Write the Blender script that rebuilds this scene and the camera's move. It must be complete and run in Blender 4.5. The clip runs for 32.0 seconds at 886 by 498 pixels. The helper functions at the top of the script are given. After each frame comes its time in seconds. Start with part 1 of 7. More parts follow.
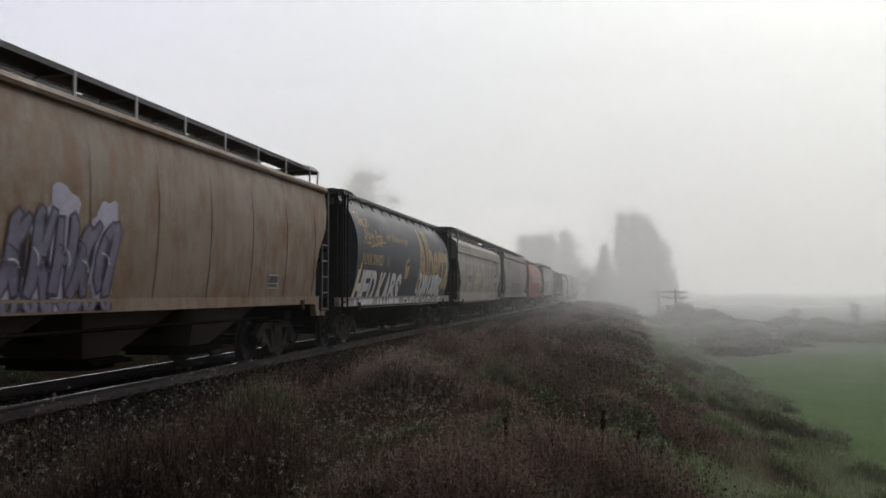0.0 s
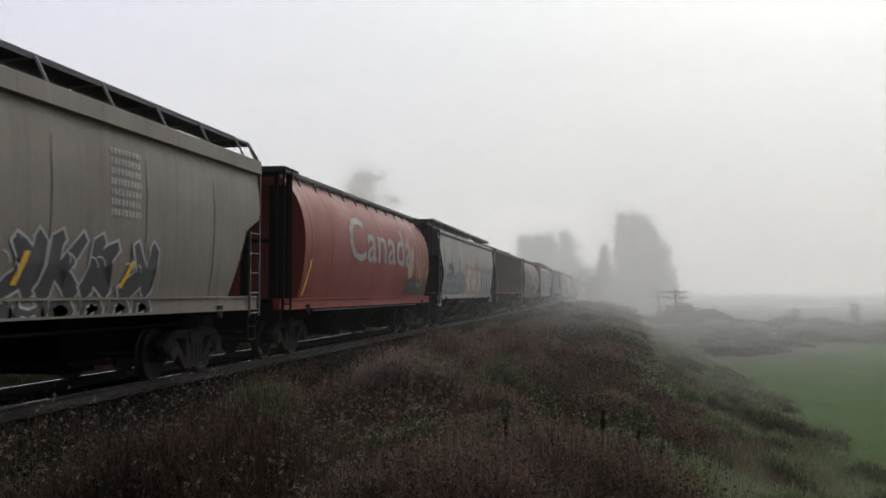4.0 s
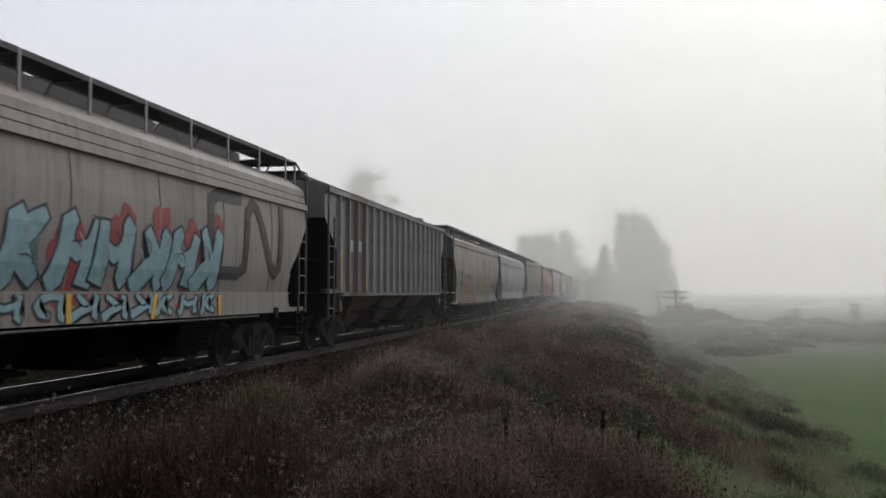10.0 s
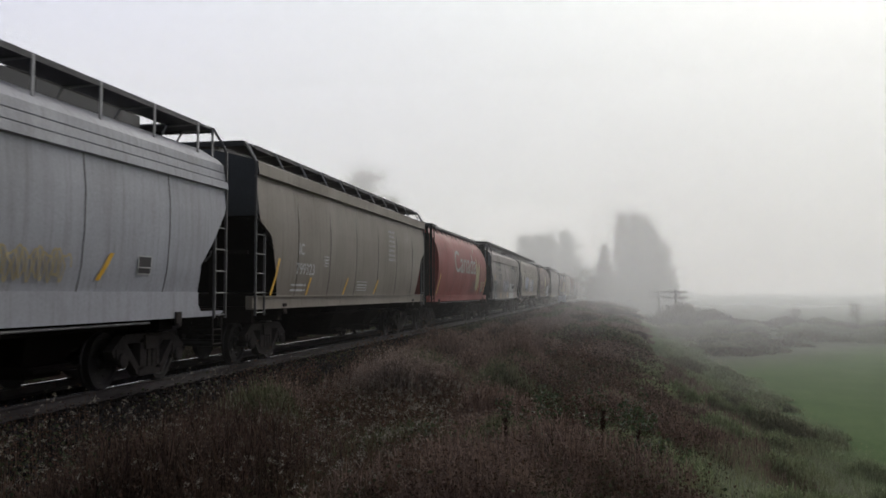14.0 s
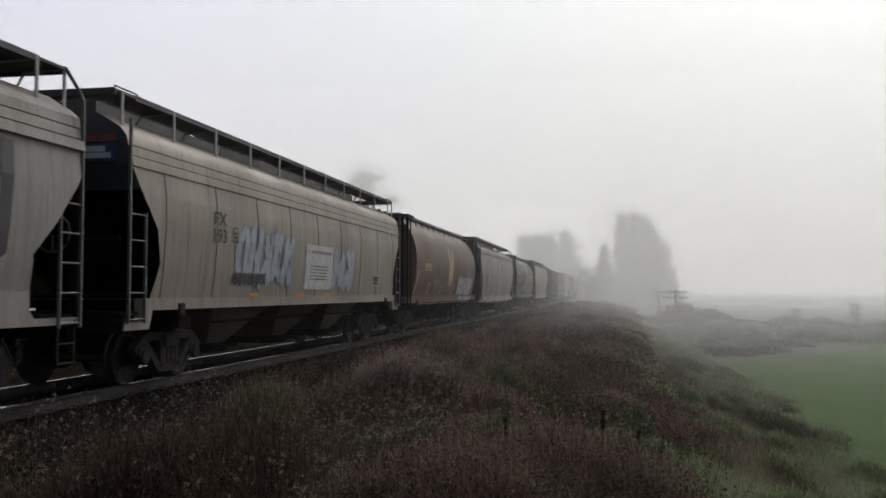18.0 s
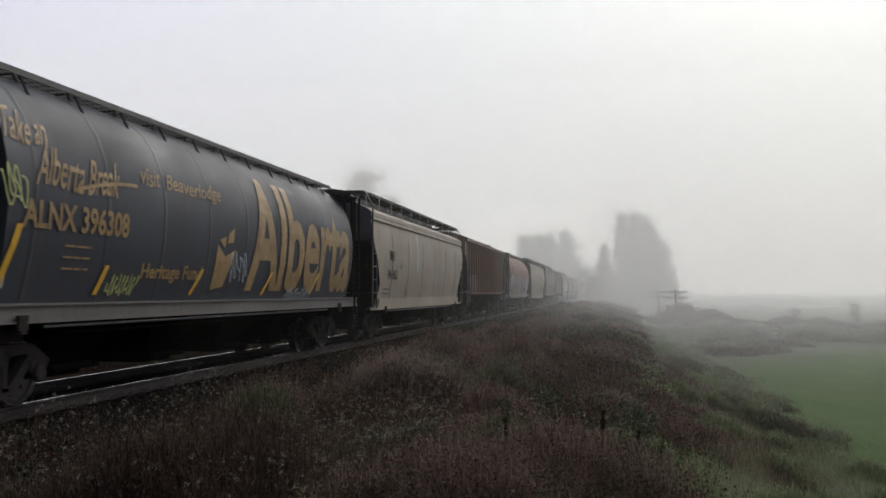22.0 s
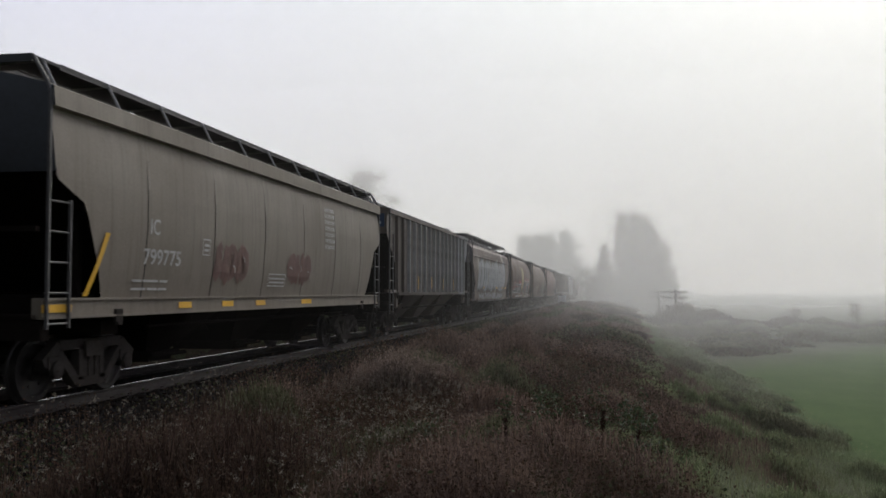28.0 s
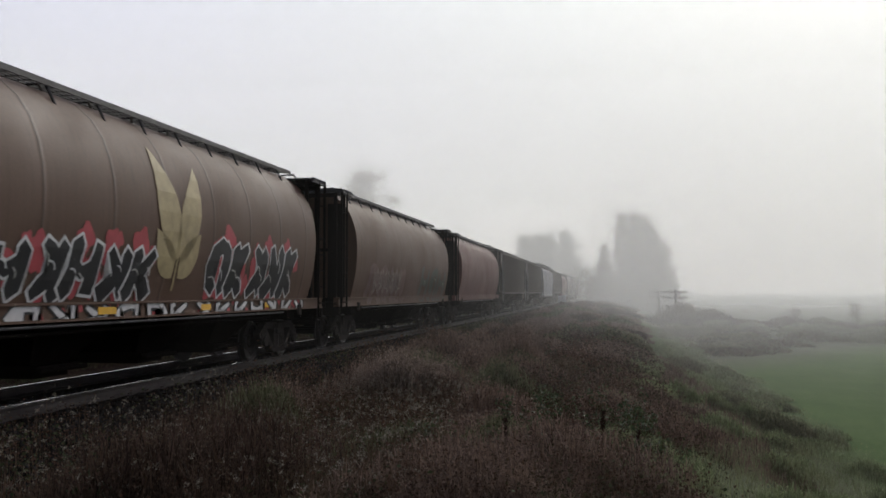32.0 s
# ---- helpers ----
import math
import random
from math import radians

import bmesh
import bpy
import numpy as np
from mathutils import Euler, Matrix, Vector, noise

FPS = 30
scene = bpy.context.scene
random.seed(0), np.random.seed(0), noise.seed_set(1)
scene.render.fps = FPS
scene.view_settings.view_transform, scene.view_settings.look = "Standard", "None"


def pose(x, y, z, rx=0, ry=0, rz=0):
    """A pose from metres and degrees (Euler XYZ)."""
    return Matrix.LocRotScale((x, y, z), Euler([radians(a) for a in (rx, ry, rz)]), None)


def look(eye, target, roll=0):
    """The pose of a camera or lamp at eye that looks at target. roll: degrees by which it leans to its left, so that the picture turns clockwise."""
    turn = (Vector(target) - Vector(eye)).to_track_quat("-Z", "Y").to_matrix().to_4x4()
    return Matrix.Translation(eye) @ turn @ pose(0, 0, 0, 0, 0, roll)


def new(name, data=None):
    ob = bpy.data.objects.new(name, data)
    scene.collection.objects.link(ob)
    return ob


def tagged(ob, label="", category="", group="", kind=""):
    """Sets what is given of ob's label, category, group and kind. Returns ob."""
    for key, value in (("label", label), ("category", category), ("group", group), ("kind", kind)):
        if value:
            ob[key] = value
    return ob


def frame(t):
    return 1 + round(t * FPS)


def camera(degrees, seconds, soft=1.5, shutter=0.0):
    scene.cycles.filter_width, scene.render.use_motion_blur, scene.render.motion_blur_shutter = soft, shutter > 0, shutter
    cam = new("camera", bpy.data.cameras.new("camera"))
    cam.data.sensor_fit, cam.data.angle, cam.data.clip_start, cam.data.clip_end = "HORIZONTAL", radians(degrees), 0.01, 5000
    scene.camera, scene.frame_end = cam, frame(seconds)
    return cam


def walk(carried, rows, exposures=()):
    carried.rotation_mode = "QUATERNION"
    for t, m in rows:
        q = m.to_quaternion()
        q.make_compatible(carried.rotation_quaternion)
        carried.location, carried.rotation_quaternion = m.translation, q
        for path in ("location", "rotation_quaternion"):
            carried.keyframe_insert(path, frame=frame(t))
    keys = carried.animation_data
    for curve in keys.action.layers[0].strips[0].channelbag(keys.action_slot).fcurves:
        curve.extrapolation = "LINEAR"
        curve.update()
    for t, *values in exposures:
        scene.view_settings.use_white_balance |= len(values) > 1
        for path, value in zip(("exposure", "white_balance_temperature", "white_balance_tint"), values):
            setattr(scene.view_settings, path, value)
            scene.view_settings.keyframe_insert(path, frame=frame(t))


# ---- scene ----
# ---- camera: a tripod beside the line, z = 0 is the rail head, the track runs along +y ----
TRACK_X = -8.32
SPEED = 14.5
scene.cycles.transparent_max_bounces = 32
cam = camera(51.4, 32.0, soft=1.6, shutter=0.1)
EYE = Vector((0.0, 0.0, 1.45))
YAW, PITCH = radians(10.31), radians(2.70)
AIM = EYE + Vector((-math.sin(YAW) * math.cos(PITCH), math.cos(YAW) * math.cos(PITCH), math.sin(PITCH)))
walk(cam, [(0, look(EYE, AIM)), (32, look(EYE, AIM))], exposures=[(0, 0.0), (32, 0.0)])

# ---- world: a bright fog sky, the sun veiled high over the field ----
SUN_ELEV, SUN_AZ = radians(32), radians(16)       # azimuth clockwise from +y
SUN_DIR = Vector((math.sin(SUN_AZ) * math.cos(SUN_ELEV), math.cos(SUN_AZ) * math.cos(SUN_ELEV), math.sin(SUN_ELEV)))
world = bpy.data.worlds.new("fog_sky")
scene.world = world
world.use_nodes = True
wn, wl = world.node_tree.nodes, world.node_tree.links
wn.clear()
w_out = wn.new("ShaderNodeOutputWorld")
w_bg = wn.new("ShaderNodeBackground")
w_tc = wn.new("ShaderNodeTexCoord")
w_dot = wn.new("ShaderNodeVectorMath")
w_dot.operation = "DOT_PRODUCT"
w_dot.inputs[1].default_value = SUN_DIR
w_ramp = wn.new("ShaderNodeValToRGB")
w_ramp.color_ramp.interpolation = "B_SPLINE"
w_el = w_ramp.color_ramp.elements
w_el[0].position, w_el[0].color = 0.0, (0.20, 0.188, 0.18, 1)
w_el[1].position, w_el[1].color = 1.0, (0.99, 1.03, 0.94, 1)
for pos, col in ((0.35, (0.25, 0.24, 0.24, 1)), (0.62, (0.495, 0.465, 0.66, 1)), (0.74, (0.565, 0.535, 0.69, 1)), (0.85, (0.635, 0.62, 0.655, 1)), (0.93, (0.76, 0.785, 0.735, 1))):
    e = w_el.new(pos)
    e.color = col
w_sky = wn.new("ShaderNodeTexSky")
w_sky.sky_type = "NISHITA"
w_sky.sun_disc = False
w_sky.sun_elevation, w_sky.sun_rotation = SUN_ELEV, SUN_AZ
w_skybg = wn.new("ShaderNodeBackground")
w_skybg.inputs["Strength"].default_value = 0.05
w_sep = wn.new("ShaderNodeSeparateXYZ")
w_low = wn.new("ShaderNodeMapRange")
w_low.inputs["From Min"].default_value, w_low.inputs["From Max"].default_value = -0.02, 0.16
w_low.inputs["To Min"].default_value, w_low.inputs["To Max"].default_value = 0.83, 1.035
w_low.interpolation_type = "SMOOTHSTEP"
w_add = wn.new("ShaderNodeAddShader")
wl.new(w_tc.outputs["Generated"], w_dot.inputs[0])
wl.new(w_tc.outputs["Generated"], w_sep.inputs[0])
wl.new(w_dot.outputs["Value"], w_ramp.inputs[0])
wl.new(w_ramp.outputs[0], w_bg.inputs["Color"])
wl.new(w_sep.outputs["Z"], w_low.inputs["Value"])
wl.new(w_low.outputs[0], w_bg.inputs["Strength"])
wl.new(w_sky.outputs[0], w_skybg.inputs["Color"])
wl.new(w_bg.outputs[0], w_add.inputs[0])
wl.new(w_skybg.outputs[0], w_add.inputs[1])
wl.new(w_add.outputs[0], w_out.inputs["Surface"])

sun = new("sun", bpy.data.lights.new("sun", "SUN"))
sun.data.energy, sun.data.angle, sun.data.color = 1.7, radians(35), (1.0, 0.97, 0.9)
sun.matrix_world = look(SUN_DIR * 50, (0, 0, 0))


# ---- materials ----
def nodes(name):
    m = bpy.data.materials.new(name)
    m.use_nodes = True
    n, k = m.node_tree.nodes, m.node_tree.links
    return m, n, k, n["Principled BSDF"]


def noise_tex(n, k, scale, detail=4.0, rough=0.6, stretch=(1, 1, 1), coord="Object"):
    tc, mp, t = n.new("ShaderNodeTexCoord"), n.new("ShaderNodeMapping"), n.new("ShaderNodeTexNoise")
    mp.inputs["Scale"].default_value = stretch
    t.inputs["Scale"].default_value, t.inputs["Detail"].default_value, t.inputs["Roughness"].default_value = scale, detail, rough
    k.new(tc.outputs[coord], mp.inputs[0])
    k.new(mp.outputs[0], t.inputs["Vector"])
    return t.outputs["Fac"]


def remap(n, k, value, a, b, lo=0.0, hi=1.0):
    r = n.new("ShaderNodeMapRange")
    for key, v in (("From Min", a), ("From Max", b), ("To Min", lo), ("To Max", hi)):
        r.inputs[key].default_value = v
    k.new(value, r.inputs["Value"])
    return r.outputs[0]


def mix(n, k, fac, a, b, mode="MIX"):
    x = n.new("ShaderNodeMix")
    x.data_type, x.blend_type = "RGBA", mode
    for sock, v in ((x.inputs[0], fac), (x.inputs[6], a), (x.inputs[7], b)):
        if isinstance(v, (int, float)):
            sock.default_value = v
        elif isinstance(v, tuple):
            sock.default_value = (*v, 1)
        else:
            k.new(v, sock)
    return x.outputs[2]


def bump(n, k, p, value, strength=0.3, dist=0.02):
    b = n.new("ShaderNodeBump")
    b.inputs["Strength"].default_value, b.inputs["Distance"].default_value = strength, dist
    k.new(value, b.inputs["Height"])
    k.new(b.outputs[0], p.inputs["Normal"])


def car_paint(name, base, dirt=(0.10, 0.075, 0.055), rust=(0.20, 0.085, 0.04), dirt_amount=0.5, rust_amount=0.2, rough=0.5):
    """Weathered enamel: rain streaks, rust patches, grime and fine grain."""
    m, n, k, p = nodes(name)
    streak = noise_tex(n, k, 3.0, 5, 0.65, (1, 1.6, 0.12))
    runs = noise_tex(n, k, 8.0, 4, 0.6, (1, 1.4, 0.05))
    blotch = noise_tex(n, k, 0.55, 5, 0.6)
    fine = noise_tex(n, k, 26, 3, 0.7)
    patch = noise_tex(n, k, 1.7, 6, 0.72, (1, 1, 0.55))
    c = mix(n, k, remap(n, k, blotch, 0.3, 0.75, 0, dirt_amount * 0.75), base, dirt)
    c = mix(n, k, remap(n, k, streak, 0.5, 0.78, 0, dirt_amount), c, dirt)
    c = mix(n, k, remap(n, k, runs, 0.52, 0.72, 0, dirt_amount * 0.8), c, (dirt[0] * 0.6, dirt[1] * 0.6, dirt[2] * 0.6))
    c = mix(n, k, remap(n, k, patch, 0.66 - 0.22 * rust_amount, 0.80 - 0.15 * rust_amount, 0, min(1.0, 0.25 + rust_amount)), c, rust)
    c = mix(n, k, remap(n, k, fine, 0.3, 0.7, 0.0, 0.22), c, (0.03, 0.026, 0.022))
    k.new(c, p.inputs["Base Color"])
    k.new(remap(n, k, blotch, 0.3, 0.7, rough, rough + 0.2), p.inputs["Roughness"])
    p.inputs["Specular IOR Level"].default_value = 0.22
    bump(n, k, p, fine, 0.12, 0.01)
    return m


def plain(name, col, rough=0.6, metal=0.0, var=0.3, scale=14, dark=(0.02, 0.018, 0.015)):
    m, n, k, p = nodes(name)
    a = noise_tex(n, k, scale, 5, 0.65)
    b = noise_tex(n, k, scale * 0.12, 3, 0.5)
    c = mix(n, k, remap(n, k, a, 0.35, 0.75, 0, var), col, dark)
    c = mix(n, k, remap(n, k, b, 0.35, 0.75, 0, var * 0.7), c, dark)
    k.new(c, p.inputs["Base Color"])
    p.inputs["Roughness"].default_value, p.inputs["Metallic"].default_value = rough, metal
    p.inputs["Specular IOR Level"].default_value = 0.0 if rough > 0.65 else 0.32
    bump(n, k, p, a, 0.2, 0.01)
    return m


def foliage(name, a, b, dry=(0.14, 0.10, 0.06), dry_amount=0.2, rough=0.6, patch_size=0.45):
    """Blades and leaves: each piece has a tint of its own, light shines through a little."""
    m, n, k, p = nodes(name)
    g = n.new("ShaderNodeNewGeometry")
    big = noise_tex(n, k, patch_size, 4, 0.6)
    c = mix(n, k, g.outputs["Random Per Island"], a, b)
    c = mix(n, k, remap(n, k, big, 0.42, 0.68, 0, dry_amount), c, dry)
    k.new(c, p.inputs["Base Color"])
    p.inputs["Roughness"].default_value = rough
    p.inputs["Specular IOR Level"].default_value = 0.03
    tr = n.new("ShaderNodeBsdfTranslucent")
    k.new(c, tr.inputs["Color"])
    mx = n.new("ShaderNodeMixShader")
    mx.inputs[0].default_value = 0.25
    k.new(p.outputs[0], mx.inputs[1])
    k.new(tr.outputs[0], mx.inputs[2])
    k.new(mx.outputs[0], n["Material Output"].inputs["Surface"])
    return m


# dark tone that paints the shading along the weld seams
MAT_SEAM = plain("seam_shading", (0.075, 0.06, 0.05), 0.6, 0, 0.5, 4)
# near-black steel: shade under the cars and in the end hollows is painted in
MAT_STEEL_DARK = plain("dark_steel_and_shade", (0.013, 0.010, 0.009), 0.75, 0.0, 0.5)
MAT_TRUCK = plain("truck_cast_steel", (0.052, 0.045, 0.041), 0.7, 0.0, 0.5)
MAT_WHEEL = plain("wheel_steel", (0.030, 0.026, 0.024), 0.5, 0.2, 0.4)
MAT_LADDER = plain("galvanised_steel", (0.105, 0.10, 0.10), 0.55, 0.3, 0.4)
MAT_GRATE = plain("walkway_grating", (0.032, 0.032, 0.035), 0.6, 0.2, 0.5, 40)
MAT_GRATE_OPEN = plain("open_steel_grating", (0.125, 0.118, 0.112), 0.6, 0.1, 0.5, 30)
MAT_YELLOW = plain("yellow_reflector", (0.75, 0.42, 0.03), 0.45, 0, 0.25, 9)
MAT_WHITE = plain("white_lettering", (0.50, 0.49, 0.46), 0.6, 0, 0.45, 7)
MAT_BLACK = plain("black_lettering", (0.045, 0.04, 0.04), 0.6, 0, 0.2, 7)


# ---- mesh helpers ----
class Shape:
    """Collects vertices and faces of one part."""

    def __init__(self):
        self.v, self.f = [], []

    def add(self, verts, faces):
        o = len(self.v)
        self.v += [tuple(p) for p in verts]
        self.f += [tuple(i + o for i in q) for q in faces]
        return self

    def box(self, x0, x1, y0, y1, z0, z1):
        vs = [(x, y, z) for z in (z0, z1) for y in (y0, y1) for x in (x0, x1)]
        return self.add(vs, [(0, 2, 3, 1), (4, 5, 7, 6), (0, 1, 5, 4), (2, 6, 7, 3), (0, 4, 6, 2), (1, 3, 7, 5)])

    def tube(self, p, q, r, n=6, r2=None):
        p, q = Vector(p), Vector(q)
        d = (q - p).normalized()
        a = d.orthogonal().normalized()
        b = d.cross(a)
        r2 = r if r2 is None else r2
        vs = []
        for c, rad in ((p, r), (q, r2)):
            vs += [c + (a * math.cos(2 * math.pi * i / n) + b * math.sin(2 * math.pi * i / n)) * rad for i in range(n)]
        fs = [(i, (i + 1) % n, n + (i + 1) % n, n + i) for i in range(n)]
        return self.add(vs, fs + [tuple(range(n - 1, -1, -1)), tuple(range(n, 2 * n))])

    def bar(self, pts, r, n=5):
        for p, q in zip(pts, pts[1:]):
            self.tube(p, q, r, n)
        return self

    def prism(self, poly, x0, x1):
        """A polygon of (y, z) points drawn out along x."""
        n = len(poly)
        vs = [(x0, y, z) for y, z in poly] + [(x1, y, z) for y, z in poly]
        fs = [(i, (i + 1) % n, n + (i + 1) % n, n + i) for i in range(n)]
        return self.add(vs, fs + [tuple(range(n - 1, -1, -1)), tuple(range(n, 2 * n))])

    def along(self, poly, y0, y1):
        """A polygon of (x, z) points drawn out along y."""
        n = len(poly)
        vs = [(x, y0, z) for x, z in poly] + [(x, y1, z) for x, z in poly]
        fs = [(i, (i + 1) % n, n + (i + 1) % n, n + i) for i in range(n)]
        return self.add(vs, fs + [tuple(range(n - 1, -1, -1)), tuple(range(n, 2 * n))])

    def turned(self, rings, axis, n=20):
        """A solid of revolution about the x axis: rings of (x, radius)."""
        vs = [(x + axis[0], axis[1] + r * math.cos(2 * math.pi * i / n), axis[2] + r * math.sin(2 * math.pi * i / n)) for x, r in rings for i in range(n)]
        fs = [(j * n + i, j * n + (i + 1) % n, (j + 1) * n + (i + 1) % n, (j + 1) * n + i) for j in range(len(rings) - 1) for i in range(n)]
        return self.add(vs, fs + [tuple(range(n)), tuple(range((len(rings) - 1) * n, len(rings) * n))][0:2])

    def mesh(self, name, material, smooth=0.0):
        me = bpy.data.meshes.new(name)
        me.from_pydata(self.v, [], self.f)
        if material:
            me.materials.append(material)
        bm = bmesh.new()
        bm.from_mesh(me)
        bmesh.ops.recalc_face_normals(bm, faces=bm.faces)
        bm.to_mesh(me)
        bm.free()
        if smooth:
            me.polygons.foreach_set("use_smooth", [True] * len(me.polygons))
            me.set_sharp_from_angle(angle=radians(smooth))
        me.update()
        return me


def put(name, mesh, parent=None, m=None, material=None, label=""):
    """An object on a mesh under its thing; material replaces the mesh's own on this object alone."""
    ob = new(name, mesh)
    if parent:
        ob.parent = parent
    if m is not None:
        ob.matrix_basis = m
    if material:
        ob.material_slots[0].link = "OBJECT"
        ob.material_slots[0].material = material
    if label:
        ob["label"] = label
    return ob


def big_mesh(name, verts, faces, material):
    """A mesh from numpy arrays of vertices and equal-sided faces."""
    me = bpy.data.meshes.new(name)
    nv, nf, side = len(verts), len(faces), faces.shape[1]
    me.vertices.add(nv)
    me.vertices.foreach_set("co", verts.astype(np.float32).ravel())
    me.loops.add(nf * side)
    me.loops.foreach_set("vertex_index", faces.astype(np.int32).ravel())
    me.polygons.add(nf)
    me.polygons.foreach_set("loop_start", np.arange(0, nf * side, side, dtype=np.int32))
    me.update(calc_edges=True)
    me.materials.append(material)
    return me


# ---- lettering, turned into meshes while the scene is still empty ----
TEXTS = {}
for body in ("Alberta", "Canada", "396420", "389255", "E.T-17", "IC", "799651", "SMW", "8441", "109313", "388029", "841656", "850818", "799323", "388206", "FX", "193", "395870", "843010", "396308", "Heritage Fund", "841462", "GRIM", "383475", "799775", "Take an", "Alberta Break", "visit", "Beaverlodge", "ALNX 396420", "ALNX 396308", "S M W", "84415", "7493", "H", "E", "D", "K", "A", "B", "S", "O", "R", "O*", "R*", "H*", "E*", "D*", "K*", "A*", "B*", "S*"):
    cu = bpy.data.curves.new("lettering", "FONT")
    cu.body, cu.size = body.strip("*"), 1.0
    cu.offset = 0.085 if body[-1] == "*" else 0.045 if len(body) == 1 else {"Take an": 0.008, "Alberta Break": 0.008, "visit": 0.008, "Beaverlodge": 0.010, "Canada": 0.010}.get(body, 0.028 if body[0].isalpha() and len(body) > 5 else 0.016)
    cu.resolution_u = 3
    ob = new("lettering", cu)
    bpy.context.view_layer.update()
    me = bpy.data.meshes.new_from_object(ob.evaluated_get(bpy.context.evaluated_depsgraph_get()))
    vs = np.array([v.co[:2] for v in me.vertices])
    lo, hi = vs.min(0), vs.max(0)
    TEXTS[body] = ([tuple((p - lo) / (hi - lo)) for p in vs], [tuple(q.vertices) for q in me.polygons])
    bpy.data.objects.remove(ob)
    bpy.data.curves.remove(cu)
    bpy.data.meshes.remove(me)


# ---- ground: one sheet with the railway bank, the verge and the low field ----
def smooth(a, b, x):
    t = np.clip((x - a) / (b - a), 0, 1)
    return t * t * (3 - 2 * t)


def ground_z(x, y):
    """Height of the land: track bed, weedy verge, bank down to the field, low fields on both sides."""
    x, y = np.asarray(x, float), np.asarray(y, float)
    z = -0.62 + 0.0 * x
    z = z + 0.12 * smooth(-5.4, -3.5, x) + 0.15 * smooth(-3.5, -0.5, x)
    z = z - 1.70 * smooth(-0.6, 5.0, x)
    # ridge beyond the track, added to hide pale ground seen under the cars
    z = z + 1.05 * smooth(-11.8, -14.5, x) - 2.0 * smooth(-15.5, -22, x)
    bumps = 0.10 * np.sin(x * 1.3 + 0.7 * np.sin(y * 0.21)) * np.sin(y * 0.55 + 0.8 * np.sin(x * 0.4))
    bumps += 0.05 * np.sin(x * 3.1 + y * 1.7) * np.sin(y * 2.3 - x)
    bumps += 0.09 * np.sin(x * 0.9 + 1.7 * np.sin(y * 0.13 + 1)) * np.sin(y * 0.31 + np.sin(x * 0.7)) * smooth(6, 14, y)
    return z + bumps * smooth(-5.6, -4.5, x) * (1 - 0.85 * smooth(4.8, 7.0, x))


def steps(*parts):
    out = []
    for a, b, n in parts:
        out += list(np.linspace(a, b, n, endpoint=False))
    return np.array(out + [parts[-1][1]])


GX = steps((-1500, -60, 14), (-60, -12, 14), (-12, -5, 14), (-5, 8, 60), (8, 40, 30), (40, 1500, 18))
GY = steps((-200, -20, 10), (-20, 3, 14), (3, 40, 110), (40, 130, 70), (130, 400, 30), (400, 3500, 16))
gx, gy = np.meshgrid(GX, GY)
gv = np.stack([gx, gy, ground_z(gx, gy)], -1).reshape(-1, 3)
nx, ny = len(GX), len(GY)
gi = (np.arange(ny - 1)[:, None] * nx + np.arange(nx - 1)[None]).ravel()


def ground_material():
    m, n, k, p = nodes("verge_and_field_soil")
    tc, sep = n.new("ShaderNodeTexCoord"), n.new("ShaderNodeSeparateXYZ")
    k.new(tc.outputs["Object"], sep.inputs[0])
    edge = noise_tex(n, k, 0.5, 5, 0.6)
    big = noise_tex(n, k, 0.09, 4, 0.6)
    fine = noise_tex(n, k, 9.0, 6, 0.7)
    rows = noise_tex(n, k, 3.0, 4, 0.6, (3, 0.08, 1))
    shift = n.new("ShaderNodeMath")
    shift.operation = "MULTIPLY_ADD"
    shift.inputs[1].default_value = 3.2
    k.new(edge, shift.inputs[0])
    k.new(sep.outputs["X"], shift.inputs[2])
    soil = mix(n, k, remap(n, k, fine, 0.3, 0.7), (0.018, 0.013, 0.011), (0.058, 0.042, 0.033))
    turf = mix(n, k, remap(n, k, fine, 0.3, 0.7), (0.07, 0.078, 0.046), (0.15, 0.16, 0.10))
    crop = mix(n, k, remap(n, k, fine, 0.3, 0.7), (0.09, 0.130, 0.054), (0.135, 0.172, 0.080))
    crop = mix(n, k, remap(n, k, rows, 0.4, 0.7, 0, 0.5), crop, (0.085, 0.125, 0.055))
    crop = mix(n, k, remap(n, k, big, 0.35, 0.7, 0, 0.6), crop, (0.105, 0.165, 0.062))
    crop = mix(n, k, remap(n, k, edge, 0.35, 0.7, 0, 0.45), crop, (0.075, 0.115, 0.05))
    c = mix(n, k, remap(n, k, shift.outputs[0], 1.5, 2.8), soil, turf)
    # the field: beyond the bank's foot and short of a slanting far hedge line
    line = n.new("ShaderNodeMath")
    line.operation = "MULTIPLY_ADD"
    line.inputs[1].default_value = -0.62
    k.new(sep.outputs["Y"], line.inputs[0])
    k.new(shift.outputs[0], line.inputs[2])
    inside = n.new("ShaderNodeMath")
    inside.operation = "MULTIPLY"
    k.new(remap(n, k, shift.outputs[0], 5.7, 7.3), inside.inputs[0])
    k.new(remap(n, k, line.outputs[0], -23.5, -17.5), inside.inputs[1])
    rough = mix(n, k, remap(n, k, big, 0.3, 0.7), (0.085, 0.086, 0.062), (0.14, 0.15, 0.105))
    c = mix(n, k, remap(n, k, sep.outputs["Y"], 38, 60), c, rough)
    c = mix(n, k, inside.outputs[0], c, crop)
    k.new(c, p.inputs["Base Color"])
    p.inputs["Roughness"].default_value = 0.95
    p.inputs["Specular IOR Level"].default_value = 0.0
    bump(n, k, p, fine, 0.8, 0.06)
    return m


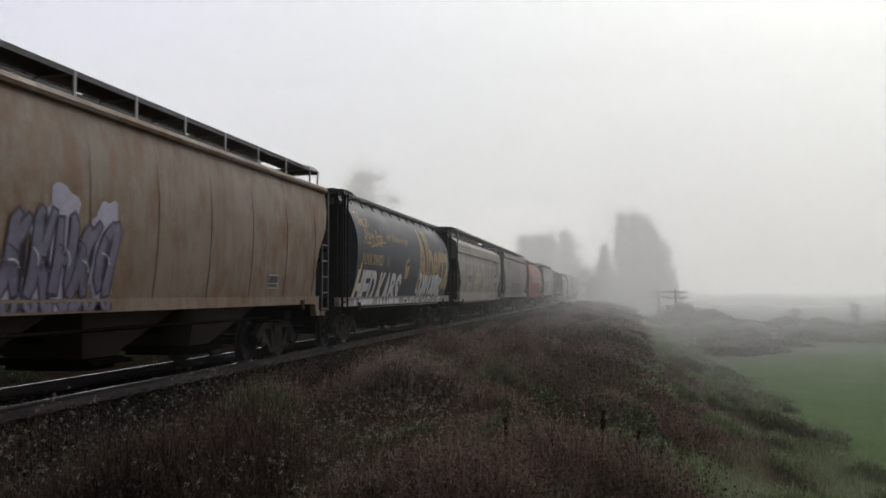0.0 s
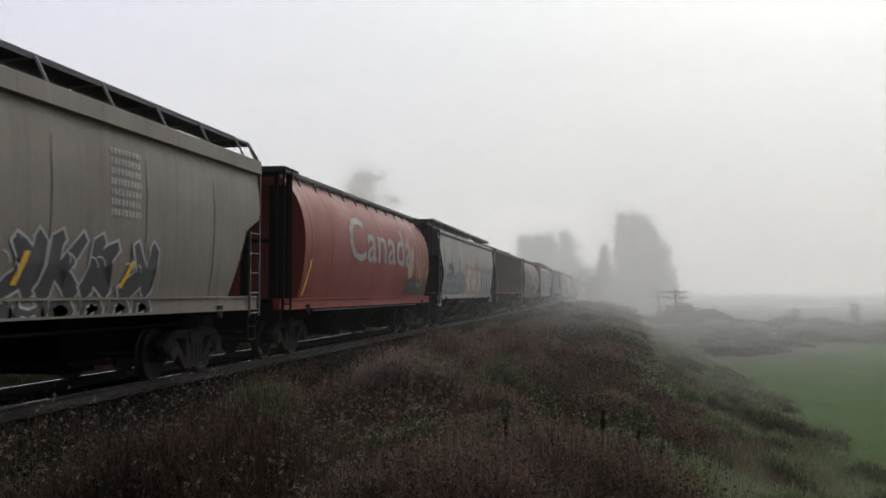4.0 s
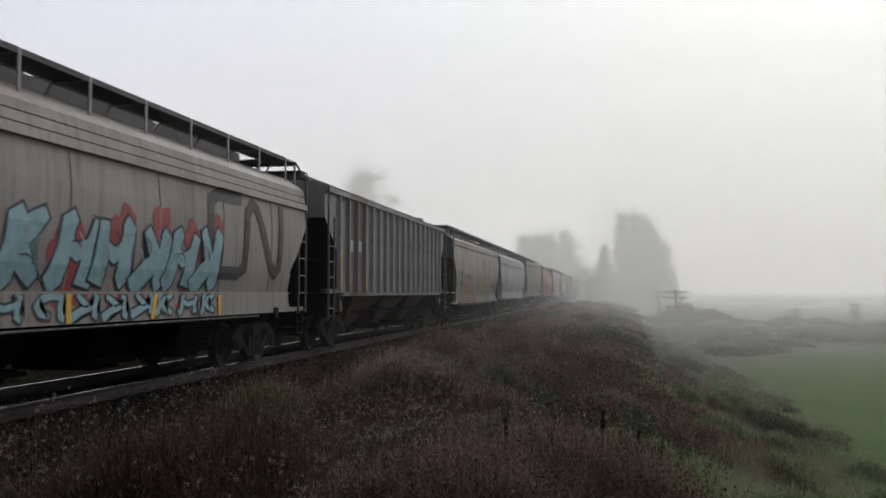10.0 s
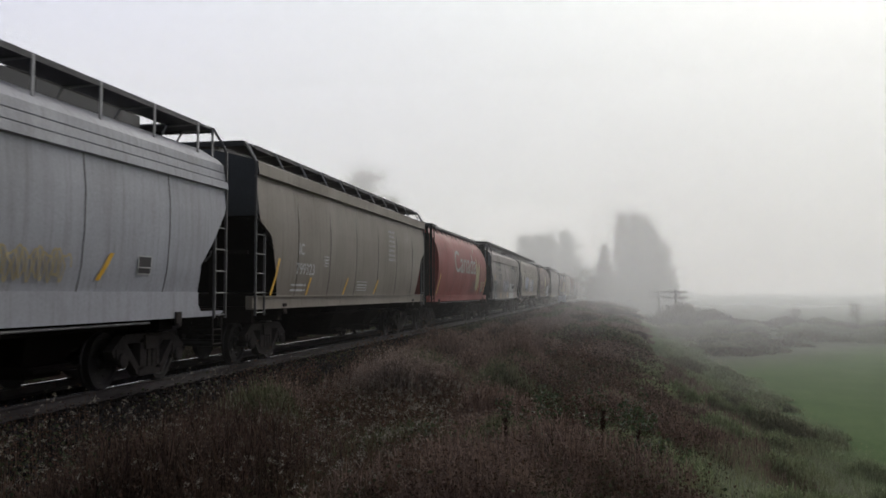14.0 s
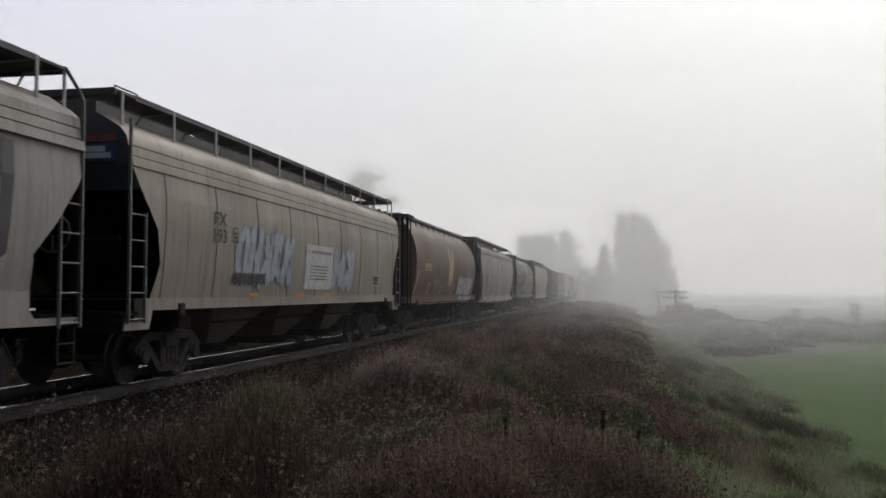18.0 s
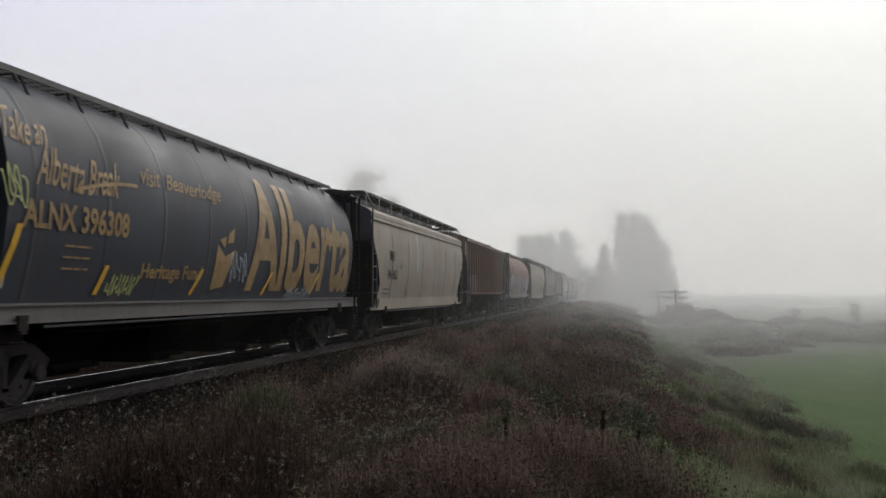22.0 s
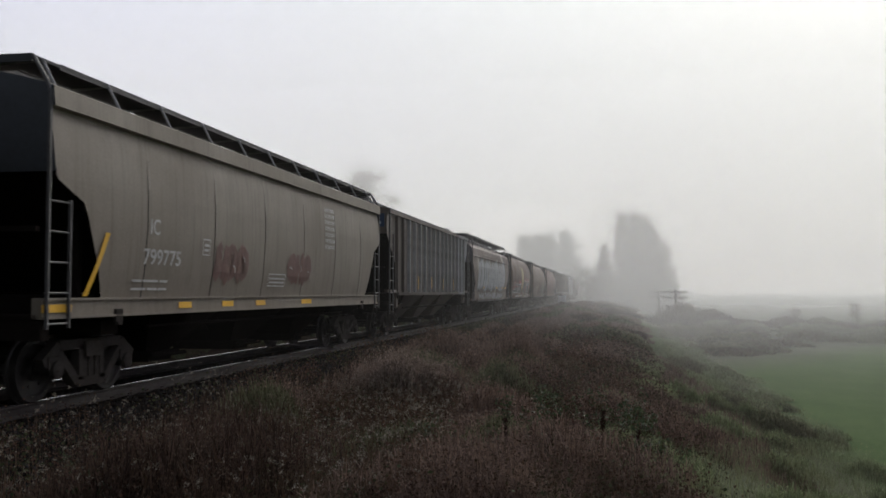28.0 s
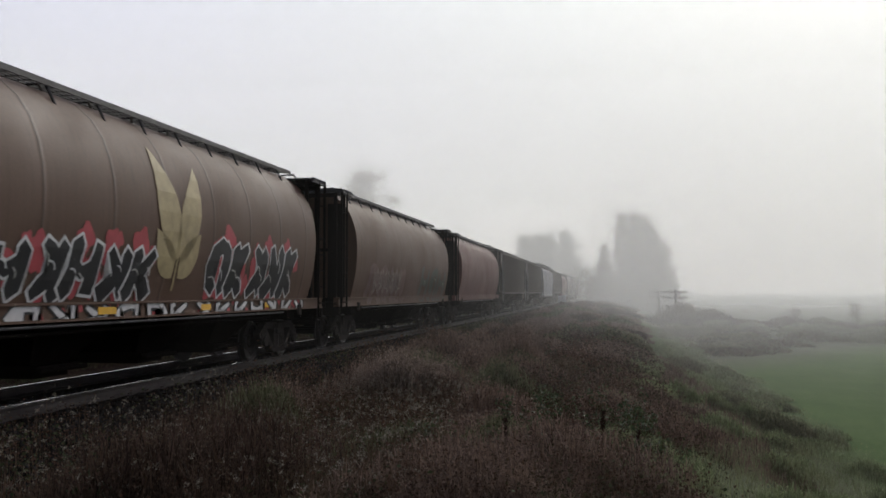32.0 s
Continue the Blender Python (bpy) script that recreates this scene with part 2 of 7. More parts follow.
MAT_GROUND = ground_material()
ground = new("ground", big_mesh("ground", gv, np.stack([gi, gi + 1, gi + nx + 1, gi + nx], -1), MAT_GROUND))
ground.data.polygons.foreach_set("use_smooth", [True] * len(ground.data.polygons))
tagged(ground, "dark weedy railway verge falling to a flat green field", "ground", kind="structure")

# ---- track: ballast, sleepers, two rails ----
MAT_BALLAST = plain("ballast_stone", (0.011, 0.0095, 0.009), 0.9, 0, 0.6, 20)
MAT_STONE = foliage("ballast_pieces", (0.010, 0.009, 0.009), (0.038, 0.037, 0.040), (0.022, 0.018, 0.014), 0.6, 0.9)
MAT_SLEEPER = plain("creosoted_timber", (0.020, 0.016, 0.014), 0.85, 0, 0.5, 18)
m, n, k, p = nodes("rail_steel")
rust = noise_tex(n, k, 6, 5, 0.6, (1, 0.3, 1))
k.new(mix(n, k, remap(n, k, rust, 0.3, 0.7), (0.026, 0.020, 0.018), (0.052, 0.043, 0.039)), p.inputs["Base Color"])
p.inputs["Roughness"].default_value = 0.7
p.inputs["Specular IOR Level"].default_value = 0.2
MAT_RAIL = m
MAT_RAILHEAD = plain("polished_rail_head", (0.55, 0.55, 0.56), 0.22, 0.9, 0.15, 30)

sh = Shape()
bed = [(-2.75, -0.68), (-1.95, -0.24), (-1.4, -0.21), (1.4, -0.21), (1.95, -0.24), (2.75, -0.68)]
sh.add([(x, y, z) for y in (-80, 600) for x, z in bed], [(i, i + 1, i + 7, i + 6) for i in range(5)])
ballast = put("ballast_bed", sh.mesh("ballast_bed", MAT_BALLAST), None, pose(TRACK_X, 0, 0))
tagged(ballast, "grey crushed-stone ballast under the track", "ballast", kind="structure")

rng = np.random.default_rng(5)


def stones(count, y0, y1):
    """Loose ballast stones: irregular five-sided lumps on the near shoulder."""
    t = rng.random(count) ** 1.6
    y = y0 + (y1 - y0) * t
    x = rng.uniform(-1.3, 2.9, count)
    z = np.interp(x, [q[0] for q in bed], [q[1] for q in bed]) + rng.uniform(-0.01, 0.03, count)
    r = rng.uniform(0.022, 0.05, count)
    base = np.array([(1, 0, -.3), (-.5, .87, -.3), (-.5, -.87, -.3), (.3, .2, .8), (-.4, .5, .6)])
    jit = base[None] * rng.uniform(0.6, 1.3, (count, 5, 3)) * r[:, None, None]
    a = rng.uniform(0, 6.28, count)
    ca, sa = np.cos(a)[:, None], np.sin(a)[:, None]
    vx, vy = jit[..., 0] * ca - jit[..., 1] * sa, jit[..., 0] * sa + jit[..., 1] * ca
    v = np.stack([vx + x[:, None], vy + y[:, None], jit[..., 2] + z[:, None]], -1).reshape(-1, 3)
    f = np.array([(0, 1, 4), (0, 4, 3), (1, 2, 4), (2, 3, 4), (2, 0, 3)])
    return v, (f[None] + (np.arange(count) * 5)[:, None, None]).reshape(-1, 3)


v, f = stones(26000, 6, 75)
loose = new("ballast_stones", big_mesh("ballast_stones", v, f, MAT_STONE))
loose.matrix_basis = pose(TRACK_X, 0, 0)
tagged(loose, "loose grey crushed stones on the ballast shoulder", "ballast stones", kind="stuff")

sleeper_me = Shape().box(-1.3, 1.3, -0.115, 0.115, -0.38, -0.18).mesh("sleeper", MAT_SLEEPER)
track = new("track")
track.matrix_basis = pose(TRACK_X, 0, 0)
tagged(track, "rusty steel rails spiked to dark timber sleepers", "railway track", kind="structure")
for i in range(200):
    put("sleeper", sleeper_me, track, pose(random.uniform(-0.03, 0.03), -5 + i * 0.53, 0, 0, 0, random.uniform(-0.8, 0.8)))
RAIL_Z = [(-0.07, -0.175), (0.07, -0.175), (0.07, -0.16), (0.012, -0.135), (0.010, -0.045), (0.035, -0.032), (0.036, -0.008), (-0.036, -0.008), (-0.035, -0.032), (-0.010, -0.045), (-0.012, -0.135), (-0.07, -0.16)]
for s in (-1, 1):
    sh, q = Shape(), len(RAIL_Z)
    for y in (-80, 600):
        sh.v += [(s * 0.7535 + x, y, z) for x, z in RAIL_Z]
    sh.f = [(i, (i + 1) % q, q + (i + 1) % q, q + i) for i in range(q)]
    rail = put("rail", sh.mesh("rail", MAT_RAIL), track)
    cap = Shape()
    cap.v = [(s * 0.7535 + x, y, z) for y in (-80, 600) for x, z in ((-0.036, -0.0075), (-0.026, 0.0), (0.026, 0.0), (0.036, -0.0075))]
    cap.f = [(i, i + 1, i + 5, i + 4) for i in range(3)]
    put("rail_head", cap.mesh("rail_head", MAT_RAILHEAD), rail, None, None, "bright worn running surface")
plate = Shape().box(-0.09, 0.09, -0.1, 0.1, -0.182, -0.168)
for s in (-0.13, 0.13):
    plate.box(s * 0.5 - 0.012, s * 0.5 + 0.012, -0.05, -0.02, -0.17, -0.135).box(s * 0.5 - 0.012, s * 0.5 + 0.012, 0.02, 0.05, -0.17, -0.135)
plate_me = plate.mesh("tie_plate", MAT_RAIL)
for i in range(90):
    put("tie_plate", plate_me, track, pose(0.7535, -5 + i * 0.53, 0))



# ---- hopper cars ----
# half sections (x, z) from the foot of the side sheet over the eave to the roof's middle
PROFILE = {
    "ribbed_slope": [(1.50, 1.34), (1.56, 1.8), (1.60, 2.4), (1.60, 2.9), (1.55, 3.27), (1.57, 3.285), (1.55, 3.41), (1.53, 3.425), (1.54, 3.44), (1.52, 3.56), (1.50, 3.575), (1.51, 3.59), (1.49, 3.72), (1.40, 3.84), (1.05, 4.05), (0.6, 4.2), (0, 4.27)],
    "ribbed_roof": [(1.47, 1.42), (1.55, 1.8), (1.59, 2.3), (1.595, 2.8), (1.55, 3.27), (1.61, 3.285), (1.59, 3.41), (1.55, 3.425), (1.565, 3.44), (1.545, 3.56), (1.51, 3.575), (1.525, 3.59), (1.505, 3.72), (1.40, 3.82), (1.05, 4.03), (0.6, 4.18), (0, 4.25)],
    "ribbed_eave": [(1.46, 1.24), (1.55, 1.8), (1.60, 2.4), (1.60, 2.9), (1.57, 3.3), (1.51, 3.56), (1.57, 3.575), (1.555, 3.67), (1.52, 3.685), (1.535, 3.70), (1.52, 3.81), (1.40, 3.89), (1.0, 4.08), (0.6, 4.19), (0, 4.25)],
    "beaded": [(1.50, 1.34), (1.56, 1.8), (1.60, 2.4), (1.60, 2.9), (1.56, 3.4), (1.48, 3.84), (1.55, 3.86), (1.57, 3.91), (1.55, 3.97), (1.46, 4.01), (1.0, 4.16), (0.6, 4.25), (0, 4.3)],
    "banded": [(1.50, 1.36), (1.57, 1.8), (1.61, 2.4), (1.61, 2.9), (1.58, 3.4), (1.52, 3.74), (1.62, 3.755), (1.605, 4.0), (1.52, 4.04), (1.0, 4.17), (0.6, 4.25), (0, 4.3)],
    "posted": [(1.46, 1.44), (1.46, 2.0), (1.46, 3.0), (1.46, 3.93), (1.55, 3.94), (1.55, 4.06), (1.46, 4.09), (0.9, 4.2), (0, 4.28)],
    "barrel": [(1.40, 1.30), (1.48, 1.6), (1.56, 2.0), (1.60, 2.4), (1.605, 2.7), (1.58, 3.0), (1.51, 3.3), (1.39, 3.6), (1.22, 3.85), (0.98, 4.06), (0.7, 4.2), (0.35, 4.28), (0, 4.3)],
}
# how far the end of the side sheet is cut back at a height: rows of (z, metres)
CUT = {
    "ribbed_roof": [(1.42, 0.95), (1.9, 1.0), (2.35, 0.55), (2.85, 0.12), (3.0, 0.02), (4.4, 0.0)],
    "ribbed_eave": [(1.24, 0.95), (1.7, 1.0), (2.35, 0.55), (2.9, 0.1), (3.1, 0.02), (4.4, 0.0)],
    "beaded": [(1.34, 0.75), (1.9, 0.95), (2.4, 0.8), (2.95, 0.3), (3.3, 0.1), (3.9, 0.0), (4.4, 0.0)],
    "banded": [(1.36, 1.35), (1.7, 1.2), (2.2, 0.95), (2.6, 0.75), (2.75, 0.4), (2.85, 0.15), (3.0, 0.1), (4.4, 0.0)],
    "posted": [(1.44, 1.25), (2.36, 1.25), (3.29, 0.05), (4.4, 0.0)],
    "ribbed_slope": [(1.34, 0.75), (1.9, 0.95), (2.4, 0.8), (2.95, 0.3), (3.3, 0.1), (3.9, 0.0), (4.4, 0.0)],
    "barrel": [(1.30, 1.10), (4.4, 1.05)],
}
SILL = {"ribbed_roof": (1.04, 1.46), "ribbed_eave": (0.93, 1.26), "beaded": (1.18, 1.36), "banded": (1.12, 1.38), "posted": (1.36, 1.46), "ribbed_slope": (1.18, 1.36), "barrel": (1.08, 1.32)}
LONG = ("beaded", "ribbed_slope")          # the longer smooth-sided cars
HALF = 8.17          # from the middle to the end of the sill


def half(kind):
    return 8.57 if kind in LONG else HALF


MESH = {}


def cached(key, make):
    if key not in MESH:
        MESH[key] = make()
    return MESH[key]


def cut_at(kind, z):
    rows = CUT[kind]
    for (z0, c0), (z1, c1) in zip(rows, rows[1:]):
        if z <= z1:
            return c0 + (c1 - c0) * max(0.0, z - z0) / (z1 - z0)
    return rows[-1][1]


def side_x(kind, z):
    rows = PROFILE[kind]
    for (x0, z0), (x1, z1) in zip(rows, rows[1:]):
        if z <= z1:
            return x0 + (x1 - x0) * (z - z0) / (z1 - z0)
    return rows[-1][0]


def body_mesh(kind):
    """The shell: side sheets and roof swept along the car; below the end sheets the slope sheets fall inward and leave
    a hollow whose shade is painted near-black.
    """
    sh = Shape()
    rows, e = PROFILE[kind], half(kind)
    hollow = {"posted": 3.29, "barrel": 0.0}.get(kind, 2.95)
    zs = sorted({z for _, z in rows if z < 3.2} | {z for z, _ in CUT[kind] if rows[0][1] < z < 3.2} | {z for z in (hollow,) if 0 < z < 3.2})
    prof = [(side_x(kind, z), z) for z in zs] + [(side_x(kind, 3.29), 3.29)] * (kind == "posted") + [(x, z) for x, z in rows if z >= 3.2]
    ring = prof + [(-x, z) for x, z in prof[-2::-1]]
    reach = e - max(c for _, c in CUT[kind]) - 0.12
    first, last, count = {"barrel": (-6.3, 6.7, 9), "beaded": (-reach, reach, 9), "ribbed_slope": (-reach, reach, 9), "posted": (-reach, reach, 9)}.get(kind, (-5.75, 6.0, 6))
    cols = [(-1, 0.0)]
    for i in range(count):           # weld seams: shallow raised straps
        y = first + (last - first) * i / (count - 1)
        cols += [(y, 0.0)] if kind == "posted" else [(y - 0.07, 0), (y - 0.026, 0), (y - 0.014, 0.009), (y + 0.014, 0.009), (y + 0.026, 0), (y + 0.07, 0)]
    cols.append((1, 0.0))
    n = len(ring)
    vs = []
    for j, (y, d) in enumerate(cols):
        for x, z in ring:
            end = j in (0, len(cols) - 1)
            g = d * (0.45 if kind == "barrel" else 1.0) if (z < 3.28 or kind == "barrel") else 0
            back = cut_at(kind, z) + (0.28 * -y if kind == "barrel" and end else 0)
            vs.append((x + math.copysign(g, x) if x else 0, y * (e - back) if end else y, z + (g if abs(x) < 1.3 else 0)))
    fs = [(j * n + i, j * n + i + 1, (j + 1) * n + i + 1, (j + 1) * n + i) for j in range(len(cols) - 1) for i in range(n - 1)]
    sh.add(vs, fs)
    ends, mid = [], n // 2
    for j in (0, len(cols) - 1):
        for i in range(mid - 1):
            if (ring[i][1] + ring[i + 1][1]) / 2 > hollow:
                ends.append((len(sh.f), 2))
                sh.f.append((j * n + i, j * n + i + 1, j * n + n - 2 - i, j * n + n - 1 - i))
        ends.append((len(sh.f), 2))
        sh.f.append((j * n + mid - 1, j * n + mid, j * n + mid + 1))
        if hollow:
            i = next(q for q in range(mid) if ring[q][1] >= hollow - 0.001)
            s, o = (-1 if j == 0 else 1), len(sh.v)
            y = abs(vs[j * n + i][1])
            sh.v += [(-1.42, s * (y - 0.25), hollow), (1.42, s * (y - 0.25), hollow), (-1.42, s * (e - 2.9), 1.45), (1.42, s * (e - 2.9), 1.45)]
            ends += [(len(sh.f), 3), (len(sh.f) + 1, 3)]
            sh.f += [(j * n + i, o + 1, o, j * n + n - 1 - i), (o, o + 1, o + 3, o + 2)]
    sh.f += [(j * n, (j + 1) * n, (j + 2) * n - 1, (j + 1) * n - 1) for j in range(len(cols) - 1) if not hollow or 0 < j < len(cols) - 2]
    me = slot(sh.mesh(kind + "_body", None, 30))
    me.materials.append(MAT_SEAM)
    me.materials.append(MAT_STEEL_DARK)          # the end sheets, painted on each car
    # slope sheets: the hollow's shade is put into their colour
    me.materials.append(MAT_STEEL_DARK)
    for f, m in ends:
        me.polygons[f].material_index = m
    if kind != "posted":                # strap edges darkened to stand in for shading at the weld seams
        for j in range(len(cols) - 1):
            if j % 6 in (2, 4) and j < 6 * count:
                for i in range(n - 1):
                    if kind == "barrel" or ring[i][1] < 3.2:
                        me.polygons[j * (n - 1) + i].material_index = 1
    return me


def sill_mesh(kind, side):
    """A side sill; deep ones drop to a thin step plate at the ladders."""
    z0, z1 = SILL[kind]
    sh = Shape()
    x = 1.52 if kind != "barrel" else 1.50
    a, b = sorted((side * (x - 0.14), side * x))
    if kind in ("barrel", "banded", "posted"):
        e = half(kind) - (1.15 if kind == "posted" else 0.0)
        sh.along([(side * q, z) for q, z in ((x - 0.14, z0), (x + 0.035, z0), (x + 0.035, z0 + 0.03), (x, z0 + 0.03), (x, z1 - 0.03), (x + 0.035, z1 - 0.03), (x + 0.035, z1), (x - 0.14, z1))], -e, e)
    elif kind in ("beaded", "ribbed_slope"):
        e = half(kind) - 0.72
        sh.prism([(-half(kind), z0 - 0.28), (-e, z0 - 0.28), (-e + 0.1, z0), (e - 0.1, z0), (e, z0 - 0.28), (half(kind), z0 - 0.28), (half(kind), z0 - 0.16), (e + 0.2, z0 - 0.16), (e + 0.2, z1), (-e - 0.2, z1), (-e - 0.2, z0 - 0.16), (-half(kind), z0 - 0.16)], a, b)
    else:
        e = half(kind) - 1.0
        sh.prism([(-half(kind), z0), (half(kind), z0), (half(kind), z0 + 0.09), (e + 0.1, z0 + 0.09), (e, z0 + 0.2), (e, z1), (-e, z1), (-e, z0 + 0.2), (-e - 0.1, z0 + 0.09), (-half(kind), z0 + 0.09)], a, b)
    return sh.mesh("side_sill", None)


def step_plate_mesh():
    """The bracket and step plate at a posted car's corner."""
    sh = Shape()
    sh.prism([(-1.37, 1.0), (-1.15, 0.95), (-1.15, 1.44), (0, 1.44), (0, 1.54), (-1.2, 1.54), (-1.37, 1.36)], 1.39, 1.52)
    return sh.mesh("step_plate", None)


def bay_mesh(length=3.0):
    """A discharge hopper: sloping sheets down to an outlet gate."""
    sh = Shape()
    t, b = length / 2, 0.42
    top = [(-1.40, -t), (1.40, -t), (1.40, t), (-1.40, t)]
    bot = [(-0.62, -b), (0.62, -b), (0.62, b), (-0.62, b)]
    sh.add([(x, y, 1.42) for x, y in top] + [(x, y, 0.46) for x, y in bot], [(0, 1, 5, 4), (1, 2, 6, 5), (2, 3, 7, 6), (3, 0, 4, 7), (4, 5, 6, 7), (0, 3, 2, 1)])
    return sh.mesh("hopper_bay", None)


def gate_mesh():
    sh = Shape()
    sh.box(-0.78, 0.78, -0.50, 0.50, 0.36, 0.458)
    sh.box(-0.66, 0.66, -0.40, 0.40, 0.28, 0.36)
    for x in (-0.85, 0.85):
        sh.tube((x, -0.55, 0.40), (x, 0.55, 0.40), 0.035, 8)
    return sh.mesh("outlet_gate", MAT_STEEL_DARK)


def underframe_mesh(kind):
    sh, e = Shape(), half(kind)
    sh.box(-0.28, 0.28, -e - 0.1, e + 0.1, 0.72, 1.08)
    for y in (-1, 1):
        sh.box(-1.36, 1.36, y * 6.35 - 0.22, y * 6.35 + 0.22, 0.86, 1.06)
        # filler box over the truck, added to block sky showing under the body
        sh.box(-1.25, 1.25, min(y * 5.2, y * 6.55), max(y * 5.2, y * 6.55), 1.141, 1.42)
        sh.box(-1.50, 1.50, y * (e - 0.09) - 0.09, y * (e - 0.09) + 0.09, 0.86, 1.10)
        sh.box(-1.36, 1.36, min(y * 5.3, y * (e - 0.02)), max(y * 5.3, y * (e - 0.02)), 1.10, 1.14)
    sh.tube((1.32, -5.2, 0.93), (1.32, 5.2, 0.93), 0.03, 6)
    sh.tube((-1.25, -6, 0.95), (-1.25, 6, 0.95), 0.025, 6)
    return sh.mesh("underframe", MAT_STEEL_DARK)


def end_frame_mesh(kind):
    """The open frame over a truck: vertical end posts and the cross pieces."""
    sh = Shape()
    if kind == "barrel":
        sh.box(-0.75, -0.63, -0.14, 0.0, 1.12, 3.6)
        sh.box(0.63, 0.75, -0.14, 0.0, 1.12, 3.6)
        sh.box(0.95, 1.30, -0.92, -0.80, 1.12, 3.8)
        sh.box(-1.30, -0.95, -0.92, -0.80, 1.12, 3.8)
        sh.box(-1.45, 1.45, -0.90, 0.0, 1.12, 1.20)
        for x in (-1.42, 1.34):
            sh.box(x, x + 0.08, -0.12, -0.04, 1.2, 4.04)
            sh.box(x, x + 0.08, -0.86, -0.78, 1.2, 4.04)
        sh.box(-1.42, 1.42, -0.11, -0.05, 3.90, 4.00)
        sh.box(-1.42, 1.42, -0.11, -0.05, 2.5, 2.58)
    else:
        for x in (-0.72, 0.60):
            sh.box(x, x + 0.12, -0.16, -0.04, 1.12, 3.0)
        sh.box(-1.45, 1.45, -0.75, 0.0, 1.12, 1.17)
        sh.box(-1.40, 1.40, -0.10, -0.02, 2.20, 2.27)
        sh.box(-1.30, -1.20, -1.2, -1.1, 1.17, 2.75)
        sh.box(1.20, 1.30, -1.2, -1.1, 1.17, 2.75)
    return sh.mesh("end_frame", None)


RUNGS = {"barrel": [1.2, 1.58, 1.96, 2.34, 2.72, 3.5], "posted": [1.06 + 0.38 * i for i in range(7)]}


def rung_mesh():
    return Shape().tube((1.57, -0.02, 0), (1.57, -0.49, 0), 0.014, 5).mesh("rung", None)


def stile_mesh(kind):
    """The inner upright of a corner ladder."""
    z0, z1 = {"barrel": (1.08, 4.08), "posted": (0.78, 3.3)}.get(kind, (1.0, 2.62))
    return Shape().box(1.55, 1.59, -0.50, -0.465, z0, z1).mesh("stile", None)


def ladder_mesh(kind):
    """A corner ladder's outer upright at the +x side, the car's end at y = 0 and the car towards -y."""
    sh = Shape()
    x = 1.57
    if kind == "barrel":
        sh.box(x - 0.03, x + 0.02, -0.055, -0.005, 1.08, 4.08)
    else:
        top = 3.95 if kind != "posted" else 4.1
        sh.box(x - 0.02, x + 0.02, -0.04, 0.0, 0.78 if kind == "posted" else 1.0, top)
        if kind in ("ribbed_roof", "ribbed_eave", "banded"):
            sh.bar([(x - 0.005, -0.022, top - 0.02), (x - 0.05, -0.022, 4.06), (1.31, -0.03, 4.39)], 0.026, 6)
    return sh.mesh("ladder", None)


def stirrup_mesh():
    """The step that hangs below the sill at a corner."""
    sh = Shape()
    sh.bar([(1.52, -0.06, 1.1), (1.52, -0.06, 0.55), (1.52, -0.42, 0.55), (1.52, -0.42, 1.1)], 0.016, 5)
    sh.tube((1.52, -0.06, 0.8), (1.52, -0.42, 0.8), 0.013, 5)
    return sh.mesh("stirrup_step", MAT_TRUCK)


def end_platform_mesh(kind):
    """The crossover platform at the roof's end, with its short hand rail."""
    sh = Shape()
    z, w, y0, y1 = {"barrel": (4.10, 1.58, -0.95, 0.0), "posted": (4.40, 0.70, -1.0, -0.45)}.get(kind, (4.40, 1.31, -0.62, -0.02))
    sh.box(-w, w, y0, y1, z - 0.04, z)
    sh.box(-w, w, y1 - 0.03, y1 + 0.012, z - 0.09, z + 0.012)
    if kind == "posted":
        for x in (-w, w - 0.03):
            sh.box(x, x + 0.03, y1 - 0.03, y1, 4.12, z + 0.08)
            sh.box(x, x + 0.03, y0, y0 + 0.03, 4.12, z + 0.08)
        sh.box(-w, w, y0, y1, z + 0.08, z + 0.11)
    elif kind == "barrel":
        for x in (-w, w - 0.04):
            sh.box(x, x + 0.04, y0, y1, z - 0.10, z + 0.012)
        for x in (-1.1, -0.5, 0.5, 1.1):
            sh.box(x - 0.025, x + 0.025, y0, y1 - 0.03, z - 0.10, z - 0.041)
    elif kind in LONG:
        for x in (w - 0.04, -w + 0.04):
            sh.bar([(x, y0 - 0.1, z), (x, y0 - 0.1, z + 0.05), (x, y1 - 0.05, z + 0.05), (x, y1 - 0.05, z)], 0.014, 5)
    return sh.mesh("end_platform", MAT_GRATE)


def coaming_mesh(kind):
    """The raised coaming that carries the hatches."""
    sh = Shape()
    top = {"barrel": 4.32, "posted": 4.38}.get(kind, 4.50)
    sh.box(-0.30, 0.30, -1.47, 1.47, 4.12, top)
    return sh.mesh("hatch_coaming", MAT_GRATE)


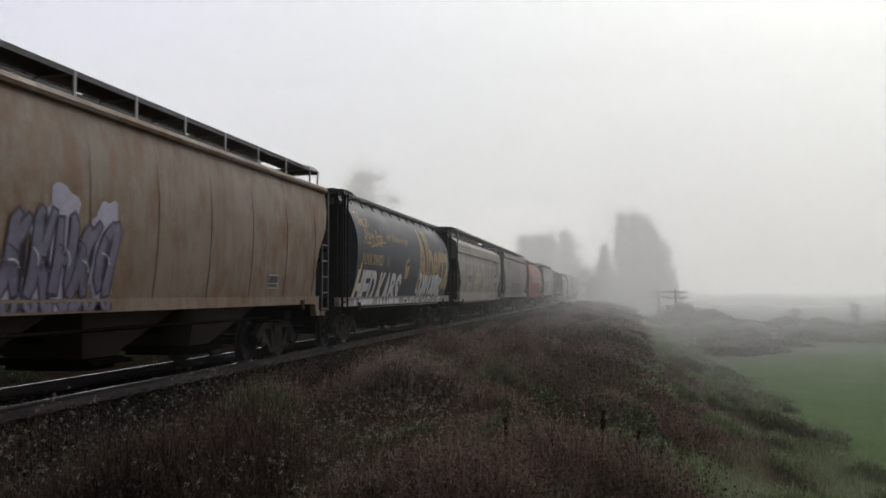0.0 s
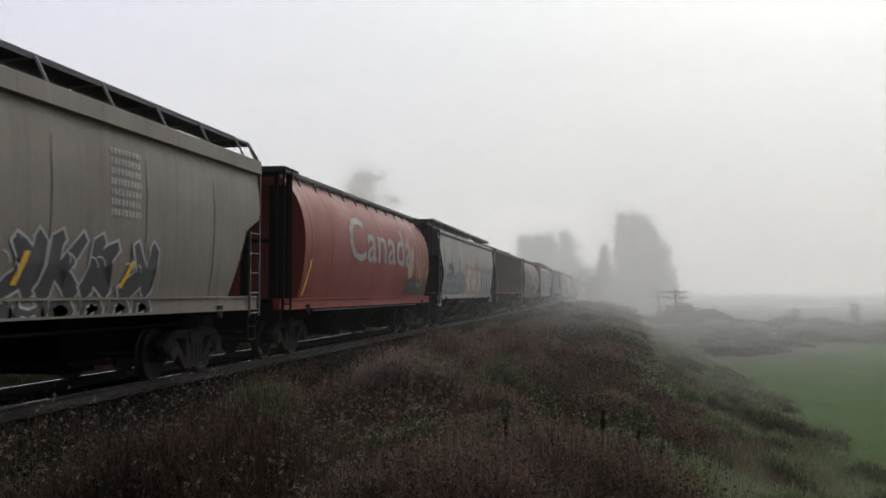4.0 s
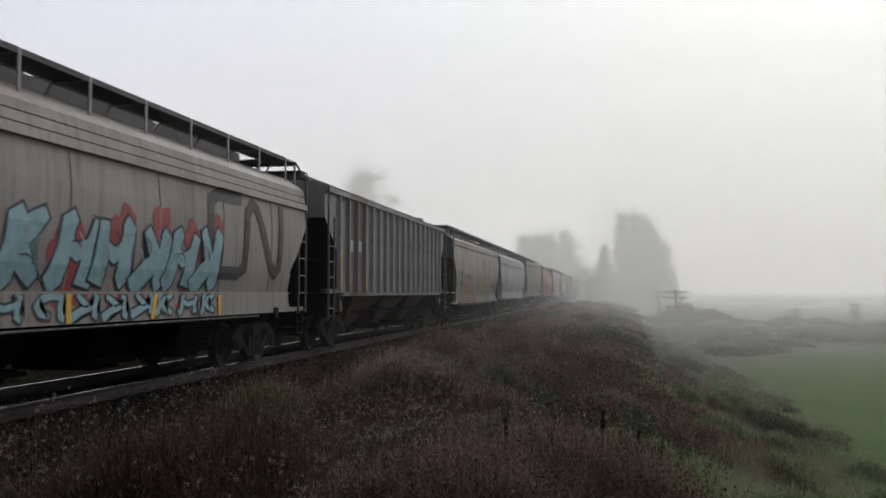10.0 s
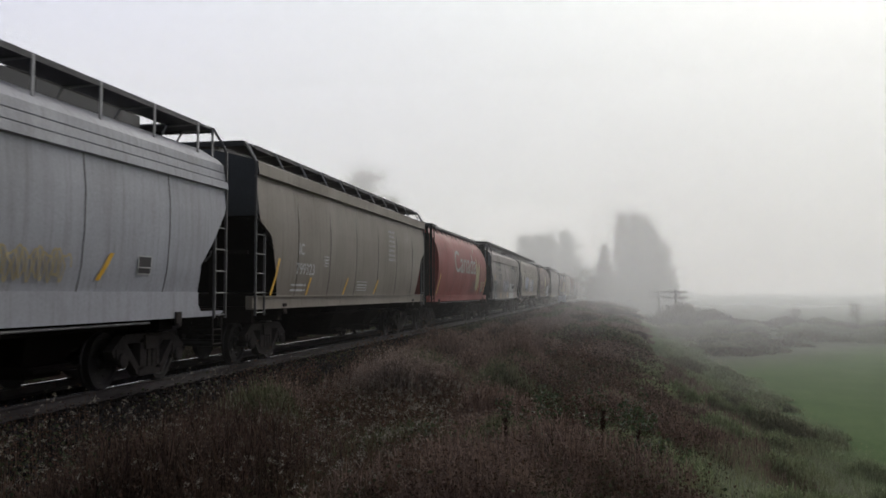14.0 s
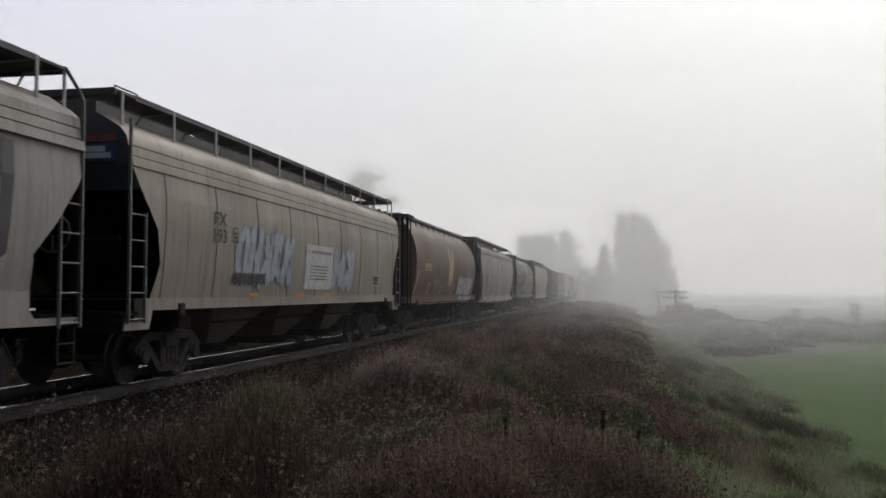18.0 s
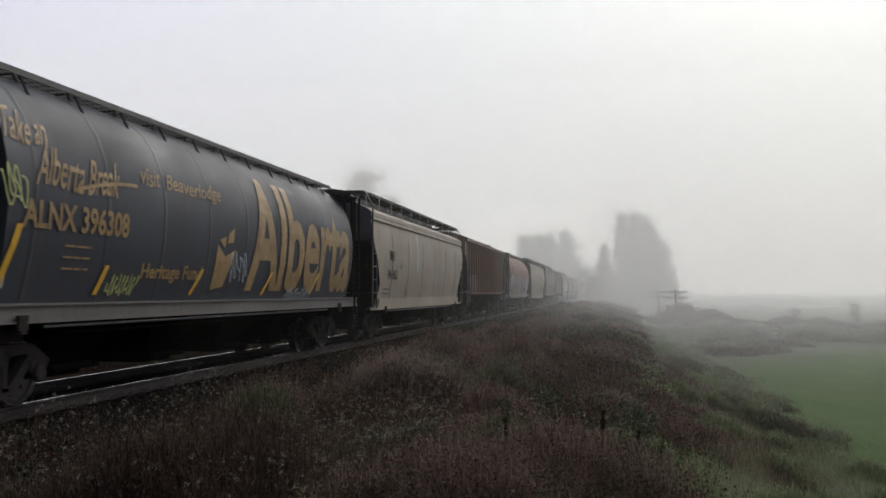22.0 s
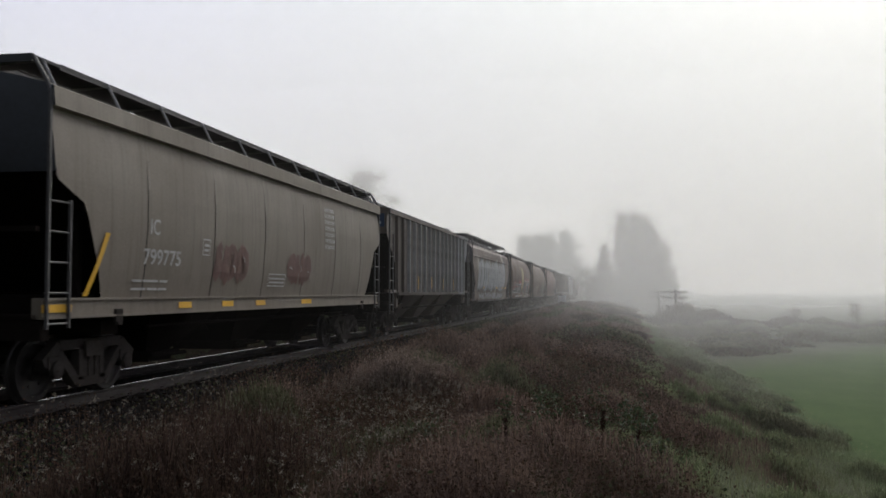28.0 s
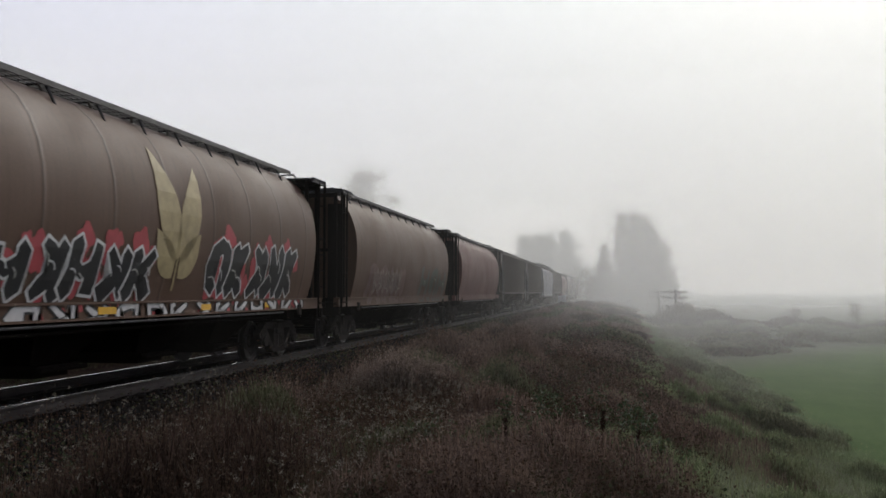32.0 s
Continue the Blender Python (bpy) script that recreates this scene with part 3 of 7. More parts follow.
def deck_mesh(kind):
    """One running board: a grating of long bars on cross bars."""
    sh = Shape()
    x0, x1, z = {"barrel": (0.36, 1.02, 4.25), "posted": (0.30, 0.68, 4.42)}.get(kind, (0.70, 1.30, 4.40))
    e = half(kind) - {"barrel": 0.95, "posted": 0.6}.get(kind, 0.60)
    for i in range(9):
        x = x0 + (x1 - x0) * i / 8
        sh.box(x - 0.008, x + 0.008, -e, e, z - 0.035, z)
    for i in range(60):
        y = -e + 2 * e * i / 59
        sh.box(x0, x1, y - 0.012, y + 0.012, z - 0.03, z - 0.006)
    sh.box(x1 - 0.006, x1 + 0.014, -e, e, z - 0.07, z + 0.012)
    if kind != "barrel":
        sh.box(x0 + 0.03, x1 - 0.03, -e, e, z - 0.033, z - 0.031)
    else:               # diagonal stays under the open grating
        for i in range(12):
            y = -e + 2 * e * (i + 0.5) / 12
            sh.bar([(x1 - 0.02, y - 0.55, z - 0.06), (x0 + 0.05, y + 0.55, z - 0.06)], 0.02, 5)
    return sh.mesh("running_board", MAT_GRATE_OPEN if kind == "barrel" else MAT_GRATE)


def hatch_mesh(kind):
    """One hatch cover of the roof trough with its batten bars."""
    sh = Shape()
    z = {"barrel": 4.325, "posted": 4.385}.get(kind, 4.505)
    sh.add([(-0.27, -1.7, z), (0.27, -1.7, z), (0.27, 1.7, z), (-0.27, 1.7, z), (-0.2, -1.7, z + 0.06), (0.2, -1.7, z + 0.06), (0.2, 1.7, z + 0.06), (-0.2, 1.7, z + 0.06)],
           [(0, 1, 5, 4), (1, 2, 6, 5), (2, 3, 7, 6), (3, 0, 4, 7), (4, 5, 6, 7)])
    for b in range(4):
        y = -1.3 + b * 0.87
        sh.box(-0.3, 0.3, y - 0.03, y + 0.03, z + 0.005, z + 0.08)
    return sh.mesh("hatch_cover", None)


def roof_post_mesh(kind):
    """A post or bracket that carries the running board."""
    sh = Shape()
    if kind == "barrel":
        sh.bar([(0.5, 0, 4.2), (0.97, 0, 4.23), (1.12, 0, 3.93)], 0.02, 5)
    elif kind == "posted":
        sh.box(0.66, 0.70, -0.03, 0.03, 4.16, 4.40)
    elif kind == "banded":
        sh.bar([(1.50, 0, 4.02), (1.305, 0, 4.39)], 0.022, 6)
        sh.bar([(1.29, 0, 4.37), (0.72, 0, 4.34), (0.62, 0, 4.17)], 0.02, 5)
    else:
        sh.box(1.296, 1.318, -0.028, 0.028, 3.86, 4.405)
        sh.bar([(1.29, 0, 4.37), (0.72, 0, 4.34), (0.62, 0, 4.17)], 0.02, 5)
    return sh.mesh("roof_post", None)


def side_frame_mesh():
    """A cast truck side frame with its two windows, spring nest and journal ends (+x side, truck's middle at y = 0)."""
    sh = Shape()
    x0, x1 = 0.96, 1.10
    def bars(pts, w, xa=x0, xb=x1):
        for (y0, z0), (y1, z1) in zip(pts, pts[1:]):
            d = math.hypot(y1 - y0, z1 - z0)
            ny, nz = -(z1 - z0) / d * w / 2, (y1 - y0) / d * w / 2
            sh.prism([(y0 + ny, z0 + nz), (y0 - ny, z0 - nz), (y1 - ny, z1 - nz), (y1 + ny, z1 + nz)], xa, xb)
    bars([(-1.12, 0.52), (-0.78, 0.74), (0.78, 0.74), (1.12, 0.52)], 0.14)
    bars([(-0.80, 0.66), (-0.34, 0.22), (0.34, 0.22), (0.80, 0.66)], 0.13)
    bars([(-0.26, 0.24), (-0.26, 0.72)], 0.11)
    bars([(0.26, 0.24), (0.26, 0.72)], 0.11)
    for s in (-1, 1):
        sh.box(x0 - 0.02, x1 + 0.02, s * 0.89 - 0.16, s * 0.89 + 0.16, 0.44, 0.60)
        sh.turned([(x1, 0.12), (x1 + 0.06, 0.12), (x1 + 0.075, 0.08)], (0, s * 0.89, 0.43), 12)
    for y in (-0.16, 0, 0.16):
        for j in range(5):
            sh.turned([(x0 + 0.02, 0.0), (x0 + 0.02, 0.065), (x1 - 0.01, 0.065), (x1 - 0.01, 0.0)], (0, y, 0.31 + 0.05 * j), 8)
    return sh.mesh("side_frame", MAT_TRUCK)


def bolster_mesh():
    sh = Shape()
    sh.prism([(-0.2, 0.56), (0.2, 0.56), (0.22, 0.78), (-0.22, 0.78)], -1.14, 1.14)
    sh.box(-0.3, 0.3, -0.3, 0.3, 0.78, 0.86)
    for y in (-0.62, 0.62):
        sh.box(-0.75, 0.75, y - 0.05, y + 0.05, 0.34, 0.44)
    return sh.mesh("truck_bolster", MAT_TRUCK)


def wheelset_mesh():
    """Two flanged wheels on an axle, about the x axis."""
    sh = Shape()
    for s in (-1, 1):
        rings = [(s * 0.68, 0.455), (s * 0.71, 0.455), (s * 0.722, 0.425), (s * 0.82, 0.42), (s * 0.822, 0.35), (s * 0.79, 0.33), (s * 0.78, 0.14), (s * 0.84, 0.12), (s * 0.84, 0.075)]
        sh.turned(rings, (0, 0, 0), 28)
        for a in range(6):                     # cast marks on the plate
            y, z = 0.24 * math.cos(a * 1.047), 0.24 * math.sin(a * 1.047)
            sh.box(min(s * 0.775, s * 0.80), max(s * 0.775, s * 0.80), y - 0.02, y + 0.02, z - 0.02, z + 0.02)
    sh.tube((-1.05, 0, 0), (1.05, 0, 0), 0.075, 12)
    return sh.mesh("wheelset", MAT_WHEEL, 35)


def coupler_mesh():
    sh = Shape()
    sh.box(-0.08, 0.08, -0.35, 0.42, 0.76, 0.96)
    sh.prism([(0.38, 0.70), (0.70, 0.72), (0.74, 1.0), (0.38, 1.02)], -0.15, 0.15)
    sh.bar([(0.2, 0.3, 0.85), (0.28, 0.5, 0.45), (0.2, 0.72, 0.5)], 0.025, 6)
    return sh.mesh("coupler", MAT_TRUCK)


def post_mesh():
    """An outside stake of a posted side sheet."""
    sh = Shape()
    sh.add([(1.45, -0.06, 1.44), (1.45, 0.06, 1.44), (1.555, 0.035, 1.44), (1.555, -0.035, 1.44), (1.45, -0.06, 3.95), (1.45, 0.06, 3.95), (1.555, 0.035, 3.95), (1.555, -0.035, 3.95)],
           [(0, 1, 5, 4), (1, 2, 6, 5), (2, 3, 7, 6), (3, 0, 4, 7), (4, 5, 6, 7), (0, 3, 2, 1)])
    return sh.mesh("side_post", None)


def brake_wheel_mesh():
    sh = Shape()
    pts = [(0.28 * math.cos(a * 0.5236), 0, 0.28 * math.sin(a * 0.5236)) for a in range(13)]
    sh.bar(pts, 0.018, 5)
    for a in range(4):
        sh.tube((0, 0, 0), pts[a * 3], 0.014, 5)
    sh.tube((0, -0.2, 0), (0, 0.03, 0), 0.03, 8)
    return sh.mesh("brake_wheel", MAT_LADDER)


POSTS = [-7.03 + 14.06 * i / 17 for i in range(18)]
POSTS_WIDE = [-6.9 + 13.8 * i / 15 for i in range(16)]
FLIP = Matrix.Rotation(math.pi, 4, "Z")
WHEELS = []


def jacking_pad_mesh():
    """A hooked steel pad at the foot of the side sill."""
    sh = Shape().prism([(-0.09, -0.10), (0.09, -0.10), (0.09, 0.08), (-0.09, 0.08)], -0.02, 0.025)
    sh.prism([(-0.06, -0.14), (0.06, -0.14), (0.04, -0.10), (-0.04, -0.10)], -0.02, 0.04)
    return sh.mesh("jacking_pad", MAT_TRUCK)


def hopper_car(kind, label, paint, sill_paint=None, bay_paint=None):
    """One car with all its parts; its base is the rail head under its middle."""
    car = new("hopper_car")
    tagged(car, label, "hopper car", "cars of the freight train")
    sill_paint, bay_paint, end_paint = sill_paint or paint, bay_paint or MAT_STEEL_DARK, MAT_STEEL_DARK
    body = put("body", cached(kind + "body", lambda: body_mesh(kind)), car, None, paint)
    body.material_slots[2].link = "OBJECT"
    body.material_slots[2].material = paint if kind in ("barrel", "posted") else END_BLUE
    for s in (1, -1):
        put("side_sill", cached((kind, "sill", s), lambda: slot(sill_mesh(kind, s))), car, None, sill_paint)
        board = put("running_board", cached((kind, "deck"), lambda: deck_mesh(kind)), car, None if s == 1 else FLIP)
        if kind in ("barrel", "posted"):
            places = [-7.0 + 14.6 * i / 12 for i in range(13)]
        else:
            e = half(kind)
            places = [-e + 0.22 + (2 * e - 0.86) * i / 10 for i in range(11)] + [e - 0.05]
        for y in (places if s == 1 else [-y for y in places]):
            # roof posts get a paler colour in place of sky light on them
            put("roof_post", cached((kind, "roof_post"), lambda: slot(roof_post_mesh(kind))), car, (Matrix() if s == 1 else FLIP) @ pose(0, y, 0), MAT_GRATE if kind == "barrel" else POST_PALE)
        if kind == "posted":
            for y in (POSTS_WIDE if paint is PATCHY else POSTS):
                put("side_post", cached("side_post", lambda: slot(post_mesh())), car, (Matrix() if s == 1 else FLIP) @ pose(0, y, 0), POST_PALE if (paint is PATCHY and y > -5.5) or (paint is GREY_STAKED and abs(y + 5.3) > 0.95) else paint)
    for i in range(5):
        put("hatch_coaming", cached((kind, "coaming"), lambda: coaming_mesh(kind)), car, pose(0, -5.9 + i * 2.95, 0))
    for i in range(4):
        put("hatch_cover", cached((kind, "hatch"), lambda: slot(hatch_mesh(kind))), car, pose(0, -5.6 + i * 3.75, 0), end_paint)
    z0, z1 = SILL[kind]
    for y in (-1, 1):
        put("jacking_pad", cached("jacking_pad", jacking_pad_mesh), car, pose(1.53 if kind != "barrel" else 1.54, y * (half(kind) - (1.75 if kind != "posted" else 1.3)), z0 + 0.02))
    if kind in ("ribbed_roof", "ribbed_eave", "barrel"):
        put("air_pipe", cached(("air_pipe", z0), lambda: Shape().tube((1.47, -5.9, z0 - 0.05), (1.47, 5.6, z0 - 0.05), 0.022, 6).mesh("air_pipe", MAT_LADDER)), car)
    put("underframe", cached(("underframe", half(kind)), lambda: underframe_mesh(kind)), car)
    nb, span = (3, 3.5) if kind in ("posted", "beaded", "banded", "ribbed_slope") else (4, 2.8)
    for i in range(nb):
        y = (i - (nb - 1) / 2) * span
        # bays in near-black or dark brown, with the under-car shade in the colour
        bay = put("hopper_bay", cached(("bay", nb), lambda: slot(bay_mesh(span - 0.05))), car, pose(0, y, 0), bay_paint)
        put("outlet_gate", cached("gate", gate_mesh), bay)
    for s in (1, -1):
        end = pose(0, s * half(kind), 0, 0, 0, 0 if s == 1 else 180)
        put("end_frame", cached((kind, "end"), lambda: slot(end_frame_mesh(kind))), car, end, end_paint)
        put("end_platform", cached((kind, "platform"), lambda: end_platform_mesh(kind)), car, end)
        if kind == "posted":
            put("step_plate", cached("step_plate", lambda: slot(step_plate_mesh())), car, end, DARK)
            put("step_plate", cached("step_plate_b", lambda: slot(mirrored(step_plate_mesh()))), car, end, DARK)
        put("stirrup_step", cached("stirrup", stirrup_mesh), car, end)
        put("coupler", cached("coupler", coupler_mesh), car, end)
        steel = end_paint if kind == "barrel" else MAT_LADDER
        for word, turn in (("ladder", lambda me: me), ("ladder_b", mirrored)):
            ladder = put("ladder", cached((kind, word), lambda: slot(turn(ladder_mesh(kind)))), car, end, steel)
            if (word == "ladder") != (s == 1):
                continue                 # the far side never shows
            put("stile", cached((kind, word, "stile"), lambda: slot(turn(stile_mesh(kind)))), ladder, None, steel)
            for z in RUNGS.get(kind, [1.06 + 0.38 * i for i in range(5)]):
                put("rung", cached((word, "rung"), lambda: slot(turn(rung_mesh()))), ladder, pose(0, 0, z), steel)
        truck = put("truck", cached("bolster", bolster_mesh), car, pose(0, s * 6.35, 0, 0, 0, 0 if s == 1 else 180))
        put("side_frame", cached("side_frame", side_frame_mesh), truck)
        put("side_frame", cached("side_frame", side_frame_mesh), truck, FLIP)
        for a in (-0.89, 0.89):
            w = put("wheelset", cached("wheelset", wheelset_mesh), truck, pose(0, a, 0.42))
            WHEELS.append((w, car, a, s))
    put("brake_wheel", cached("brake_wheel", brake_wheel_mesh), car, pose(0.45, -half(kind) - 0.12, 2.3))
    return car


def slot(me):
    """An open material slot, to be filled on each object."""
    if not me.materials:
        me.materials.append(MAT_STEEL_DARK)
    return me


def mirrored(me):
    me.transform(Matrix.Diagonal((-1, 1, 1, 1)))
    me.flip_normals()
    return me


GREY = car_paint("grey_enamel", (0.305, 0.272, 0.243), dirt_amount=0.45, rust_amount=0.05)
GREY_WARM = car_paint("warm_grey_enamel", (0.305, 0.272, 0.232), dirt_amount=0.35, rust_amount=0.05)
BEIGE = car_paint("beige_enamel", (0.38, 0.322, 0.248), dirt_amount=0.3, rust_amount=0.0)
CREAM_DIRTY = car_paint("dirty_cream_enamel", (0.305, 0.262, 0.208), dirt_amount=0.5, rust_amount=0.1)
WHITE_GREY = car_paint("pale_grey_enamel", (0.36, 0.36, 0.375), dirt_amount=0.3, rust_amount=0.05)
WARM_WHITE = car_paint("warm_white_enamel", (0.36, 0.34, 0.305), dirt_amount=0.3, rust_amount=0.05)
RUSTY = car_paint("rusty_beige_enamel", (0.215, 0.168, 0.118), dirt=(0.125, 0.078, 0.044), rust=(0.15, 0.068, 0.026), dirt_amount=0.45, rust_amount=1.0)
IC_GREY = car_paint("taupe_enamel", (0.225, 0.195, 0.155), dirt=(0.115, 0.085, 0.06), dirt_amount=0.4, rust_amount=0.02)
RED = car_paint("red_enamel", (0.265, 0.045, 0.033), dirt=(0.14, 0.04, 0.03), dirt_amount=0.5, rust_amount=0.1)
MAROON = car_paint("maroon_enamel", (0.145, 0.060, 0.048), dirt=(0.09, 0.05, 0.04), dirt_amount=0.5, rust_amount=0.1)
BROWN = car_paint("brown_enamel", (0.112, 0.062, 0.040), dirt=(0.095, 0.06, 0.04), dirt_amount=0.5, rust_amount=0.1)
OXIDE = car_paint("oxide_brown_paint", (0.125, 0.073, 0.054), dirt=(0.075, 0.05, 0.04), dirt_amount=0.6, rust_amount=0.3)
OXIDE_RED = car_paint("oxide_red_paint", (0.205, 0.098, 0.060), dirt=(0.085, 0.050, 0.036), dirt_amount=0.6, rust_amount=0.25)
BLUE = car_paint("faded_blue_enamel", (0.033, 0.042, 0.060), dirt=(0.07, 0.055, 0.045), dirt_amount=0.45, rust_amount=0.25)
FADED = car_paint("faded_grey_and_red", (0.27, 0.26, 0.265), dirt=(0.22, 0.15, 0.11), rust=(0.28, 0.12, 0.08), dirt_amount=0.3, rust_amount=0.2)
fn, fk = FADED.node_tree.nodes, FADED.node_tree.links
f_tc, f_sep, f_sum = fn.new("ShaderNodeTexCoord"), fn.new("ShaderNodeSeparateXYZ"), fn.new("ShaderNodeMath")
fk.new(f_tc.outputs["Object"], f_sep.inputs[0])
fk.new(f_sep.outputs["Z"], f_sum.inputs[0])
fk.new(remap(fn, fk, noise_tex(fn, fk, 1.4, 5, 0.65, (1, 1, 0.5)), 0.3, 0.7, -0.7, 0.7), f_sum.inputs[1])
f_link = fn["Principled BSDF"].inputs["Base Color"].links[0]
f_old = f_link.from_socket
fk.new(mix(fn, fk, remap(fn, fk, f_sum.outputs[0], 2.3, 2.7), f_old, (0.17, 0.068, 0.05)), fn["Principled BSDF"].inputs["Base Color"])
DARK = car_paint("dark_brown_paint", (0.09, 0.07, 0.06), dirt_amount=0.4, rust_amount=0.2)
GREY_BROWN = car_paint("brownish_grey_enamel", (0.165, 0.122, 0.106), dirt_amount=0.55, rust_amount=0.12)
SILL_GREY = car_paint("dull_grey_sill_paint", (0.15, 0.14, 0.13), dirt_amount=0.4, rust_amount=0.1)
GREY_STAKED = car_paint("brown_and_grey_panels", (0.265, 0.25, 0.24), dirt=(0.12, 0.095, 0.08), dirt_amount=0.5, rust_amount=0.12)
gn, gk = GREY_STAKED.node_tree.nodes, GREY_STAKED.node_tree.links
g_tc, g_sep = gn.new("ShaderNodeTexCoord"), gn.new("ShaderNodeSeparateXYZ")
gk.new(g_tc.outputs["Object"], g_sep.inputs[0])
g_panel = gn.new("ShaderNodeMath")
# one brown panel between two stakes near the end
g_off = gn.new("ShaderNodeMath")
g_off.operation = "ADD"
g_off.inputs[1].default_value = 5.3
g_panel.operation = "ABSOLUTE"
gk.new(g_sep.outputs["Y"], g_off.inputs[0])
gk.new(g_off.outputs[0], g_panel.inputs[0])
g_old = gn["Principled BSDF"].inputs["Base Color"].links[0].from_socket
gk.new(mix(gn, gk, remap(gn, gk, g_panel.outputs[0], 0.88, 0.92, 0.85, 0), g_old, (0.125, 0.085, 0.066)), gn["Principled BSDF"].inputs["Base Color"])
# pale paint of side posts; on roof posts it stands in for sky light
POST_PALE = plain("pale_post_paint_and_skylight", (0.33, 0.32, 0.32), 0.6, 0, 0.4, 5)
PATCHY = car_paint("brown_and_slate_panels", (0.115, 0.094, 0.08), dirt=(0.07, 0.055, 0.045), dirt_amount=0.5, rust_amount=0.1)
pn, pk = PATCHY.node_tree.nodes, PATCHY.node_tree.links
p_tc, p_sep = pn.new("ShaderNodeTexCoord"), pn.new("ShaderNodeSeparateXYZ")
pk.new(p_tc.outputs["Object"], p_sep.inputs[0])
p_old = pn["Principled BSDF"].inputs["Base Color"].links[0].from_socket
pk.new(mix(pn, pk, remap(pn, pk, p_sep.outputs["Y"], 5.25, 5.3, 0, 0.75), p_old, (0.20, 0.21, 0.225)), pn["Principled BSDF"].inputs["Base Color"])
END_NAVY = plain("navy_end_paint", (0.02, 0.045, 0.10), 0.6)
END_BLUE = plain("slate_end_paint", (0.055, 0.06, 0.07), 0.6)

# where the gaps between the cars stand at the start, metres along the track
GAPS = [4.1, 21.99, 40.0, 58.1, 75.9, 93.7, 111.8, 129.8, 147.76, 165.82, 183.8, 201.58, 219.25, 237.0, 254.9, 272.81, 290.74, 308.65, 326.4, 344.17, 361.9, 379.76, 397.75, 415.54, 433.34, 450.9, 468.39, 486.0]
GAPS += [486.0 + 17.85 * i for i in range(1, 15)]
TRAIN = [
    ("beaded", "beige grain hopper with rust blotches and purple graffiti", RUSTY, None, DARK),
    ("barrel", "dark blue barrel-sided grain hopper with gold lettering and white graffiti", BLUE, GREY, None),
    ("ribbed_roof", "grey covered hopper with ribbed roof edge and yellow stripes", GREY_WARM, None, None),
    ("banded", "taupe covered hopper with white numbers and black graffiti", IC_GREY, None, None),
    ("barrel", "red barrel-sided grain hopper with tan wheat emblem", RED, None, None),
    ("beaded", "pale grey covered hopper with a row of blue and orange graffiti", WARM_WHITE, None, DARK),
    ("posted", "rust-brown covered hopper with outside posts and yellow stripes", OXIDE, None, None),
    ("barrel", "maroon barrel-sided grain hopper with large white lettering", MAROON, None, None),
    ("ribbed_roof", "grey covered hopper with turquoise and red graffiti", GREY, None, None),
    ("posted", "grey covered hopper with outside posts and brown panel", GREY_STAKED, None, DARK),
    ("ribbed_eave", "grimy grey covered hopper with orange and olive graffiti", GREY, None, None),
    ("ribbed_roof", "pale blue-grey covered hopper with patched number panel", WHITE_GREY, None, None),
    ("banded", "taupe covered hopper with white numbers and yellow stripes", IC_GREY, None, None),
    ("barrel", "red barrel-sided grain hopper with large tan wheat emblem", RED, None, None),
    ("ribbed_roof", "grey covered hopper with white-outlined graffiti and lettering panel", GREY, None, None),
    ("ribbed_slope", "cream covered hopper with pale blue graffiti and a white notice", CREAM_DIRTY, None, DARK),
    ("barrel", "brown barrel-sided grain hopper with a gold leaf emblem", BROWN, None, None),
    ("ribbed_eave", "grey covered hopper with red rust streaks and yellow reflectors", GREY, None, None),
    ("barrel", "dark blue barrel-sided grain hopper with large gold lettering", BLUE, SILL_GREY, None),
    ("ribbed_eave", "clean cream covered hopper with black numbers", BEIGE, None, None),
    ("posted", "red-brown covered hopper with outside posts and white scrawl", OXIDE_RED, None, None),
    ("barrel", "faded red and grey barrel-sided hopper with number panel", FADED, None, DARK),
    ("ribbed_eave", "cream covered hopper with small black graffiti", BEIGE, None, None),
    ("banded", "taupe covered hopper with white numbers and yellow reflectors", IC_GREY, None, None),
    ("posted", "dark grey-brown covered hopper with pale outside posts", PATCHY, None, DARK),
    ("ribbed_roof", "grey-brown covered hopper with huge silver graffiti", GREY_BROWN, None, None),
    ("barrel", "brown barrel-sided grain hopper with black and red graffiti", BROWN, None, None),
    ("barrel", "brown barrel-sided grain hopper with faint graffiti", BROWN, None, None),
    ("barrel", "maroon barrel-sided grain hopper", MAROON, None, None),
    ("posted", "dark brown covered hopper with outside posts", DARK, None, None),
    ("posted", "dark covered hopper with outside posts", DARK, None, None),
    ("ribbed_roof", "light grey covered hopper with ribbed roof edge", WHITE_GREY, None, None),
    ("posted", "dark brown covered hopper with outside posts", DARK, None, None),
    ("barrel", "maroon barrel-sided grain hopper", MAROON, None, None),
    ("ribbed_roof", "grey covered hopper with ribbed roof edge", GREY, None, None),
    ("ribbed_roof", "grey covered hopper with ribbed roof edge", GREY, None, None),
    ("barrel", "brown barrel-sided grain hopper", BROWN, None, None),
    ("posted", "dark brown covered hopper with outside posts", DARK, None, None),
    ("ribbed_roof", "grey covered hopper with ribbed roof edge", GREY, None, None),
    ("barrel", "brown barrel-sided grain hopper", BROWN, None, None),
]
NUDGE = {4: -0.15, 5: 0.25, 6: 0.18, 10: 0.26}
CARS = []
for i, (kind, label, paint, sill_paint, bay_paint) in enumerate(TRAIN):
    car = hopper_car(kind, label, paint, sill_paint, bay_paint)
    CARS.append((car, kind, (GAPS[i] + GAPS[i + 1]) / 2 - 0.12 + NUDGE.get(i, 0.0)))


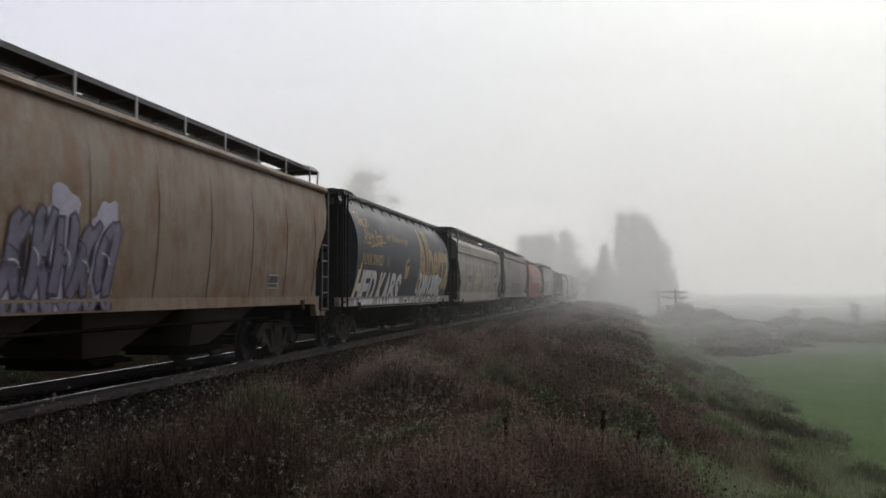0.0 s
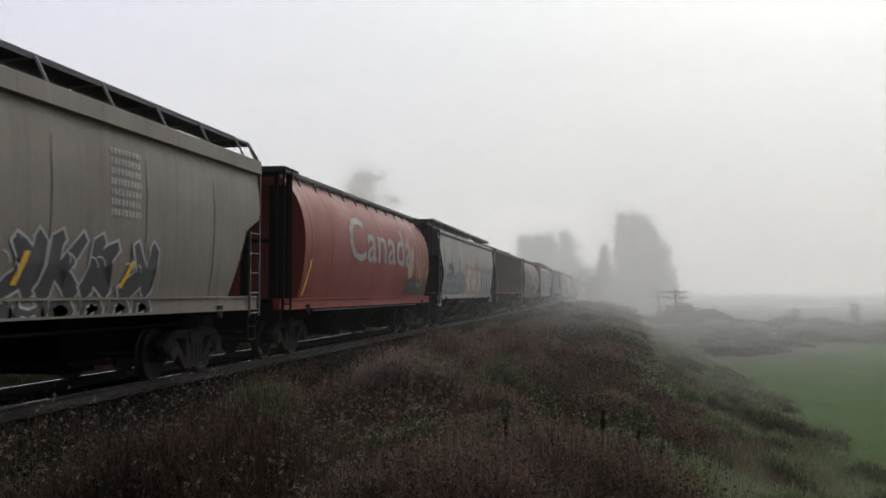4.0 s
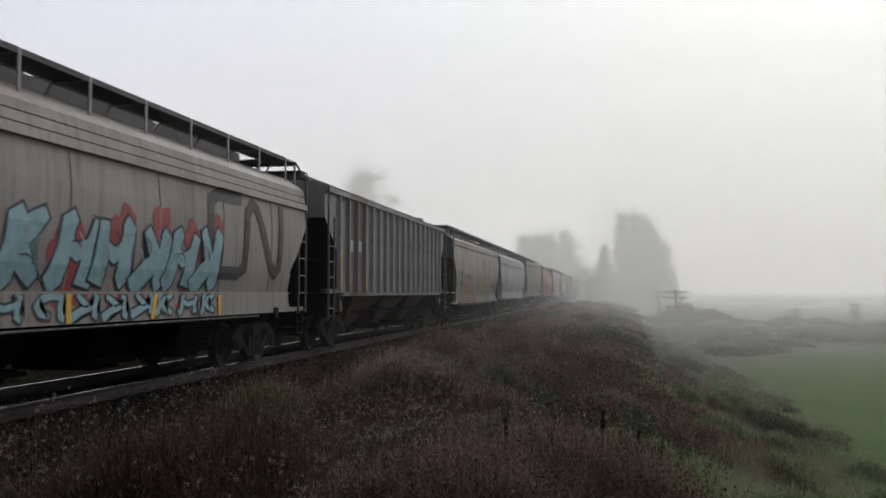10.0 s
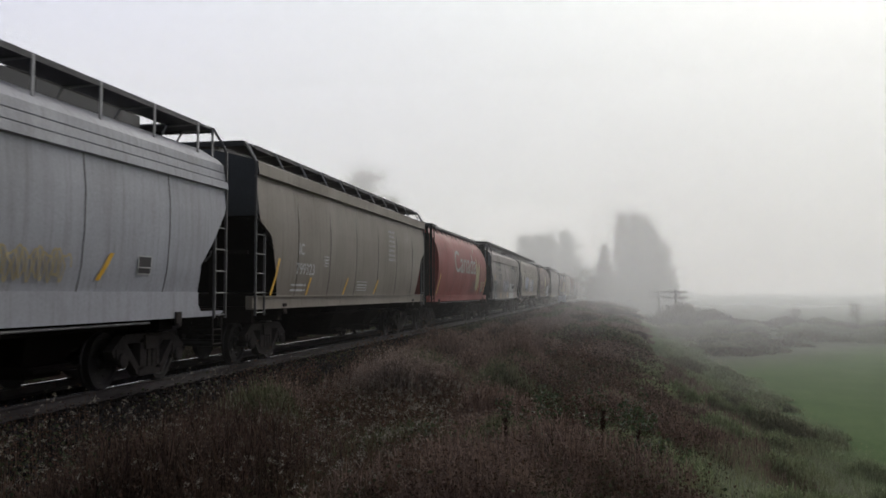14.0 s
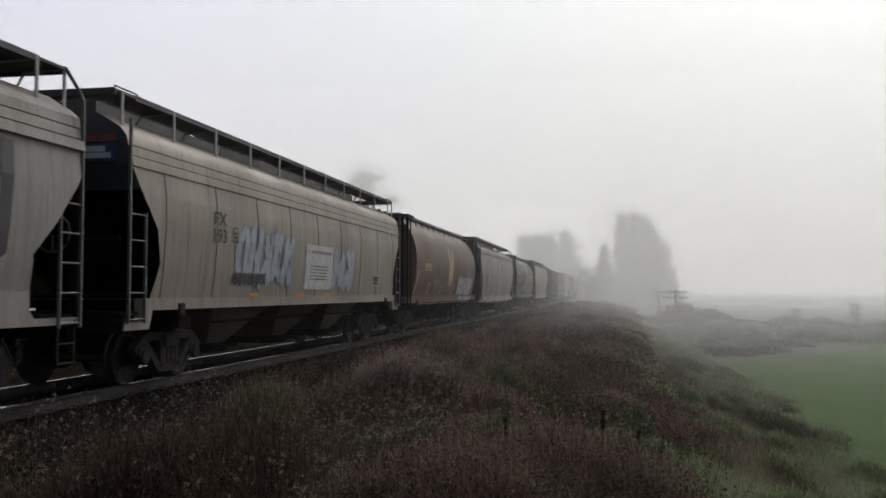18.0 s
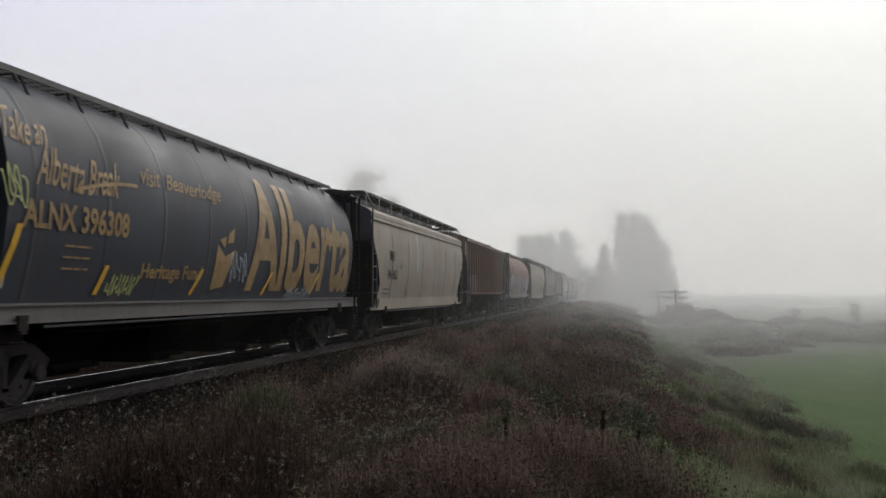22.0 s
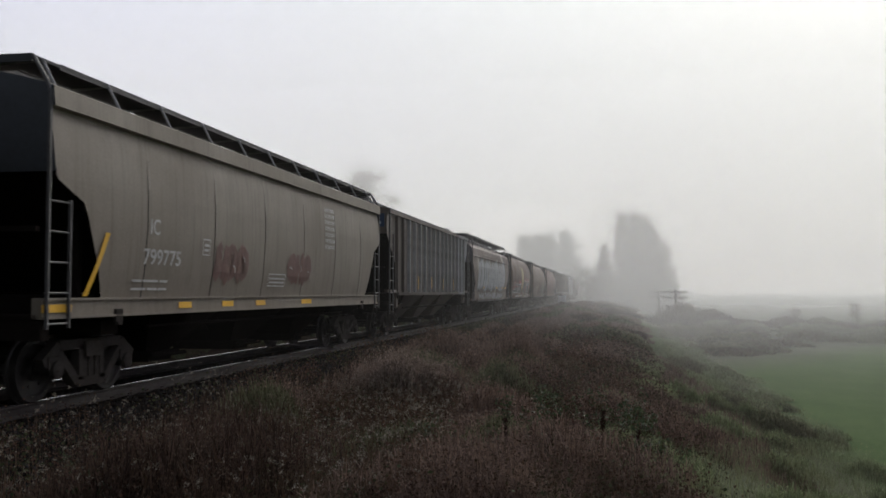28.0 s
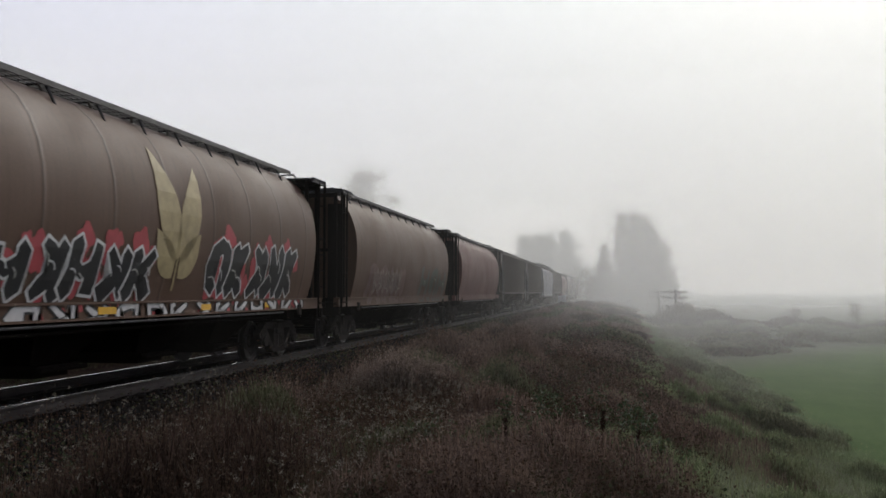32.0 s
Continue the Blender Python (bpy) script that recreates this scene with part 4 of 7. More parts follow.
# ---- lettering, stripes and graffiti on the side sheets ----
def pigment(name, col, var=0.3):
    return plain(name, col, 0.56, 0, var, 6)


GOLD = pigment("gold_paint", (0.36, 0.225, 0.085), 0.5)
TAN = pigment("tan_paint", (0.42, 0.33, 0.17), 0.35)
TANPATCH = pigment("tan_patch_paint", (0.34, 0.30, 0.24), 0.3)
LIME = pigment("lime_chalk", (0.45, 0.47, 0.16), 0.4)
RUSTRED = pigment("rust_red_paint", (0.15, 0.045, 0.032), 0.5)
PALEBLUE = pigment("pale_blue_paint", (0.38, 0.43, 0.47), 0.4)
DUSTY = pigment("dusty_faded_paint", (0.30, 0.26, 0.23), 0.4)
MAROONP = pigment("maroon_patch_paint", (0.10, 0.035, 0.03), 0.3)
ORANGE = pigment("faded_orange_reflector", (0.50, 0.24, 0.08), 0.3)
FADEDW = pigment("weathered_white_paint", (0.33, 0.285, 0.26), 0.5)
SPRAY = {
    "copper": (pigment("copper_spray", (0.34, 0.20, 0.135), 0.45), pigment("dark_copper_spray", (0.19, 0.09, 0.06)), None),
    "violet": (pigment("pale_silver_spray", (0.46, 0.45, 0.46)), pigment("black_edge_spray", (0.03, 0.03, 0.035)), pigment("purple_spray", (0.15, 0.10, 0.22))),
    "white": (pigment("white_spray", (0.55, 0.54, 0.52)), MAT_BLACK, None),
    "purple": (pigment("grey_violet_spray", (0.16, 0.14, 0.20), 0.5), pigment("dark_violet_spray", (0.045, 0.035, 0.06)), pigment("lavender_spray", (0.34, 0.31, 0.38))),
    "black": (pigment("soot_spray", (0.06, 0.055, 0.055)), pigment("silver_line_spray", (0.40, 0.40, 0.39)), None),
    "green": (pigment("dark_green_spray", (0.05, 0.06, 0.04), 0.4), pigment("maroon_line_spray", (0.09, 0.03, 0.025)), None),
    "teal": (pigment("slate_blue_spray", (0.27, 0.295, 0.31), 0.45), pigment("navy_line_spray", (0.05, 0.055, 0.07)), pigment("pale_teal_spray", (0.26, 0.36, 0.38))),
    "orange": (pigment("cream_spray", (0.52, 0.47, 0.40), 0.35), pigment("brick_spray", (0.30, 0.11, 0.06)), pigment("salmon_spray", (0.36, 0.19, 0.12))),
    "silver": (pigment("silver_spray", (0.36, 0.36, 0.36), 0.35), pigment("ink_line_spray", (0.05, 0.05, 0.055)), None),
    "turquoise": (pigment("turquoise_spray", (0.25, 0.40, 0.42), 0.35), pigment("ink_spray", (0.04, 0.05, 0.06)), pigment("crimson_spray", (0.32, 0.06, 0.06))),
    "olive": (pigment("olive_spray", (0.28, 0.28, 0.13), 0.4), pigment("dark_olive_spray", (0.06, 0.06, 0.04)), None),
    "ink": (pigment("black_spray", (0.035, 0.033, 0.035)), pigment("white_line_spray", (0.45, 0.45, 0.44)), None),
    "mist": (pigment("mist_blue_spray", (0.32, 0.345, 0.37), 0.35), pigment("pale_navy_spray", (0.22, 0.25, 0.34)), None),
    "dusty": (pigment("ochre_spray", (0.30, 0.23, 0.14), 0.4), pigment("grey_line_spray", (0.10, 0.10, 0.11)), None),
    "rust": (pigment("rust_spray", (0.165, 0.085, 0.068), 0.6), pigment("dull_rust_spray", (0.17, 0.09, 0.075), 0.4), None),
    "huge": (pigment("chrome_spray", (0.31, 0.325, 0.335), 0.3), pigment("charcoal_spray", (0.05, 0.052, 0.055)), pigment("tan_line_spray", (0.40, 0.37, 0.30))),
    "blackred": (pigment("jet_spray", (0.018, 0.018, 0.02)), pigment("bright_white_spray", (0.66, 0.65, 0.64)), pigment("pinkish_red_spray", (0.42, 0.06, 0.07))),
    "whitered": (pigment("dirty_white_spray", (0.60, 0.58, 0.57)), pigment("jet_line_spray", (0.03, 0.03, 0.03)), pigment("red_spray", (0.45, 0.06, 0.07))),
}


def decal(k, name, polys, material, lift=0.012, sill=False, label="", step=0.0006):
    """Flat paint shapes of (y, z) points laid on the curved side of car k."""
    car, kind, _ = CARS[k]
    z0, z1 = SILL[kind]
    if kind in ("ribbed_roof", "ribbed_eave", "ribbed_slope"):
        z0, z1 = z0 + 0.012, z1 - 0.03
    else:
        z0, z1 = z0 + 0.034, z1 - 0.034
    bm = bmesh.new()
    for i, poly in enumerate(polys):
        vs = [bm.verts.new((i * step, y, z)) for y, z in poly]
        try:
            bm.faces.new(vs)
        except ValueError:
            pass
    bmesh.ops.triangulate(bm, faces=bm.faces)
    low, high = (z0, z1) if sill else (SILL[kind][1] + 0.006, PROFILE[kind][0][1] + 3.0)
    for lim, sign in ((low, 1), (high, -1)):
        geom = bm.verts[:] + bm.edges[:] + bm.faces[:]
        bmesh.ops.bisect_plane(bm, geom=geom, plane_co=(0, 0, lim), plane_no=(0, 0, -sign), clear_outer=True)
    if not sill:
        for _, z in PROFILE[kind]:
            geom = bm.verts[:] + bm.edges[:] + bm.faces[:]
            bmesh.ops.bisect_plane(bm, geom=geom, plane_co=(0, 0, z), plane_no=(0, 0, 1))
    base = 1.50 if kind == "barrel" else 1.52
    for v in bm.verts:
        v.co.x += lift + (base if sill else side_x(kind, v.co.z))
    if not bm.faces:
        bm.free()
        return None
    for fc in bm.faces:
        fc.normal_update()
        if fc.normal.x < 0:
            fc.normal_flip()
    me = bpy.data.meshes.new(name)
    bm.to_mesh(me)
    bm.free()
    me.materials.append(material)
    return put(name, me, car, None, None, label)


def over_posts(k, name, polys, material, label):
    """The part of a painted sign that lies on the faces of the outside stakes."""
    ends = [p[0] for q in polys for p in q]
    for p in POSTS:
        if CARS[k][1] != "posted" or not min(ends) < p < max(ends):
            continue
        bm = bmesh.new()
        for poly in polys:
            try:
                bm.faces.new([bm.verts.new((1.5578, y, z)) for y, z in poly])
            except ValueError:
                pass
        for y, sign in ((p - 0.034, -1), (p + 0.034, 1)):
            bmesh.ops.bisect_plane(bm, geom=bm.verts[:] + bm.edges[:] + bm.faces[:], plane_co=(0, y, 0), plane_no=(0, sign, 0), clear_outer=True)
        if bm.faces:
            me = bpy.data.meshes.new(name)
            bm.to_mesh(me)
            me.materials.append(material)
            put(name, me, CARS[k][0], None, None, label)
        bm.free()


def lettering(k, y0, y1, z0, z1, text, material):
    vs, fs = TEXTS[text]
    polys = [[(y0 + (y1 - y0) * vs[i][0], z0 + (z1 - z0) * vs[i][1]) for i in f] for f in fs]
    decal(k, "lettering", polys, material, 0.013, False, "painted lettering", 0.0)
    over_posts(k, "lettering", polys, material, "painted lettering")


def script(k, y0, y1, z0, z1, text, material):
    """Loose slanting handwriting."""
    vs, fs = TEXTS[text]
    w, h = y1 - y0, z1 - z0
    polys = [[(y0 + w * vs[i][0] + 0.35 * h * (vs[i][1] - 0.5), z0 + h * (vs[i][1] + 0.05 * math.sin(9 * vs[i][0]))) for i in f] for f in fs]
    decal(k, "handwriting", polys, material, 0.013, False, "faded gold painted handwriting", 0.0)


def swoosh(k, y0, y1, z0, z1, material):
    pts = [(y0 + (y1 - y0) * t, z0 + (z1 - z0) * math.sin(1.6 * t)) for t in (0, 0.15, 0.3, 0.45, 0.6, 0.75, 0.9, 1.0)]
    decal(k, "underline", ribbon(pts, 0.05), material, 0.013, False, "", 0.0001)


def tag(k, y0, y1, z0, z1, text, spray):
    """Bold spray-painted capitals with a dark edge, running down over the sill."""
    fill, line, _ = SPRAY[spray]
    h, cell = z1 - z0, (y1 - y0) / len(text)
    for n, ch in enumerate(text):
        for key, material, lift, g in ((ch + "*", line, 0.012, 0.035), (ch, fill, 0.0135, 0.0)):
            vs, fs = TEXTS[key]
            a, w = y0 + n * cell + 0.03 * cell, cell * 0.97
            polys = [[(a - g + (w + 2 * g) * vs[i][0] + 0.22 * h * (vs[i][1] - 0.5), z0 - g + (h + 2 * g) * vs[i][1]) for i in f] for f in fs]
            up = lift + 0.003 * n
            decal(k, "graffiti_letter", polys, material, up, False, "spray-painted bold capital", 0.0)
            decal(k, "sill_graffiti", polys, material, up - 0.008, True, "", 0.0)


def end_lettering(k, x0, x1, z0, z1, text, material):
    """Lettering on the end sheet that faces oncoming eyes."""
    vs, fs = TEXTS[text]
    sh = Shape()
    sh.v = [(x0 + (x1 - x0) * a, -half(CARS[k][1]) - 0.014, z0 + (z1 - z0) * b) for a, b in vs]
    sh.f = list(fs)
    put("end_lettering", sh.mesh("end_lettering", material), CARS[k][0], None, None, "painted lettering on the end sheet")


def flag_mark(k, y, z, h):
    """Two upright bars with a lobed spot between, over the last letter."""
    decal(k, "flag_mark", [[(y, z), (y + 0.12 * h, z), (y + 0.02 * h, z + h), (y - 0.10 * h, z + h)], [(y + 0.85 * h, z), (y + 1.0 * h, z), (y + 0.90 * h, z + h), (y + 0.75 * h, z + h)], blob(y + 0.42 * h, z + 0.5 * h, 0.2 * h, 0.22 * h, 5, 0.5, 0, 0)], FADEDW, 0.013, False, "white flag device")


def rect(y0, y1, z0, z1):
    return [(y0, z0), (y1, z0), (y1, z1), (y0, z1)]


def rows(k, y0, y1, z0, z1, count, material, fill=0.62):
    """Lines of small print as plain bars, broken into word lengths."""
    r = random.Random(k * 31 + count)
    h = (z1 - z0) / count
    for i in range(count):
        y, polys = y0, []
        while y < y1 - 0.02:
            w = min(y1 - y, (y1 - y0) * (r.uniform(0.09, 0.13) if fill > 0.6 else r.uniform(0.25, 0.6)))
            polys.append(rect(y, y + w * (0.55 if fill > 0.6 else 0.9), z0 + h * i + h * (1 - fill) / 2, z0 + h * i + h * (1 + fill) / 2))
            y += w
        decal(k, "print_line", polys, material, 0.012)


def patch(k, y0, y1, z0, z1, material):
    r = random.Random(k)
    decal(k, "paint_patch", [[(y0, z0), (y1, z0 + r.uniform(-0.02, 0.02)), (y1 - 0.01, z1), (y0 + 0.02, z1 + r.uniform(-0.02, 0.02))]], material, 0.010)


def sill_patch(k, y0, y1, z0, z1, material):
    decal(k, "paint_patch", [rect(y0, y1, z0, z1)], material, 0.006, True)


def stripe(k, y0, y1, z0, z1, material=None):
    w = 0.11
    if y1 - y0 < 0.2:
        poly = rect((y0 + y1) / 2 - w / 2, (y0 + y1) / 2 + w / 2, z0, z1)
    else:
        poly = [(y0, z0), (y0 + w, z0), (y1, z1), (y1 - w, z1)]
    if CARS[k][1] == "posted":
        m = (y0 + y1) / 2
        near = min(POSTS, key=lambda p: abs(p - m))
        me = Shape().box(1.5555, 1.559, near - 0.033, near + 0.033, z0, z1).mesh("reflective_stripe", material or MAT_YELLOW)
        put("reflective_stripe", me, CARS[k][0], None, None, "yellow reflective stripe")
        return
    decal(k, "reflective_stripe", [poly], material or MAT_YELLOW, 0.018, z1 < SILL[CARS[k][1]][1], "yellow reflective stripe")


def reflector(k, y0, y1, z0, z1, material=None):
    top = SILL[CARS[k][1]][1]
    mid = (z0 + z1) / 2
    on = mid < top
    if on:
        mid = (SILL[CARS[k][1]][0] + top) / 2
    decal(k, "reflector", [rect(y0, max(y1, y0 + 0.3), mid - 0.05, mid + 0.05)], material or MAT_YELLOW, 0.018, on, "yellow reflective patch")


def frame_lines(y0, y1, z0, z1, w):
    return [rect(y0, y1, z0, z0 + w), rect(y0, y1, z1 - w, z1), rect(y0, y0 + w, z0 + w, z1 - w), rect(y1 - w, y1, z0 + w, z1 - w)]


def frame_box(k, y0, y1, z0, z1, material):
    decal(k, "stencil_box", frame_lines(y0, y1, z0, z1, 0.022) + [rect(y0 + 0.06, y1 - 0.06, z0 + (z1 - z0) * q, z0 + (z1 - z0) * (q + 0.14)) for q in (0.25, 0.55)], material, 0.012)


def placard(k, y0, y1, z0, z1):
    decal(k, "placard", [rect(y0 + 0.02, y1 - 0.02, z0 + 0.02, z1 - 0.02)], MAT_BLACK, 0.012)
    decal(k, "placard_frame", frame_lines(y0, y1, z0, z1, 0.02) + [rect(y0, y1, z0 + (z1 - z0) * 0.34, z0 + (z1 - z0) * 0.4)], MAT_WHITE, 0.016)


def notice(k, y0, y1, z0, z1):
    decal(k, "notice_sheet", [rect(y0, y1, z0, z1)], MAT_WHITE, 0.012, False, "white printed notice")
    rows(k, y0 + 0.15, y1 - 0.12, z1 - 0.22, z1 - 0.1, 1, RUSTRED)
    rows(k, y0 + 0.35, y1 - 0.35, z0 + 0.2, z1 - 0.45, 5, MAT_BLACK, 0.35)


def ribbon(pts, w):
    out = []
    for (a, b), (c, d) in zip(pts, pts[1:]):
        l = math.hypot(c - a, d - b) or 1
        nx, nz = -(d - b) / l * w / 2, (c - a) / l * w / 2
        ex, ez = (c - a) / l * w * 0.25, (d - b) / l * w * 0.25
        out.append([(a - ex + nx, b - ez + nz), (a - ex - nx, b - ez - nz), (c + ex - nx, d + ez - nz), (c + ex + nx, d + ez + nz)])
    return out


def logo(k, y0, y1, z0, z1, material):
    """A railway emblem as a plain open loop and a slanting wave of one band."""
    w, h = y1 - y0, z1 - z0
    loop = [(0.40, 0.93), (0.15, 0.93), (0.07, 0.85), (0.06, 0.2), (0.14, 0.08), (0.38, 0.08), (0.46, 0.16), (0.48, 0.78), (0.54, 0.9), (0.60, 0.86), (0.80, 0.18), (0.86, 0.10), (0.92, 0.18), (0.94, 0.92)]
    decal(k, "emblem_band", ribbon([(y0 + a * w, z0 + b * h) for a, b in loop], 0.11 * h + 0.06), material, 0.012, False, "dark painted band emblem", 0.0004)


def petal(cx, cz, ang, length, width):
    pts = []
    for i in range(9):
        t = i / 8
        pts.append((t * length, width * math.sin(math.pi * t ** 0.8) * 0.5))
    pts = pts + [(x, -y) for x, y in pts[-2:0:-1]]
    ca, sa = math.cos(ang), math.sin(ang)
    return [(cx + x * ca - y * sa, cz + x * sa + y * ca) for x, y in pts]


def leaf_parts(y0, y1, z0, z1):
    w, h, m = y1 - y0, z1 - z0, (y0 + y1) / 2
    return [petal(m - 0.04 * w, z0 + 0.10 * h, math.atan2(0.90 * h, -0.30 * w), 0.95 * h, 0.34 * w), petal(m + 0.04 * w, z0 + 0.10 * h, math.atan2(0.82 * h, 0.32 * w), 0.88 * h, 0.34 * w),
            petal(m - 0.05 * w, z0 - 0.02 * h, math.atan2(0.5 * h, -0.42 * w), 0.50 * h, 0.26 * w), petal(m + 0.05 * w, z0 - 0.02 * h, math.atan2(0.5 * h, 0.42 * w), 0.50 * h, 0.26 * w), rect(m - 0.03, m + 0.03, z0 - 0.12 * h, z0 + 0.25 * h)]


def leaf(k, y0, y1, z0, z1, material):
    for q in leaf_parts(y0, y1, z0, z1):
        decal(k, "leaf_emblem", [q], material, 0.012, False, "tan painted wheat leaf")


def leaf_outline(k, y0, y1, z0, z1, material):
    decal(k, "wheat_outline", [s for q in leaf_parts(y0, y1, z0, z1)[:4] for s in ribbon(q + q[:1], 0.045)], material, 0.012, False, "thin tan wheat outline", 0.0002)


def emblem(k, y0, y1, z0, z1, material):
    w, h = y1 - y0, z1 - z0
    decal(k, "flag_emblem", [[(y0 + a * w, z0 + b * h) for a, b in q] for q in (((0.1, 0), (0.6, 0.05), (0.95, 0.62), (0.5, 0.5), (0.15, 0.68)), ((0.2, 0.74), (0.45, 0.62), (0.5, 0.8)), ((0.55, 0.7), (0.8, 0.72), (0.85, 0.95), (0.6, 0.85)))], material, 0.012, False, "torn gold flag shape")


def rust_marks(k, y0, y1, z0, z1):
    """Ragged rust spots in a band, some with short runs."""
    r = random.Random(k * 5 + 1)
    spots = []
    for _ in range(40):
        q = r.uniform(0.012, 0.06)
        y = y0 + (y1 - y0) * r.random()
        spots.append(blob(y, r.gauss((z0 + z1) / 2, (z1 - z0) / 4), q * 1.4, q * 0.8, 3, r.uniform(0, 6), 0, 0))
        if r.random() < 0.3:
            spots.append(rect(y - 0.012, y + 0.012, z0 - r.uniform(0, 0.2), (z0 + z1) / 2))
    decal(k, "rust_mark", spots, RUSTRED, 0.011, False, "ragged dark red rust spots", 0.0001)


def blob(cy, cz, ry, rz, lobes, phase, lean, grow):
    """A swollen lobed outline."""
    out = []
    for i in range(22):
        a = 2 * math.pi * i / 22
        q = 1 + 0.16 * math.sin(lobes * a + phase) + 0.07 * math.sin((lobes + 2) * a + 2 * phase)
        y, z = (ry * q + grow) * math.cos(a), (rz * q + grow) * math.sin(a)
        out.append((cy + y + lean * z, cz + z))
    return out


def strip(pts, widths):
    """A band along a bent line, its width given at each point."""
    edge = []
    for i, (y, z) in enumerate(pts):
        a, b = pts[max(0, i - 1)], pts[min(len(pts) - 1, i + 1)]
        l = math.hypot(b[0] - a[0], b[1] - a[1]) or 1
        ny, nz = -(b[1] - a[1]) / l * widths[i] / 2, (b[0] - a[0]) / l * widths[i] / 2
        edge.append(((y + ny, z + nz), (y - ny, z - nz)))
    return [[p[0] for p in edge] + [p[1] for p in edge[::-1]]]


def graffiti_shapes(y0, y1, z0, z1, n, seed, thick, grow):
    """Interlocking strokes, one group a cell: a leaning wedge-footed stem with a bowed or kinked arm."""
    r = random.Random(seed)
    out, cell, h = [], (y1 - y0) / n, z1 - z0
    for i in range(n):
        c, lean, side = y0 + (i + 0.5) * cell, r.uniform(0.05, 0.30), r.choice((-1, 1))
        w = thick * min(cell, h * 0.9)
        low, top = r.uniform(0.0, 0.12), r.uniform(0.86, 1.02)
        strokes = []
        foot = -side * r.uniform(0.22, 0.36)
        strokes.append(([(foot - 0.10 * side, low), (foot, low + 0.12), (foot + 0.03 * side, 0.5), (foot, top - 0.1), (foot + 0.12 * side, top)], (0.9, 1.15, 0.95, 1.0, 0.55)))
        kind = r.randrange(4)
        if kind == 0:          # a bow from the head back to the stem
            strokes.append(([(foot, top - 0.12)] + [(foot + side * (0.12 + 0.52 * math.sin(a)), 0.52 + 0.40 * math.cos(a)) for a in (0.3, 0.9, 1.57, 2.2, 2.8)], (0.8, 0.9, 1.0, 1.1, 1.0, 0.6)))
        elif kind == 1:        # a kinked leg
            strokes.append(([(foot + 0.60 * side, top), (foot + 0.30 * side, 0.55), (foot + 0.08 * side, 0.48), (foot + 0.42 * side, 0.30), (foot + 0.70 * side, low - 0.02)], (0.6, 0.95, 0.8, 1.05, 1.25)))
        elif kind == 2:        # an S curve
            strokes.append(([(foot + side * (0.34 + 0.24 * math.cos(5.2 * t + 0.4)), 0.08 + 0.84 * t) for t in (0, 0.17, 0.34, 0.5, 0.67, 0.84, 1.0)], (0.6, 0.95, 1.05, 1.0, 1.05, 0.95, 0.5)))
        else:                  # a second stem tied to the first
            strokes.append(([(foot + 0.62 * side, low), (foot + 0.58 * side, 0.45), (foot + 0.64 * side, top - 0.05)], (1.2, 0.95, 0.7)))
            strokes.append(([(foot, 0.62), (foot + 0.30 * side, 0.46), (foot + 0.60 * side, 0.58)], (0.7, 0.75, 0.7)))
        group = []
        for pts, ws in strokes:
            pts = [(c + a * cell * 1.05 + lean * h * (b - 0.5), z0 + h * b) for a, b in pts]
            if grow:           # the outline runs a little past both ends
                for e, f in ((0, 1), (-1, -2)):
                    (ya, za), (yb, zb) = pts[e], pts[f]
                    l = math.hypot(ya - yb, za - zb) or 1
                    pts[e] = (ya + (ya - yb) / l * grow * 0.6, za + (za - zb) / l * grow * 0.6)
            group += strip(pts, [w * q + grow for q in ws])
        out.append(group)
    return out


def graffiti_lines(y0, y1, z0, z1, n, seed):
    """Dark inner strokes that cut the fill into lobes."""
    r = random.Random(seed + 1)
    out, cell, h = [], (y1 - y0) / n, z1 - z0
    for i in range(n):
        for _ in range(2):
            y, z = y0 + (i + r.uniform(0.2, 0.8)) * cell, z0 + h * r.uniform(0.25, 0.6)
            a, l = r.uniform(0.9, 2.0), h * r.uniform(0.15, 0.32)
            pts = [(y + l * t * math.cos(a + 0.9 * t), z + l * t * math.sin(a + 0.9 * t)) for t in (0, 0.3, 0.6, 1.0)]
            out += ribbon(pts, 0.012 + 0.012 * h)
    return out


def graffiti(k, y0, y1, z0, z1, n, spray, sill=False):
    fill, line, halo = SPRAY[spray]
    seed, top = k * 100 + n + int(10 * y0), SILL[CARS[k][1]][1]
    if not sill and z0 < top - 0.05:
        graffiti(k, y0, y1, top - 0.35, top, n + 2, spray, True)
        z0 = top - 0.04
    t = 0.34 if spray != "huge" else 0.46
    g = 0.07 if z1 - z0 < 1.2 else 0.10
    l = 0.006 if sill else 0.011
    if halo:
        r = random.Random(seed)
        cloud = []
        for _ in range(n * (6 if spray == "blackred" else 3)):
            q = r.uniform(0.12, 0.3) * (z1 - z0)
            cloud.append(blob(r.uniform(y0, y1), r.uniform(z0 + 0.1, z1 + 0.04), q, q, 4, r.uniform(0, 6.28), 0, 0))
        decal(k, "graffiti_background", cloud, halo, l - 0.004, sill, "", 0.0001)
    for i, (edge, shape) in enumerate(zip(graffiti_shapes(y0, y1, z0, z1, n, seed, t, g), graffiti_shapes(y0, y1, z0, z1, n, seed, t, 0.0))):
        decal(k, "graffiti_outline", edge, line, l + 0.0014 * i, sill, "", 0.00002)
        decal(k, "graffiti", shape, fill, l + 0.0007 + 0.0014 * i, sill, "spray-painted interlocking strokes", 0.00002)
    if not sill:
        lines = graffiti_lines(y0, y1, z0, z1, n, seed)
        for i in range(0, len(lines), 3):
            decal(k, "graffiti_stroke", lines[i:i + 3], line if i % 2 else MAT_WHITE, l + 0.024, sill, "", 0.0001)


